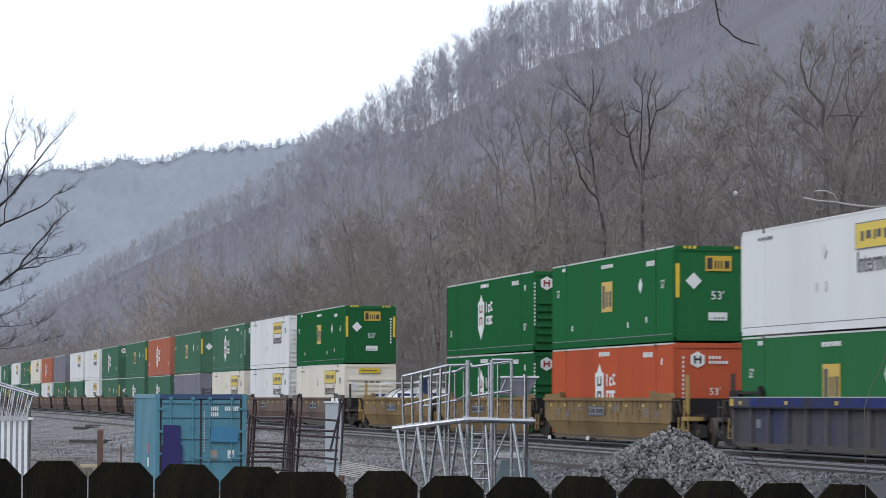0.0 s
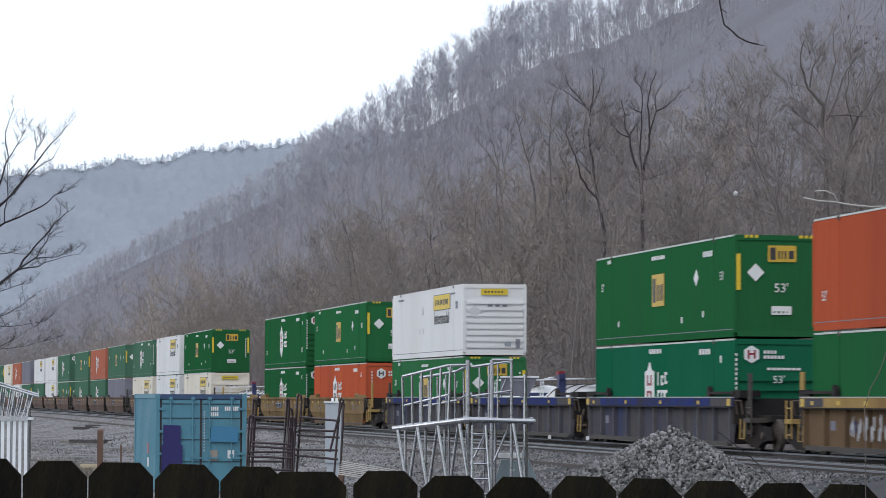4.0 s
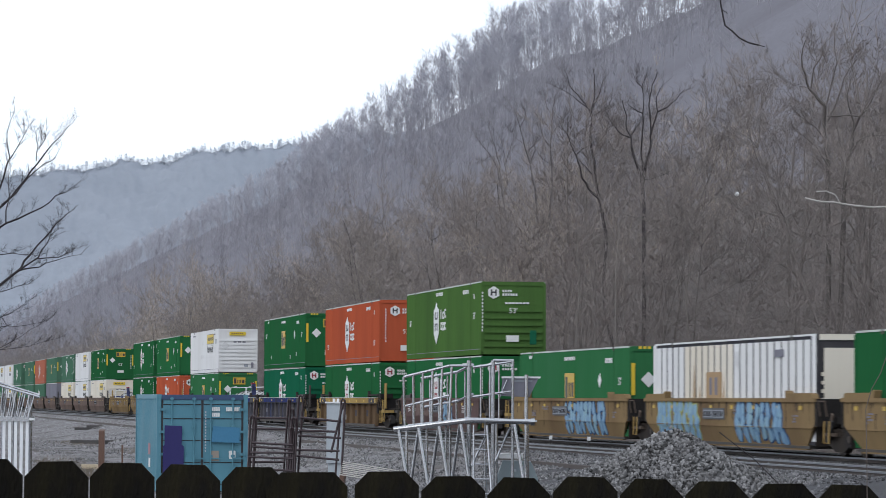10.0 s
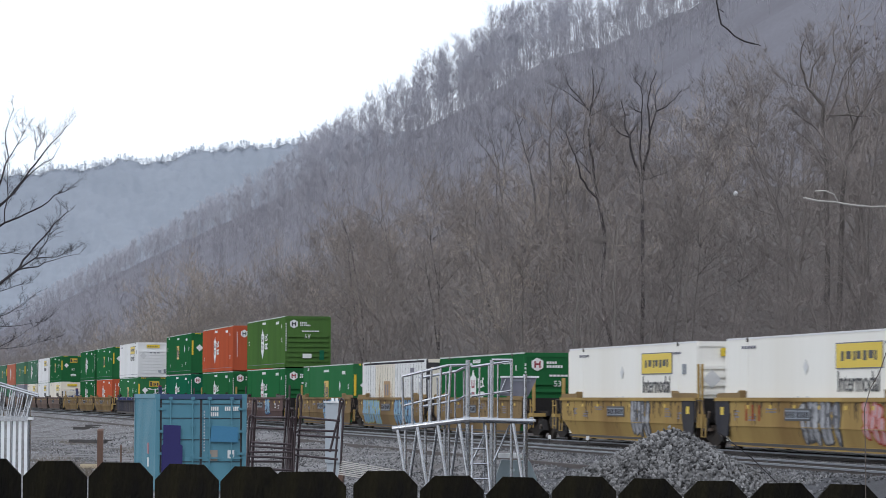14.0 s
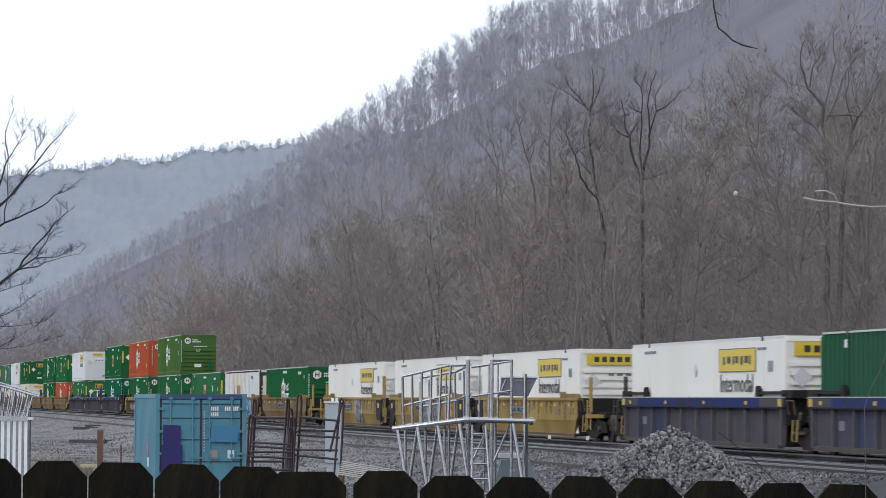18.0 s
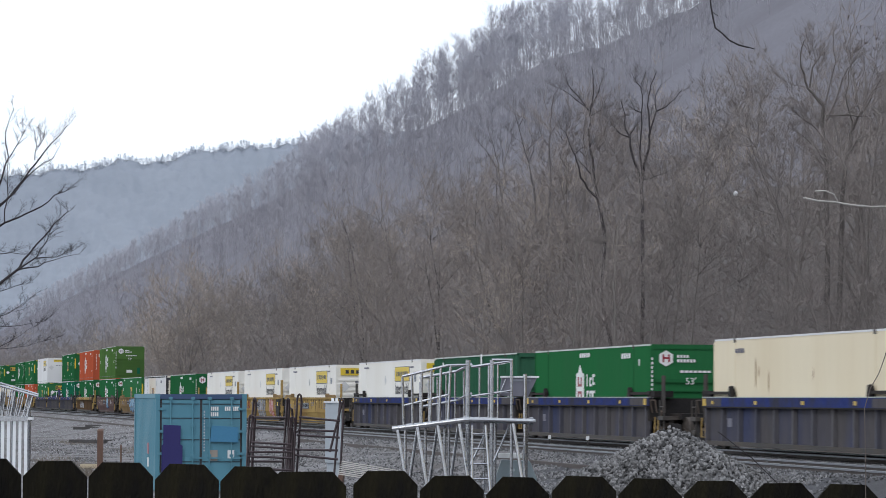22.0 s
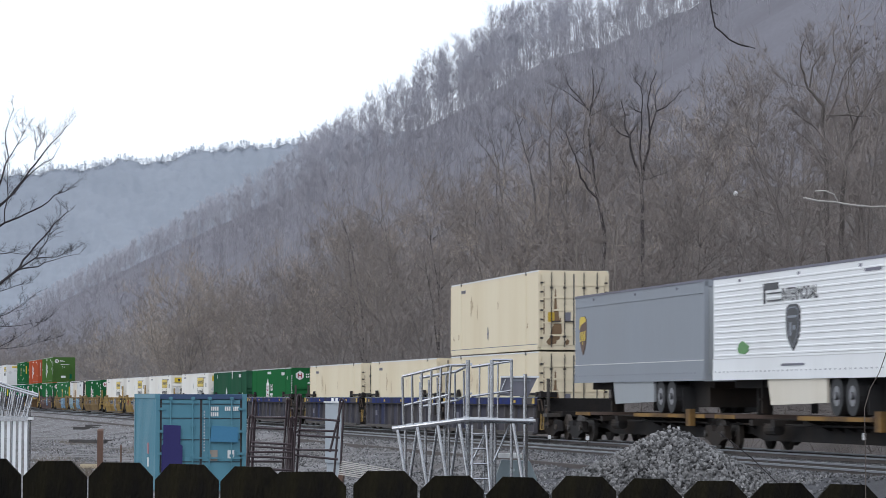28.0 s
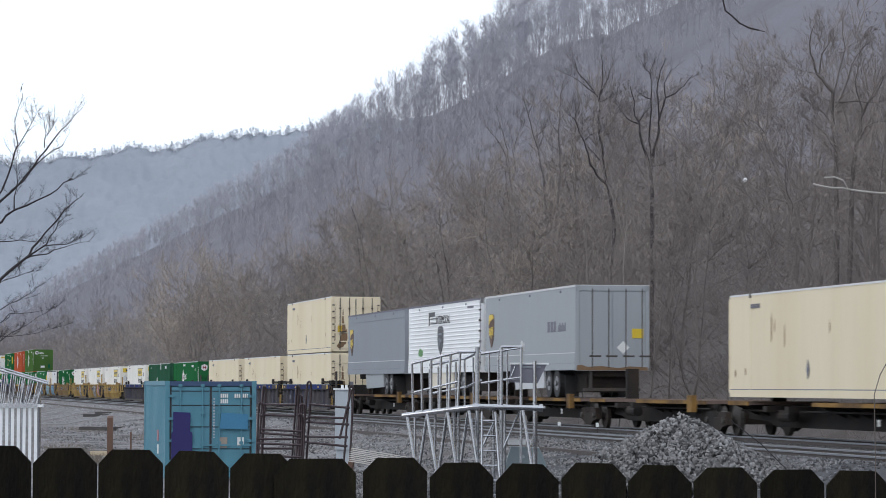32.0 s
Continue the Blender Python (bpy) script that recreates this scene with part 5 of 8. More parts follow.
def well_car(off, style, first=False, last=False):
    c = thing("well_car", CAR_LABEL[style], "rail car", "cars of the train")
    CARRIED.append((c, off, 0.0))
    a, b, top, low = -0.42, LEN + 0.42, 1.58, 0.3
    ribbed = style.startswith("rib")
    paint = {"rib": "ribgrey", "ribyellow": "ribbrown"}.get(style, style)
    sill = {"rib": "blue", "ribyellow": "gold"}.get(style, style)
    trim = "gold" if style in ("gold", "ochre", "ribyellow") else "steel"
    cut = 0.95 if not ribbed else 0.25
    for k, (y0, y1) in enumerate(((-0.16, -0.06), (WID + 0.06, WID + 0.16))):
        def side():
            if ribbed or k:
                return Shape().prism([(a, top - 0.02), (a, top - 0.62), (a + cut, low + 0.12), (a + cut + 0.2, low), (b - cut - 0.2, low), (b - cut, low + 0.12), (b, top - 0.62), (b, top - 0.02)], y0 + 0.09 * (ribbed and k == 0), y1 + 0.02 * (ribbed and k == 0)).mesh("well_side", M[paint])
            zc, xc = 0.82, a + 0.24
            sh = Shape().prism([(a, top - 0.02), (a, top - 0.62), (xc, zc), (b + a - xc, zc), (b, top - 0.62), (b, top - 0.02)], y0, y1)
            lo = [(xc, zc), (b + a - xc, zc), (b - cut, low + 0.12), (b - cut - 0.2, low), (a + cut + 0.2, low), (a + cut, low + 0.12)]
            lean = [(x, y0 + 0.15 * (zc - z) / (zc - low), z) for x, z in lo]
            n = len(lean)
            sh.add(lean + [(x, y + 0.06, z) for x, y, z in lean], [tuple(range(n)), tuple(range(n, 2 * n))[::-1]] + [(i, n + i, n + (i + 1) % n, (i + 1) % n) for i in range(n)])
            return sh.mesh("well_side", M[paint])
        part("well_side", kept(("well_side", style, y0), side), None, c)
        yy = y0 - 0.05 if k == 0 else y0
        part("top_sill", kept(("top_sill", style, y0), lambda: Shape().box(a - 0.05, b + 0.05, yy, yy + 0.15, top - (0.26 if ribbed else 0.1), top).mesh("top_sill", M[sill])), None, c)
        part("bottom_sill", kept(("bottom_sill", style, y0), lambda: Shape().box(a + cut + 0.15, b - cut - 0.15, yy + (0.16 if not ribbed and k == 0 else 0.0), yy + (0.3 if not ribbed and k == 0 else 0.15), low - 0.06, low + 0.06).mesh("bottom_sill", M["steel" if ribbed else paint])), None, c)
        if ribbed and k == 0:
            n = 10
            part("sill_edge", kept(("silledge", style), lambda: Shape().box(a, b, -0.218, -0.12, top + 0.001, top + 0.022).mesh("sill_edge", M["trim"])), None, c, "worn bright sill edge")
            # near-black strip: the sill flange with its shadow put into the colour
            part("sill_lip", kept(("silllip", style), lambda: Shape().box(a, b, -0.235, -0.2, top - 0.29, top - 0.25).mesh("sill_lip", M["under"])), None, c, "dark strip for the lower sill flange and its shadow")
            for x0, x1 in ((a - 0.05, a + 1.9), (b - 2.1, b + 0.05)):
                part("sill_stain", kept(("sillstain", style, x0), lambda: Shape().box(x0, x1, -0.214, -0.2, top - 0.24, top - 0.02).mesh("sill_stain", M["ribgrey"])), None, c, "grimy grey sill end")
            for x in (a + 0.05, b - 0.4):
                part("reflector", kept(("bigref", x), lambda: Shape().box(x, x + 0.3, -0.23, -0.21, top - 0.23, top - 0.03).mesh("reflector", M["amber"])), None, c)
            for i in range(n + 1):
                x = a + 0.2 + (b - a - 0.5) * i / n
                part("rib", kept(("rib_post", style, i), lambda: Shape().box(x, x + 0.09, -0.2, -0.06, low, top - 0.26).mesh("rib", M["ribedge" if style == "rib" else paint])), None, c)
            for i in (1, 2, 6, 8):
                x = a + 0.35 + (b - a - 0.5) * i / n
                on_side_plate = Shape().box(x + 0.1, x + 0.5, -0.085, -0.071, 0.72 + 0.04 * (i % 2), 1.0)
                part("stencil_plate", kept(("stencil", style, i), lambda: on_side_plate.mesh("stencil_plate", M["slate" if i % 2 else "ribgrey"])), None, c)
        if not ribbed and k == 0:
            part("crease", kept(("crease", style), lambda: Shape().box(a + 0.3, b - 0.3, -0.172, -0.155, 0.8, 0.83).mesh("crease", M[paint])), None, c)
    part("floor", kept(("floor", style), lambda: Shape().box(a + 0.8, b - 0.8, -0.06, WID + 0.06, low - 0.02, low + 0.05).mesh("floor", M["steel"])), None, c)
    # end plates coloured black to give the darkness of the gaps between cars
    for x0, x1 in ((a - 0.12, a + 0.1), (b - 0.1, b + 0.12)):
        part("end_bulkhead", kept(("bulkhead", paint, x0), lambda: Shape().box(x0, x1, -0.16, WID + 0.16, 0.86, top - 0.02).mesh("end_bulkhead", M["under"])), None, c)
    for x0 in (a + 0.28, b - 0.32):
        part("well_end", kept(("wellend", x0), lambda: Shape().box(x0, x0 + 0.04, -0.05, WID + 0.05, 0.33, 0.86).mesh("well_end", M["under"])), None, c)
    ends = [(b, 1, True)] + ([(a, -1, True)] if first else [(a, -1, False)])
    for x, d, wheels in ends:
        tip = x + d * (1.9 if (d > 0 and last) or (d < 0 and first) else 0.95)
        lo, hi = min(x, tip), max(x, tip)
        part("end_platform", kept(("platform", paint, round(tip, 2)), lambda: Shape().box(lo, hi, 0.35, WID - 0.35, 0.92, 1.1).box(lo, hi, 1.05, 1.54, 0.72, 0.95).mesh("end_platform", M["under"])), None, c)
        if wheels:
            bogie(c, x + d * 1.1, style)
        if (d > 0 and last) or (d < 0 and first):
            part("coupler", kept(("coupler", round(tip, 2)), lambda: Shape().box(min(tip, tip + d * 0.62), max(tip, tip + d * 0.62), 1.2, 1.39, 0.76, 0.96).box(min(tip + d * 0.4, tip + d * 0.68), max(tip + d * 0.4, tip + d * 0.68), 1.12, 1.47, 0.68, 1.04).mesh("coupler", M["steel"])), None, c)
            part("ladder", kept(("carladder", trim, round(tip, 2)), lambda: Shape().pipe([(tip - d * 0.35, -0.1, 0.5), (tip - d * 0.35, -0.1, 1.5)], 0.025, 6).pipe([(tip - d * 0.8, -0.1, 0.5), (tip - d * 0.8, -0.1, 1.5)], 0.025, 6)
                 .pipe([(tip - d * 0.35, -0.1, 0.6), (tip - d * 0.8, -0.1, 0.6)], 0.02, 6).pipe([(tip - d * 0.35, -0.1, 0.95), (tip - d * 0.8, -0.1, 0.95)], 0.02, 6).pipe([(tip - d * 0.35, -0.1, 1.3), (tip - d * 0.8, -0.1, 1.3)], 0.02, 6)
                 .box(min(tip - d * 0.3, tip - d * 0.9), max(tip - d * 0.3, tip - d * 0.9), -0.14, 0.4, 0.9, 1.02).mesh("ladder", M[trim])), None, c)
            part("end_post", kept(("endpost", trim, round(tip, 2)), lambda: Shape().pipe([(tip - d * 1.2, 0.1, 1.1), (tip - d * 1.2, 0.1, 2.25)], 0.05, 6).pipe([(tip - d * 1.05, 0.1, 1.1), (tip - d * 1.05, 0.1, 2.25)], 0.05, 6).mesh("end_post", M[trim])), None, c)
        if wheels and off > -150:
            g = x + d * 0.5
            part("air_hose", kept(("hose", round(g, 2)), lambda: Shape().pipe([(g + 0.04 * i, -0.02 + 0.02 * (i % 2), 1.0 - 0.42 * math.sin(math.pi * i / 10)) for i in range(11)], 0.035, 6).mesh("air_hose", M["black"])), None, c, "black sagging air hose")
            part("grab_iron", kept(("grab", round(g, 2)), lambda: Shape().pipe([(g - 0.3, -0.1, 1.12), (g - 0.3, -0.16, 1.5), (g + 0.25, -0.16, 1.5), (g + 0.25, -0.1, 1.12)], 0.022, 6).mesh("grab_iron", M["geardust"])), None, c, "bent grab iron")
            part("brake_lever", kept(("lever", round(g, 2)), lambda: Shape().prism([(g - 0.1, 0.55), (g + 0.05, 0.55), (g + 0.3, 1.15), (g + 0.2, 1.2)], 0.02, 0.07).box(g - 0.35, g + 0.6, -0.02, 0.06, 0.62, 0.7).mesh("brake_lever", M["geardust"])), None, c, "rusty brake lever and rod")
            part("step", kept(("step", round(g, 2)), lambda: Shape().pipe([(g + 0.1, -0.12, 1.0), (g + 0.1, -0.14, 0.45), (g + 0.5, -0.14, 0.45), (g + 0.5, -0.12, 1.0)], 0.024, 6).mesh("step", M[trim])), None, c, "hanging step")
        # lock brackets over the sill
        bx = x - d * 1.3
        if ribbed:
            ux = bx - d * 1.25
            part("deck_plate", kept(("bracketplate", round(bx, 2)), lambda: Shape().box(bx - 1.3, bx + 1.3, -0.14, 0.0, top + 0.09, top + 0.17).mesh("deck_plate", M["under"])), None, c)
            part("lock_bracket", kept(("bracketpost", round(bx, 2)), lambda: Shape().prism([(ux - 0.16, top), (ux + 0.16, top), (ux + 0.12, top + 0.2), (ux + 0.02, top + 0.32), (ux - 0.08, top + 0.3)], -0.16, -0.04).mesh("lock_bracket", M["under"])), None, c)
            part("end_box", kept(("endbox", round(x, 2)), lambda: Shape().box(x - 0.45, x + 0.45, -0.1, 0.5, top, top + 0.2).mesh("end_box", M["under"])), None, c)
            continue
        part("lock_bracket", kept(("bracket", style, round(bx, 2)), lambda: Shape().prism([(bx - 1.15, top), (bx + 1.15, top), (bx + 1.1, top + 0.1), (bx + 0.9, top + 0.13), (bx - 0.9, top + 0.13), (bx - 1.1, top + 0.2), (bx - 1.2, top + 0.18)] if d > 0 else [(bx - 1.15, top), (bx + 1.15, top), (bx + 1.2, top + 0.18), (bx + 1.1, top + 0.2), (bx + 0.9, top + 0.13), (bx - 0.9, top + 0.13), (bx - 1.1, top + 0.1)], -0.2, -0.02).mesh("lock_bracket", M["ochre" if style in ("gold", "ochre") else "steel"])), None, c)
    # yellow reflectors and number plates
    for i in range(0, 8, 2 if style == "rib" else 1):
        x = 0.5 + i * 2.1
        part("reflector", kept(("reflector", i, ribbed), lambda: Shape().box(x, x + 0.2, -0.225, -0.205, top - 0.19, top - 0.09).mesh("reflector", M["amber"])) if ribbed else
             kept(("reflector2", i), lambda: Shape().box(x, x + 0.2, -0.176, -0.158, top - 0.3, top - 0.2).mesh("reflector", M["amber"])), None, c)
    if not ribbed:
        def stencils():
            q, sh = random.Random(17), Shape()
            for cx, cz, rows_, wide in ((1.4, 1.18, 4, 0.5), (2.7, 1.1, 3, 0.7), (4.4, 1.25, 2, 0.9), (9.2, 1.3, 3, 0.8), (13.2, 1.22, 4, 0.6), (14.6, 1.1, 3, 0.5)):
                for i in range(rows_):
                    x = cx
                    while x < cx + wide:
                        w = q.uniform(0.04, 0.12)
                        if q.random() < 0.75:
                            sh.box(x, x + w, -0.166, -0.158, cz - i * 0.075, cz - i * 0.075 + 0.045)
                        x += w + 0.03
            return sh.mesh("stencil", M["slate" if style in ("gold", "ochre") else "pale"])
        if off > -150:
            tagged(part("stencil", kept(("stencils", style), stencils), None, c, "small worn stencilled markings"), kind="stuff")

        def grime():
            q, sh = random.Random(len(style)), Shape()
            for i in range(60):
                x, w = q.uniform(a + 0.3, b - 0.5), q.uniform(0.03, 0.22)
                z1_ = top - 0.12 - (0 if q.random() < 0.6 else q.uniform(0, 0.4))
                z0_ = z1_ - q.uniform(0.12, 0.55)
                sh.prism([(x, z1_), (x + w * 0.8, z0_ + 0.08), (x + w * 0.5, z0_), (x + w * 0.2, z0_ + 0.1)][::-1] + [(x + w, z1_)], -0.1625, -0.158)
            return sh.mesh("grime_streak", M["grime"])
        if off > -150:
            tagged(part("grime_streak", kept(("grime", style), grime), None, c, "dark grime running down the side"), kind="stuff")
        p = part("number_panel", kept(("plate",), lambda: Shape().box(6.1, 8.3, -0.18, -0.158, 0.98, 1.3).mesh("number_panel", M["ink"])), None, c, "black-framed number panel")
        part("number_bar", kept(("numbars",), number_bars), None, p, "dark unreadable number bars")
        part("number_field", kept(("field",), lambda: Shape().box(6.18, 7.15, -0.19, -0.179, 1.03, 1.25).box(7.25, 8.22, -0.19, -0.179, 1.03, 1.25).mesh("number_field", M["grey"])), None, p)
    return c


def spray(c, x0, x1, z0, z1, fill, seed, line="deepgraf", light="skygraf", n=7):
    """Unreadable graffiti: fat overlapping rounded letters, each with a dark edge and a light fleck."""
    r = random.Random(seed)
    edge, body, fleck = Shape(), Shape(), Shape()
    step = (x1 - x0) / n

    def blob(cx, cz, w, h, tilt, grow):
        pts = []
        for i in range(12):
            a = math.tau * i / 12
            k = 1.0 + 0.18 * math.sin(3 * a + tilt * 9)
            pts.append((cx + (w * math.cos(a) * k + tilt * h * math.sin(a)) + math.copysign(grow, math.cos(a)), max(0.36, min(1.5, cz + h * math.sin(a) * k + math.copysign(grow, math.sin(a))))))
        return pts

    def lay(sh, pts, y0, y1):
        """The part over the crease lies upright, the part under it follows the inward slope."""
        if max(z for x, z in pts) > 0.84:
            sh.prism([(x, max(0.82, z)) for x, z in pts], y0, y1)
        if min(z for x, z in pts) < 0.8:
            low_ = Shape().prism([(x, min(0.82, z)) for x, z in pts], y0, y1)
            sh.add([(x, y + 0.15 * (0.82 - z) / 0.52, z) for x, y, z in low_.v], low_.f)
    for i in range(n):
        cx, cz = x0 + step * (i + 0.5) + r.uniform(-0.1, 0.1) * step, (z0 + z1) / 2 + r.uniform(-0.08, 0.08)
        for j in range(3):
            dx, dz = r.uniform(-0.25, 0.25) * step, (j - 1) * (z1 - z0) * 0.31
            w, h, tl = step * r.uniform(0.34, 0.56), (z1 - z0) * r.uniform(0.17, 0.25), r.uniform(-0.35, 0.35)
            k = 0.0003 * (3 * i + j)
            lay(edge, blob(cx + dx, cz + dz, w, h, tl, 0.04), -0.167 - k, -0.158)
            lay(body, blob(cx + dx, cz + dz, w, h, tl, 0.0), -0.172 - k, -0.163)
            fx = cx + dx + r.uniform(-0.3, 0.1) * w
            fz = max(0.4, cz + dz - 0.12)
            lay(fleck, [(fx, fz), (fx + 0.07, fz), (fx + 0.11 + tl * 0.2, min(1.49, fz + 0.26)), (fx + 0.04 + tl * 0.2, min(1.49, fz + 0.26))], -0.178 - k, -0.168)
    for name, sh, m in (("graffiti_edge", edge, line), ("graffiti_fill", body, fill), ("graffiti_fleck", fleck, light)):
        tagged(part(name, sh, M[m], c, "spray-painted bubble lettering"), kind="stuff")


M["rust_stain"] = mat("rust_stain", (0.2, 0.125, 0.07), 0.85, spread=0.4, size=6)


def shield(cx, z0, z1, half, n=6):
    """Outline of a shield: rounded shoulders above, a point below."""
    h = z1 - z0
    right = [(half * 0.45, z0 + 0.13 * h), (half * 0.85, z0 + 0.3 * h), (half, z0 + 0.5 * h), (half, z0 + 0.82 * h), (half * 0.9, z0 + 0.92 * h), (half * 0.5, z0 + 0.98 * h)]
    return [(cx, z0)] + [(cx + x, z) for x, z in right] + [(cx - x, z) for x, z in reversed(right)]


def trailer(off, kind):
    """A road trailer on a spine car."""
    L = 15.3 if kind == "light" else 16.0
    c = thing("road_trailer", {"grey": "dull grey box trailer with a brown and gold shield", "white": "white ribbed trailer with a dark shield emblem", "light": "light grey box trailer with rear doors and a brown shield"}[kind], "trailer", "trailers on the train")
    CARRIED.append((c, off, 0.0))
    z0, z1 = 2.15, 5.0
    paint = {"grey": "grey", "white": "trailerwhite", "light": "lightgrey"}[kind]
    part("body", kept(("trailer", paint, L), lambda: Shape().box(0.0, L, 0.0, WID, z0, z1 - 0.03).mesh("body", M[paint])), None, c)
    part("roof", kept(("troof", paint, L), lambda: Shape().box(-0.02, L + 0.01, -0.015, WID + 0.015, z1 - 0.07, z1).mesh("roof", M["pale" if kind == "light" else "slate"])), None, c)
    part("bottom_rail", kept(("trail", paint, L), lambda: Shape().box(0, L, -0.03, 0.02, z0 - 0.08, z0 + 0.2).mesh("bottom_rail", M[paint])), None, c)
    part("side_band", kept(("tband", paint, L), lambda: Shape().box(0, L, -0.018, 0.0, z0 + 0.2, z0 + 0.5).mesh("side_band", M[paint])), None, c)
    part("band_line", kept(("tbandl", L), lambda: Shape().box(0, L, -0.024, -0.001, z0 + 0.5, z0 + 0.525).mesh("band_line", M["pale"])), None, c)
    for x in (2.6, 8.0, 13.0):
        part("marker_lamp", kept(("tmark", x), lambda: Shape().box(x, x + 0.12, -0.03, -0.001, z1 - 0.22, z1 - 0.14).mesh("marker_lamp", M["slate"])), None, c)
    def rivets():
        sh = Shape()
        for i in range(38):
            sh.box(0.3 + i * 0.4, 0.36 + i * 0.4, -0.036, -0.029, z0 + 0.13, z0 + 0.17)
        return sh.mesh("rivet_row", M["slate"])
    tagged(part("rivet_row", kept("rivets", rivets), None, c, "row of dark rivets along the bottom rail"), kind="stuff")
    if kind == "white":
        for i in range(13):
            zz = z0 + 0.58 + i * 0.165
            part("side_rib", kept(("siderib", i), lambda: Shape().prism_x([(0.0, zz), (-0.016, zz + 0.012), (-0.016, zz + 0.05), (0.0, zz + 0.065)], 0.15, L - 0.1).mesh("side_rib", M["trailerwhite"])), None, c)
        sh = part("emblem", Shape().prism(shield(7.6, z0 + 0.66, z0 + 1.9, 0.6), -0.03, -0.002), M["ink"], c, "dark shield emblem")
        part("emblem_rim", Shape().prism(shield(7.6, z0 + 0.76, z0 + 1.83, 0.5), -0.034, -0.031), M["grey"], sh)
        part("emblem_field", Shape().prism(shield(7.6, z0 + 0.8, z0 + 1.8, 0.46), -0.038, -0.035), M["ink"], sh)
        part("emblem_bar", Shape().box(7.2, 8.0, -0.044, -0.039, z0 + 1.52, z0 + 1.58).box(7.35, 7.5, -0.044, -0.039, z0 + 1.05, z0 + 1.4).box(7.65, 7.85, -0.044, -0.039, z0 + 1.2, z0 + 1.32).mesh("emblem_bar", M["grey"]), None, sh)
        part("green_emblem", Shape().prism([(2.6, z0 + 0.66), (3.2, z0 + 0.62), (3.5, z0 + 0.72), (3.55, z0 + 0.84), (3.2, z0 + 0.94), (2.95, z0 + 0.99), (2.65, z0 + 0.92), (2.5, z0 + 0.78)], -0.028, -0.002), M["limep"], c, "small green emblem")
        part("lettering_bar", Shape().box(6.6, 8.6, -0.036, -0.03, z0 + 0.27, z0 + 0.33), M["slate"], c)
        words("INTERMODAL", 0.5, "ink", c, "lettering", (6.6, -0.026, z0 + 1.98), (90, 0, 0))
        part("emblem", Shape().box(4.95, 6.3, -0.026, -0.002, z0 + 2.32, z0 + 2.5).box(4.95, 5.1, -0.026, -0.002, z0 + 1.95, z0 + 2.32).box(5.3, 6.5, -0.026, -0.002, z0 + 2.0, z0 + 2.04).box(5.3, 6.5, -0.026, -0.002, z0 + 2.2, z0 + 2.24), M["ink"], c, "dark lettering shapes")
        part("number_bar", Shape().box(13.4, 14.6, -0.022, -0.002, z0 + 2.5, z0 + 2.58), M["slate"], c)
        for i in range(6):
            zz = z0 + 0.25 + 0.42 * i
            part("hinge", kept(("thinge", i), lambda: Shape().box(L - 0.12, L + 0.07, -0.06, 0.0, zz, zz + 0.07).mesh("hinge", M["steel"])), None, c)
        part("corner_post", Shape().box(L - 0.02, L + 0.04, -0.035, 0.02, z0, z1 - 0.1), M["slate"], c)
    else:
        if kind == "grey":
            part("belt_line", kept(("belt", paint), lambda: Shape().box(0.1, L - 0.1, -0.016, 0.0, z1 - 0.4, z1 - 0.37).mesh("belt_line", M[paint])), None, c)
        sh = part("emblem", Shape().prism(shield(1.2, z0 + 0.85, z0 + 2.17, 0.44), -0.03, -0.001), M["brown"], c, "brown and gold shield")
        part("emblem_bar", Shape().prism([(0.75, z0 + 1.7), (0.98, z0 + 1.86), (1.64, z0 + 1.98), (1.64, z0 + 2.03), (1.45, z0 + 2.13), (0.95, z0 + 2.13), (0.76, z0 + 2.04)], -0.037, -0.03)
             .box(0.84, 0.92, -0.037, -0.03, z0 + 1.3, z0 + 1.62).box(1.0, 1.06, -0.037, -0.03, z0 + 1.32, z0 + 1.62).box(1.15, 1.22, -0.037, -0.03, z0 + 1.2, z0 + 1.64)
             .box(1.3, 1.36, -0.037, -0.03, z0 + 1.34, z0 + 1.64).box(1.45, 1.55, -0.037, -0.03, z0 + 1.32, z0 + 1.66).mesh("emblem_bar", M["yellow"]), None, sh)
        if kind == "light":
            part("pale_scuff", kept("scuff", lambda: Shape().prism([(6.5, z0 + 0.75), (6.75, z0 + 0.68), (6.9, z0 + 0.85), (6.85, z0 + 1.0), (6.65, z0 + 1.05), (6.5, z0 + 0.95)], -0.02, -0.001).prism([(7.0, z0 + 0.7), (7.1, z0 + 0.66), (7.15, z0 + 0.9), (7.05, z0 + 0.98)], -0.02, -0.001).mesh("pale_scuff", M["pale"])), None, c)
        if kind == "light":
            part("lettering_bar", Shape().box(11.0, 11.35, -0.01, -0.001, z0 + 1.28, z0 + 1.65), M["slate"], c)
            part("lettering_bar", Shape().box(11.5, 11.85, -0.01, -0.001, z0 + 1.28, z0 + 1.65), M["slate"], c)
            part("lettering_bar", Shape().box(12.0, 12.3, -0.01, -0.001, z0 + 1.28, z0 + 1.65), M["slate"], c)
            for i in range(6):
                part("lettering_bar", Shape().box(12.7 + i * 0.2, 12.83 + i * 0.2, -0.01, -0.001, z0 + 1.28, z0 + 1.5 + 0.08 * (i % 2)), M["slate"], c)
    # rear end
    part("rear_frame", kept(("rear", paint), lambda: Shape().box(L, L + 0.05, -0.01, 0.12, z0, z1 - 0.02).box(L, L + 0.05, WID - 0.12, WID + 0.01, z0, z1 - 0.02).box(L, L + 0.05, 0, WID, z1 - 0.2, z1 - 0.02).box(L, L + 0.08, 0, WID, z0 - 0.1, z0 + 0.12).mesh("rear_frame", M[paint])), None, c)
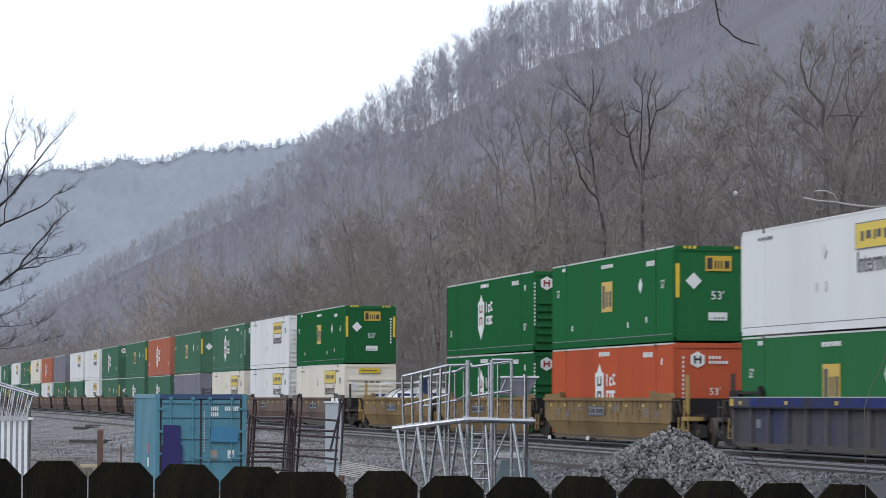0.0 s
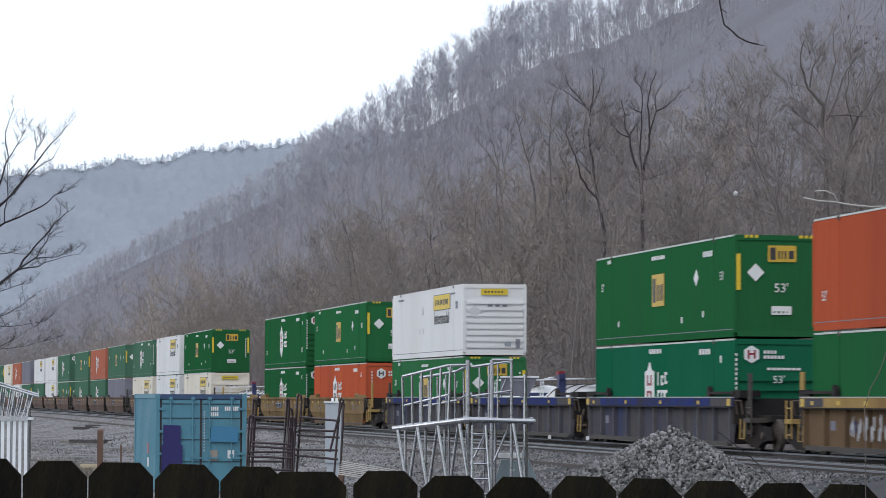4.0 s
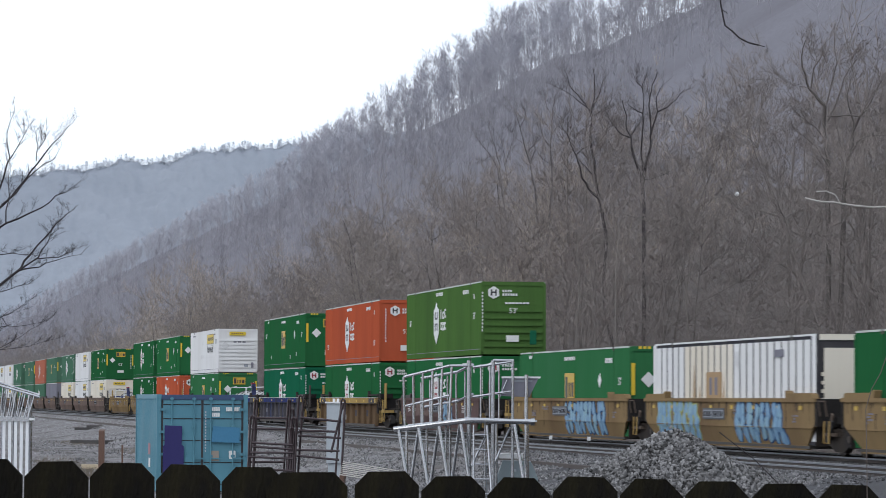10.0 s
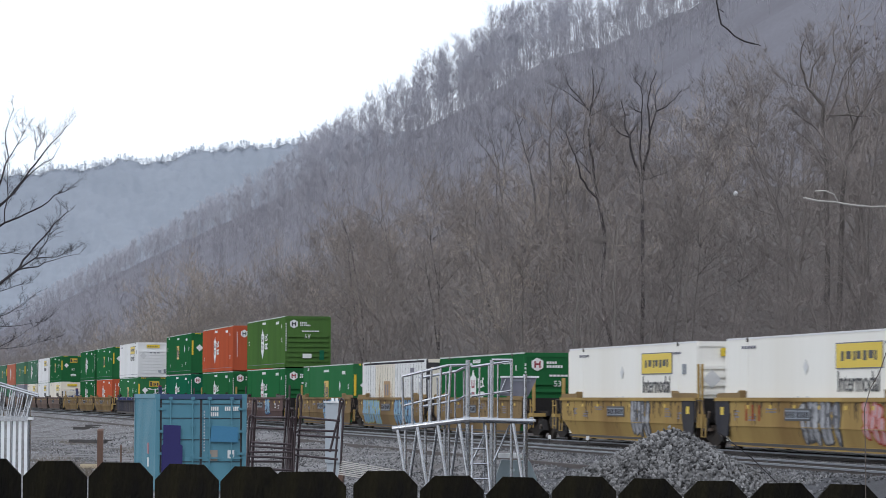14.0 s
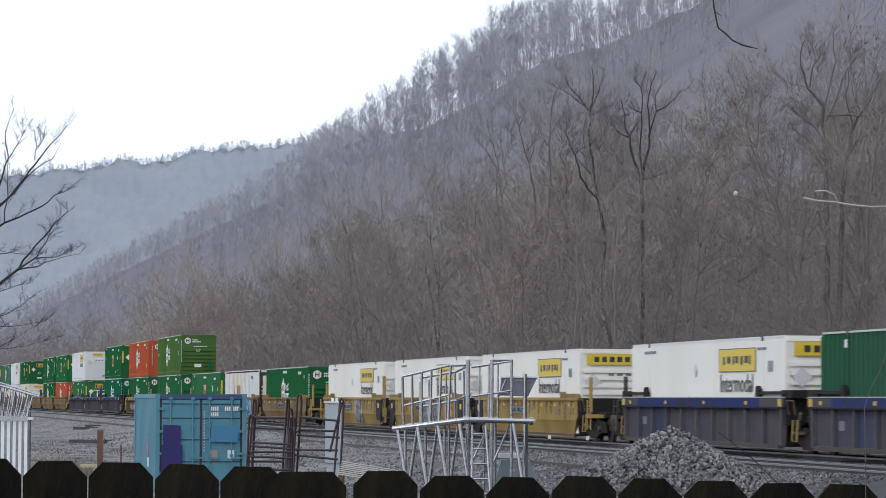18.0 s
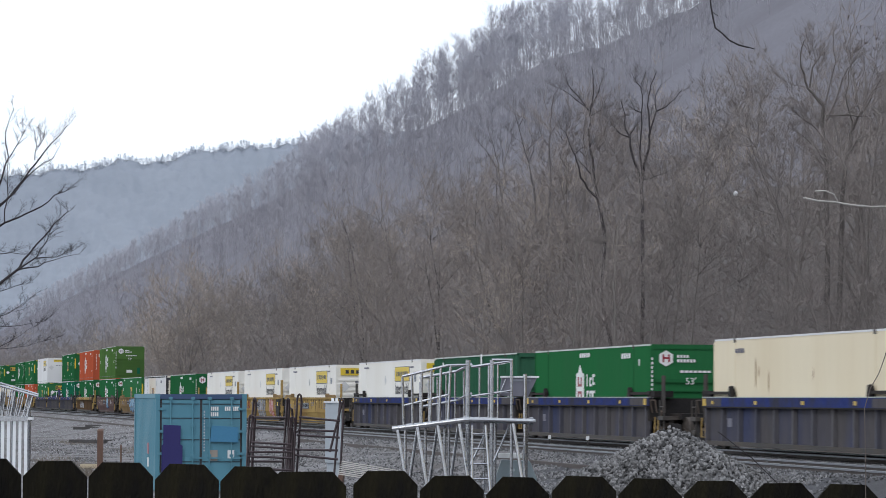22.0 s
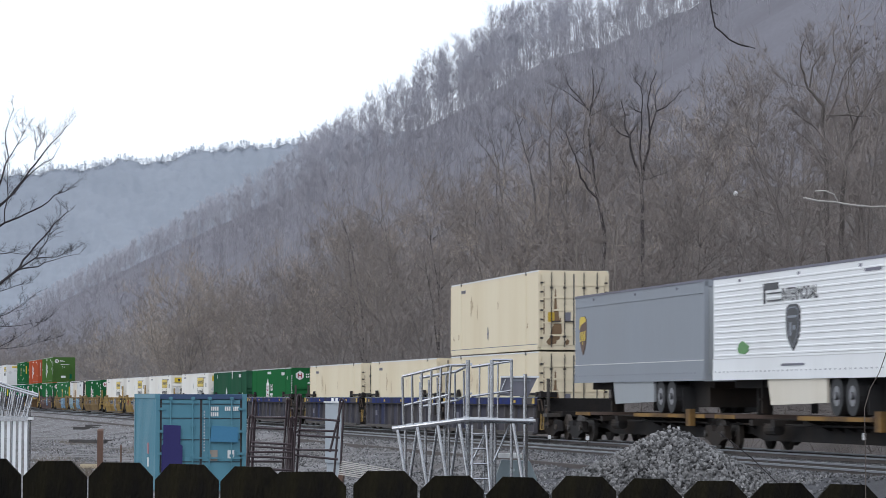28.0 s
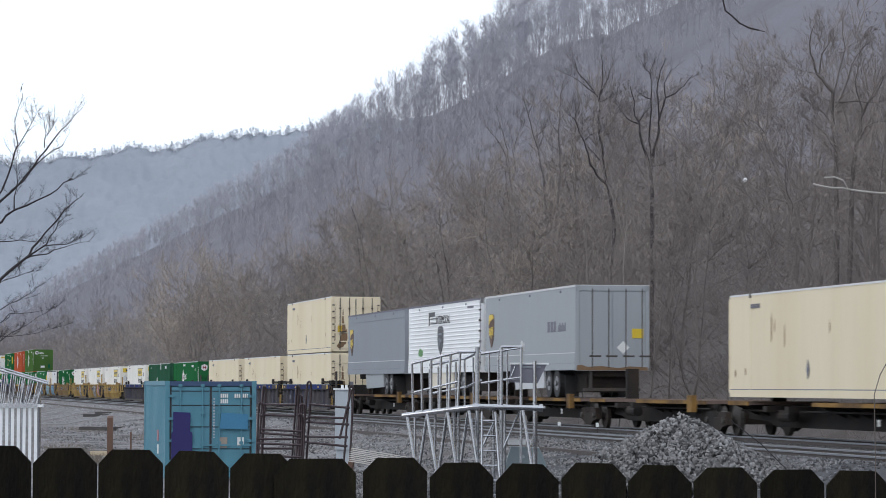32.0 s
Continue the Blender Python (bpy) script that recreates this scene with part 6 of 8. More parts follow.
    for a, b in ((0.13, WID / 2 - 0.015), (WID / 2 + 0.015, WID - 0.13)):
        d = part("door", kept(("tdoor", paint, round(a, 2)), lambda: Shape().box(L + 0.001, L + 0.03, a, b, z0 + 0.13, z1 - 0.22).mesh("door", M["lightgrey" if kind != "white" else "white"])), None, c)
        for u in (0.25, 0.75):
            y = a + (b - a) * u
            part("lock_rod", kept(("trod", round(y, 2)), lambda: Shape().tube((L + 0.06, y, z0), (L + 0.06, y, z1 - 0.15), 0.022, n=6).box(L + 0.03, L + 0.09, y - 0.1, y + 0.3, z0 + 0.36, z0 + 0.42).mesh("lock_rod", M["steel"])), None, d)
    if kind == "light":
        part("placard", kept("tplac", lambda: Shape().prism_x(diamond(1.68, z0 + 0.7, 0.22), L + 0.031, L + 0.045).mesh("placard", M["print"])), None, c)
        part("warning_sign", kept("twarn", lambda: Shape().box(L + 0.031, L + 0.045, 2.0, 2.4, z0 + 1.02, z0 + 1.35).mesh("warning_sign", M["yellow"])), None, c)
        part("bumper", kept("tbump", lambda: Shape().box(L - 0.1, L + 0.05, 0.3, WID - 0.3, 1.35, 1.45).box(L - 0.08, L, 0.5, 0.6, 1.4, z0).box(L - 0.08, L, 1.95, 2.05, 1.4, z0).mesh("bumper", M["steel"])), None, c)
        part("rust_band", kept("trustband", lambda: Shape().prism_x([(0.02, z0 - 0.09), (WID - 0.02, z0 - 0.09), (WID - 0.05, z0 + 0.02), (1.9, z0 + 0.05), (1.5, z0 - 0.01), (0.9, z0 + 0.06), (0.4, z0 + 0.03), (0.2, z0 + 0.1), (0.03, z0 + 0.08)], L + 0.081, L + 0.085).mesh("rust_band", M["rust_stain"])), None, c, "brown rust along the rear sill")
    # skirt box and tandem wheels
    part("skirt", kept(("skirt", kind), lambda: Shape().prism([(5.2, z0 - 0.08), (10.3, z0 - 0.08), (10.3, 1.45), (5.5, 1.38)], 0.02, 0.1).mesh("skirt", M["lightgrey" if kind == "grey" else "alu2" if kind == "light" else "ivory"])), None, c, "pale smooth side skirt")
    # the black block also fills in the darkness behind the wheels
    part("underframe", kept("susp", lambda: Shape().box(0.3, 15.2, 0.55, 2.05, 1.85, 2.1).box(10.2, 14.9, 0.5, 2.1, 1.3, 1.9).mesh("underframe", M["under"])), None, c, "black underframe, grime and the shade under the trailer in its colour")
    for wx in (11.0, 12.25):
        for y in (0.05, 2.0):
            w = part("tyre", kept(("tyre", wx, y), lambda: Shape().tube((wx, y, 1.62), (wx, y + 0.5, 1.62), 0.5, n=24).mesh("tyre", M["black"])), None, c)
            part("wheel_disc", kept(("disc", wx, y), lambda: Shape().tube((wx, y - 0.004, 1.62), (wx, y, 1.62), 0.26, n=20).tube((wx, y - 0.06, 1.62), (wx, y, 1.62), 0.1, n=12).mesh("wheel_disc", M["alu3"])), None, w)
    for y in (0.1, 2.0):
        part("mud_flap", kept(("flap", y), lambda: Shape().box(13.3, 13.33, y, y + 0.5, 1.15, 1.9).mesh("mud_flap", M["black"])), None, c)
    part("landing_gear", kept("legs", lambda: Shape().box(3.0, 3.15, 0.5, 0.65, 1.15, z0).box(3.0, 3.15, 1.95, 2.1, 1.15, z0).box(2.95, 3.2, 0.45, 2.15, 1.5, 1.56).mesh("landing_gear", M["under"])), None, c)
    return c


def spine_car(off, length, wheels_left=False):
    c = thing("spine_car", "low grimy spine car with rusty yellow deck plates", "rail car", "cars of the train")
    CARRIED.append((c, off, 0.0))
    part("centre_beam", Shape().prism([(-0.4, 0.6), (1.4, 0.55), (2.4, 0.4), (length - 2.6, 0.4), (length - 1.4, 0.55), (length + 0.4, 0.6), (length + 0.4, 1.0), (-0.4, 1.0)], 0.75, 1.85), M["under"], c, "black grimy centre beam")
    for x0, x1 in ((0.2, 2.2), (length - 8.2, length - 2.2), (length - 1.0, length - 0.1)):
        part("deck_plate", Shape().box(x0, x1, 0.0, WID, 1.0, 1.1), M["brown"], c)
        part("deck_edge", Shape().box(x0, x1, -0.03, 0.0, 0.99, 1.1), M["rustyellow"], c, "rusty yellow deck edge")
        for i in range(int((x1 - x0) / 1.0)):
            part("gusset", Shape().prism_x([(0.02, 1.0), (0.75, 1.0), (0.75, 0.7)], x0 + 0.4 + i, x0 + 0.47 + i), M["under"], c)
    for x in (3.6, 5.6):
        part("side_bracket", Shape().box(x, x + 0.35, -0.02, WID, 0.82, 0.98), M["under"], c)
    part("stanchion", Shape().box(0.6, 0.85, 1.1, 1.5, 1.0, 2.1), M["under"], c)
    part("end_bracket", Shape().box(length - 2.0, length - 1.5, -0.06, 0.1, 0.75, 1.25), M["rustyellow"], c)
    part("brake_cylinder", Shape().tube((4.2, 0.35, 0.72), (5.2, 0.35, 0.72), 0.16, n=12), M["under"], c)
    part("air_pipe", Shape().tube((0.5, 0.3, 0.85), (length - 0.5, 0.3, 0.85), 0.03, n=6), M["under"], c)
    part("placard", Shape().box(length - 3.0, length - 2.85, -0.02, 0.0, 0.55, 0.72), M["pale"], c)
    bogie(c, length + 0.5, "spine")
    if wheels_left:
        bogie(c, -0.5, "spine")
    return c


M["lightgrey"] = mat("light_grey_paint", (0.345, 0.368, 0.39), 0.5, spread=0.05, size=2, second=(0.33, 0.335, 0.33), stretch=STREAK, spec=0.05)
M["rustyellow"] = mat("rusty_yellow_deck_paint", (0.26, 0.15, 0.05), 0.7, spread=0.2, size=3, second=(0.07, 0.045, 0.03), amount=0.9, stretch=(0.5, 1, 1), patch=0.4, spec=0.1)
M["alu3"] = mat("dusty_wheel_aluminium", (0.2, 0.2, 0.21), 0.35, 0.8, spread=0.2, size=5)
M["trailerwhite"] = mat("white_trailer_paint", (0.84, 0.85, 0.86), 0.5, spread=0.03, size=2, second=(0.7, 0.7, 0.69), amount=0.4, stretch=STREAK, spec=0.1)
M["alu2"] = mat("pale_skirt_panel", (0.5, 0.51, 0.53), 0.4, spread=0.06, size=2, second=(0.4, 0.4, 0.4))

LOW, HIGH = 0.37, 3.28
# offset, car, first/last of its car, lower load, upper load
Y_, H_, W_, D_ = "sign", "totem", "white", "door"
UNITS = [
    (-489.7, "brown", 1, 0, "white", "totem green"), (-470.5, "brown", 0, 0, "totem green", "white"), (-451.3, "brown", 0, 1, "sign", "totem green"),
    (-428.0, "brown", 1, 0, "totem green", "white"), (-408.7, "brown", 0, 0, "sign", "sign"), (-389.5, "brown", 0, 1, "totem green", "ivory"),
    (-370.3, "brown", 1, 0, "white", "totem orange"), (-351.1, "brown", 0, 1, "sign", "plain slate"),
    (-327.85, "brown", 1, 0, "totem green", "white"), (-308.65, "brown", 0, 0, "white", "white"), (-289.45, "brown", 0, 1, "sign pale", "totem green"),
    (-266.2, "brown", 1, 0, "totem green", "sign"), (-247.0, "brown", 0, 0, "totem green", "totem orange"), (-227.8, "brown", 0, 1, "plain slate", "sign"),
    (-204.55, "brown", 1, 0, "ivory", "totem green"), (-185.35, "brown", 0, 0, "white", "white"), (-166.15, "brown", 0, 1, "ivory", "sign"),
    (-142.9, "ochre", 1, 0, "tanks", ""), (-123.7, "ochre", 0, 0, "totem green", "totem green"), (-104.5, "ochre", 0, 1, "totem orange", "sign"),
    (-81.2, "rib", 1, 0, "sign pale", "white"), (-62.0, "rib", 0, 0, "tanks", ""), (-42.8, "rib", 0, 1, "totem teal", "sign"),
    (-19.5, "ribyellow", 1, 1, "totem green", "totem orange"), (3.75, "mauve", 1, 1, "totem green", "totem lime"),
    (27.0, "ochre", 1, 0, "sign pale", ""), (46.2, "ochre", 0, 0, "ribbed white", ""), (65.4, "ochre", 0, 1, "totem green", ""),
    (88.65, "gold", 1, 0, "white warm", ""), (107.85, "gold", 0, 0, "white warm", ""), (127.05, "gold", 0, 1, "white wide", ""),
    (150.3, "rib", 1, 0, "white wide", ""), (169.5, "rib", 0, 0, "ribbed green", ""), (188.7, "rib", 0, 1, "totem green", ""),
    (211.95, "rib", 1, 0, "door", ""), (231.15, "rib", 0, 0, "door", ""), (250.35, "rib", 0, 1, "door", "door"),
]


def load(kind, off, z):
    words_ = kind.split()
    # boxes far down the line take the haze-paled green and orange
    if words_[0] == "sign":
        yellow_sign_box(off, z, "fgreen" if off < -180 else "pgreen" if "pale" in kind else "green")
    elif words_[0] == "totem":
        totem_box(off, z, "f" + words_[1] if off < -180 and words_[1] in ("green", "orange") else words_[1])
    elif words_[0] == "white":
        white_box(off, z, "warm" if "wide" in kind or "warm" in kind else "white", wide_sign="wide" in kind)
    elif words_[0] == "ivory":
        white_box(off, z, "ivory")
    elif words_[0] == "plain":
        plain_box(off, z, words_[1])
    elif words_[0] == "ribbed":
        ribbed_box(off, z, words_[1])
    elif words_[0] == "door":
        door_box(off, z)
    elif words_[0] == "tanks":
        tank_load(off + 0.5, True)
        tank_load(off + 8.4, False)


def silver_tags():
    r, sh = random.Random(10), Shape()
    for i in range(9):
        x = 3.6 + i * 0.52
        for j in range(3):
            k, z = r.uniform(-0.1, 0.1), r.uniform(0.5, 0.85)
            sh.prism([(x + j * 0.1, z), (x + j * 0.1 + 0.07, z), (x + j * 0.1 + 0.1 + k, z + r.uniform(0.2, 0.42)), (x + j * 0.1 + k, z + r.uniform(0.2, 0.42))], -0.208 - 0.0004 * (i * 3 + j), -0.2)
    return sh


M["dustgraf"] = mat("faded_dusty_patch", (0.19, 0.142, 0.13), 0.8, spread=0.2, size=2, spec=0.0)
for off, style, first, last, low, high in UNITS:
    FAR_OFF[0] = off < -220
    car = well_car(off, style, first, last)
    load(low, off, LOW)
    if high:
        load(high, off, HIGH)
    if style == "mauve":
        spray(car, 9.3, 11.2, 0.6, 1.45, "bluegraf", 3, n=3)
        spray(car, 2.2, 6.4, 0.9, 1.45, "dustgraf", 13, "mauve", "dustgraf", 5)
    if off == 27.0:
        spray(car, 7.9, 13.6, 0.4, 1.48, "bluegraf", 4, n=10)
    if off == 46.2:
        spray(car, 1.0, 5.6, 0.4, 1.48, "bluegraf", 5, "limegraf", n=8)
        spray(car, 9.4, 13.8, 0.4, 1.48, "bluegraf", 9, n=8)
    if off == 88.65:
        spray(car, 9.0, 11.4, 0.4, 1.48, "greygraf", 6, "ink", "palegraf", 5)
    if off == 107.85:
        spray(car, 7.4, 10.6, 0.4, 1.48, "greygraf", 7, "ink", "palegraf", 6)
        spray(car, 12.5, 14.0, 0.5, 1.48, "pinkgraf", 8, "redlogo", "palegraf", 3)
    if style == "gold":
        for x0, x1 in ((-0.38, 0.95),) * (not first) + ((LEN - 0.95, LEN + 0.38),) * (not last):
            part("dark_panel", kept(("darkpanel", x0), lambda: Shape().prism([(x0, 1.0), (x0 + 0.2, 0.55), (x1 - 0.15, 0.5), (x1, 1.0), (x1, 1.52), (x0, 1.52)], -0.19, -0.155).mesh("dark_panel", M["char"])), None, car)
            part("reflector", kept(("dpref", x0), lambda: Shape().box((x0 + x1) / 2 - 0.15, (x0 + x1) / 2 + 0.15, -0.2, -0.19, 1.1, 1.32).mesh("reflector", M["yellow"])), None, car)
    if style == "gold" and not last:
        for x in (LEN + 0.55, LEN + 0.95):
            part("end_post", kept(("goldpost", x), lambda: Shape().pipe([(x, -0.1, 1.0), (x, -0.1, 2.55)], 0.045, 6).box(x - 0.06, x + 0.06, -0.14, -0.02, 0.7, 1.1).mesh("end_post", M["gold"])), None, car)
    if off == 107.85:
        for x in (2.5, 3.1, 3.7):
            part("logo_bar", Shape().box(x, x + 0.12, -0.175, -0.158, 0.95, 1.38), M["redlogo"], car, "dull red logo bar")
    if style == "ribyellow":
        tagged(part("graffiti_fill", silver_tags(), M["palegraf"], car, "silver sprayed lettering across the ribs"), kind="stuff")
for i, (off, kind) in enumerate(((272.2, "grey"), (289.2, "white"), (306.2, "light"))):
    spine_car(off, 16.2, i == 0)
    trailer(off, kind)
spine_car(323.6, 14.6)
spine_car(340.3, 16.2)
door_box(340.5, 1.22, "cream")


def run(t):
    """How far the train has gone at t seconds, slowing a little."""
    return -1.296 - 13.900 * t + 0.0204 * t * t


def motions():
    walk(bough, twig_rows())
    times = [2 * i for i in range(17)]
    for ob, off, z in CARRIED:
        rows = []
        for t in times:
            x = off + run(t)
            rows.append((t, pose(x, NEAR_SIDE + bend(x), z, 0, 0, math.degrees(math.atan(-2.832e-5 * (x + 100))))))
        walk(ob, rows)


# ---- the yard before the railway ----
RIGHT = math.degrees(math.atan2(0.98172, 0.19033))     # the way across the view, from the x axis


def stood(x, y, z=-1.0, turn=RIGHT):
    return pose(x, y, z, 0, 0, turn)


def loop(pts, r, n=8):
    return Shape().pipe(pts, r, n)


def storage_container():
    """A twenty-foot steel container; doors face up the line."""
    c = thing("storage_container", "weathered light blue steel storage container with patched doors", "container")
    c.matrix_world = pose(-83.0, 8.27, -0.97)
    L, W, H = 6.06, 2.44, 2.59
    s = Shape()
    n = 22
    pts = []
    for side in (0, 1):
        row = []
        for i in range(n):
            a, d = -L + 0.15 + (L - 0.3) * i / n, (L - 0.3) / n
            row += [(a + d * 0.1, 0.015), (a + d * 0.5, 0.015), (a + d * 0.6, 0.05), (a + d, 0.05)]
        pts += row if side == 0 else [(x, W - y) for x, y in reversed(row)]
    k = len(pts)
    s.add([(x, y, 0.15) for x, y in pts] + [(x, y, H - 0.1) for x, y in pts], [(i, (i + 1) % k, k + (i + 1) % k, k + i) for i in range(k)])
    part("body", s, M["pblue"], c)
    part("roof", Shape().box(-L + 0.08, -0.08, 0.05, W - 0.05, H - 0.1, H - 0.02), M["pblue"], c)
    for y in (0.0, W - 0.1):
        part("top_rail", Shape().box(-L + 0.15, -0.15, y, y + 0.1, H - 0.12, H), M["pblue"], c)
        part("bottom_rail", Shape().box(-L + 0.15, -0.15, y, y + 0.1, 0, 0.16), M["pblue"], c)
        for x in (-L, -0.15):
            part("corner_post", Shape().box(x, x + 0.15, y - 0.01, y + 0.11, 0.1, H - 0.12), M["pblue"], c)
            for z in (0, H - 0.12):
                part("corner_casting", Shape().box(x - 0.004, x + 0.155, y - 0.015, y + 0.115, z, z + 0.12), M["pblue"], c)
    part("door_header", Shape().box(-0.1, 0.01, 0.12, W - 0.12, H - 0.14, H - 0.01), M["pdark"], c)
    part("door_sill", Shape().box(-0.1, 0.01, 0.12, W - 0.12, 0.0, 0.16), M["pblue"], c)
    for a, b in ((0.14, W / 2 - 0.012), (W / 2 + 0.012, W - 0.14)):
        d = part("door", Shape().box(-0.09, -0.03, a, b, 0.18, H - 0.16), M["pblue"], c)
        for z in (0.18, 0.78, 1.37, 1.95, 2.33):
            part("door_panel_rib", Shape().prism_x([(a + 0.03, z), (b - 0.03, z), (b - 0.03, z + 0.1), (a + 0.03, z + 0.1)], -0.03, 0.0), M["pblue"], d)
            # black strip painted in as the shadow below each rib
            part("rib_shadow_gap", Shape().box(-0.031, -0.026, a + 0.03, b - 0.03, z - 0.025, z - 0.002), M["ink"], d)
        for u in (0.24, 0.8):
            y = a + (b - a) * (u if a < 1 else 1 - u)
            part("lock_rod", Shape().tube((0.03, y, 0.1), (0.03, y, H - 0.08), 0.018, n=8), M["pblue"], d)
            for z in (0.12, 0.9, 1.7, H - 0.16):
                part("rod_guide", Shape().box(0.0, 0.05, y - 0.05, y + 0.05, z, z + 0.07), M["pblue"], d)
            part("rod_handle", Shape().box(0.03, 0.048, y, y + 0.3, 0.85, 0.89), M["pblue"], d)
    part("door_gasket", Shape().box(-0.034, -0.02, W / 2 - 0.03, W / 2 + 0.03, 0.18, H - 0.16), M["ink"], c)
    for y in (0.125, W - 0.165):
        part("door_gasket", Shape().box(-0.05, -0.024, y, y + 0.04, 0.18, H - 0.16), M["ink"], c)
        for z in (0.4, 0.95, 1.55, 2.15):
            part("hinge", Shape().box(-0.04, 0.045, y - 0.06, y + 0.1, z, z + 0.07), M["pblue"], c)
    part("paint_patch", Shape().prism_x([(0.16, 0.3), (0.72, 0.3), (0.72, 1.2), (0.66, 1.24), (0.67, 1.74), (0.2, 1.76), (0.2, 1.24), (0.16, 1.2)], 0.052, 0.056), M["pnavy"], c, "dark purple-blue painted-over patch")
    part("paint_patch", Shape().prism_x([(1.46, 1.31), (2.22, 1.29), (2.23, 1.7), (1.5, 1.74)], 0.052, 0.056), M["pcyan"], c, "brighter blue painted-over patch")
    part("paint_patch", Shape().box(0.002, 0.006, 1.44, 1.67, 0.8, 1.08), M["cream2"], c, "tan label")
    part("sticker", Shape().box(0.002, 0.008, 1.94, 2.12, 0.86, 1.08), M["print"], c, "white square sticker")
    for y0, y1, z in ((1.48, 1.74, 2.14), (1.86, 2.28, 2.14), (1.48, 1.72, 1.99)):
        m = int((y1 - y0) / 0.055)
        for i in range(m):
            part("marking", Shape().box(0.002, 0.007, y0 + i * 0.055, y0 + i * 0.055 + 0.04, z, z + 0.11), M["print"], c)
    for i in range(14):
        part("marking", Shape().box(0.002, 0.007, W / 2 + 0.07, W / 2 + 0.105, 1.05 + i * 0.08, 1.095 + i * 0.08), M["cabinet"], c)
    part("marking", Shape().box(-2.3, -1.9, -0.006, 0.012, 0.95, 1.25), M["pink"], c)
    part("marking", Shape().box(-2.2, -1.9, -0.006, 0.012, 0.6, 0.85), M["print"], c)
    return c


M["pdark"] = mat("dull_dark_blue_paint", (0.035, 0.07, 0.15), 0.55, spread=0.12, size=3)
M["cream2"] = mat("tan_label", (0.3, 0.26, 0.22), 0.6, spread=0.1, size=4)
M["pink"] = mat("faded_red_label", (0.35, 0.16, 0.18), 0.6, spread=0.1, size=4)
storage_container()


def work_platform():
    """A galvanised raised walkway on trestle legs, with rails and a ladder."""
    c = thing("work_platform", "galvanised steel raised walkway with railings and splayed legs", "platform")
    c.matrix_world = stood(-59.85, 12.0)
    g = M["galv"]

    def bar(name, p, q, r, n=8, parent=c):
        return part(name, Shape().tube(p, q, r, n=n), g, parent)

    def deck(x):
        return 1.91 + 0.19 * (x + 1.37) / 1.45 if x < 0.08 else 2.1 - 0.02 * (x - 0.08)
    bar("deck_pipe", (-1.37, 0, deck(-1.37)), (0.1, -0.15, deck(0.08)), 0.055, 14)
    bar("deck_pipe", (0.1, -0.15, deck(0.08)), (1.36, -0.1, deck(1.36)), 0.055, 14)
    bar("deck_pipe", (-1.1, 0.9, deck(-1.1) + 0.02), (0.2, 0.8, deck(0.1)), 0.045, 12)
    part("pipe_flange", Shape().tube((0.04, -0.15, deck(0.05)), (0.14, -0.16, deck(0.1)), 0.075, n=16), g, c)
    part("pipe_flange", Shape().tube((1.32, -0.1, deck(1.32)), (1.4, -0.1, deck(1.36)), 0.075, n=16), g, c)
    for i in range(7):
        x = -1.25 + i * 0.4
        part("deck_slat", Shape().box(x, x + 0.3, -0.05, 0.85, deck(x) - 0.01, deck(x) + 0.03), g, c)
    top = lambda x: deck(x) + 1.0 + 0.13 * (min(x, -0.25) + 1.15)
    for i in range(6):
        x = -1.13 + 0.175 * i
        bar("rail_post", (x - 0.02, 0, deck(x)), (x - 0.05 + 0.015 * i, 0, top(x)), 0.026)
        bar("rail_post", (x + 0.3, 0.85, deck(x)), (x + 0.29, 0.85, top(x) - 0.1), 0.02)
    for z, r in ((0.0, 0.028), (-0.58, 0.024)):
        bar("hand_rail", (-1.18, 0, top(-1.13) + z), (-0.28, 0, top(-0.28) + z), r)
        bar("hand_rail", (-0.85, 0.85, top(-0.9) - 0.08 + z), (-0.1, 0.85, top(-0.3) - 0.1 + z), r)
        bar("hand_rail", (-0.1, 0.85, top(-0.3) - 0.1 + z), (0.18, 0.2, top(0.1) - 0.02 + z), r)
        bar("hand_rail", (0.18, 0.0, top(0.1) - 0.08 + z), (0.97, 0.0, top(0.1) + 0.04 + z), r)
    bar("hand_rail", (-0.28, 0, top(-0.28)), (0.12, 0, top(-0.28) + 0.01), 0.028)
    bar("hand_rail", (0.58, 0.0, top(0.1) + 0.06), (0.99, 0.0, top(0.1) + 0.06), 0.028)
    for x, r in ((0.11, 0.045), (0.58, 0.04), (0.97, 0.03)):
        bar("tall_post", (x, -0.02, 0), (x, -0.02, top(0.1) + 0.06), r, 10)
    for x in (0.34, 0.52, 0.7):
        bar("rail_post", (x, 0, deck(x)), (x, 0, top(0.1) - 0.02), 0.018)
    # trestle legs: one leans out on either face
    for x in (-1.27, -0.88, -0.48, -0.06, 1.0):
        bar("leg", (x, -0.1, deck(x) - 0.03), (x + 0.33, -0.3, 0.0), 0.036)
        if x > -1.0 and x < 0.5:
            bar("leg", (x, 0.6, deck(x) - 0.03), (x - 0.28, 0.8, 0.0), 0.03)
    for x in (-1.12, -0.72, -0.34, -0.26, 1.28, 0.44, 0.66):
        bar("upright", (x, 0.4, deck(x) - 0.03), (x, 0.4, 0.0), 0.026)
    bar("brace", (0.95, 0.3, 2.0), (0.6, 0.3, 1.2), 0.022)
    bar("brace", (0.5, 0.3, 1.9), (0.12, 0.3, 1.1), 0.022)
    # ladder
    bar("ladder_rail", (0.2, -0.25, 2.0), (0.2, -0.5, 0.0), 0.022)
    bar("ladder_rail", (0.46, -0.25, 2.0), (0.6, -0.5, 0.0), 0.026)
    for i in range(7):
        z = 1.82 - 0.29 * i
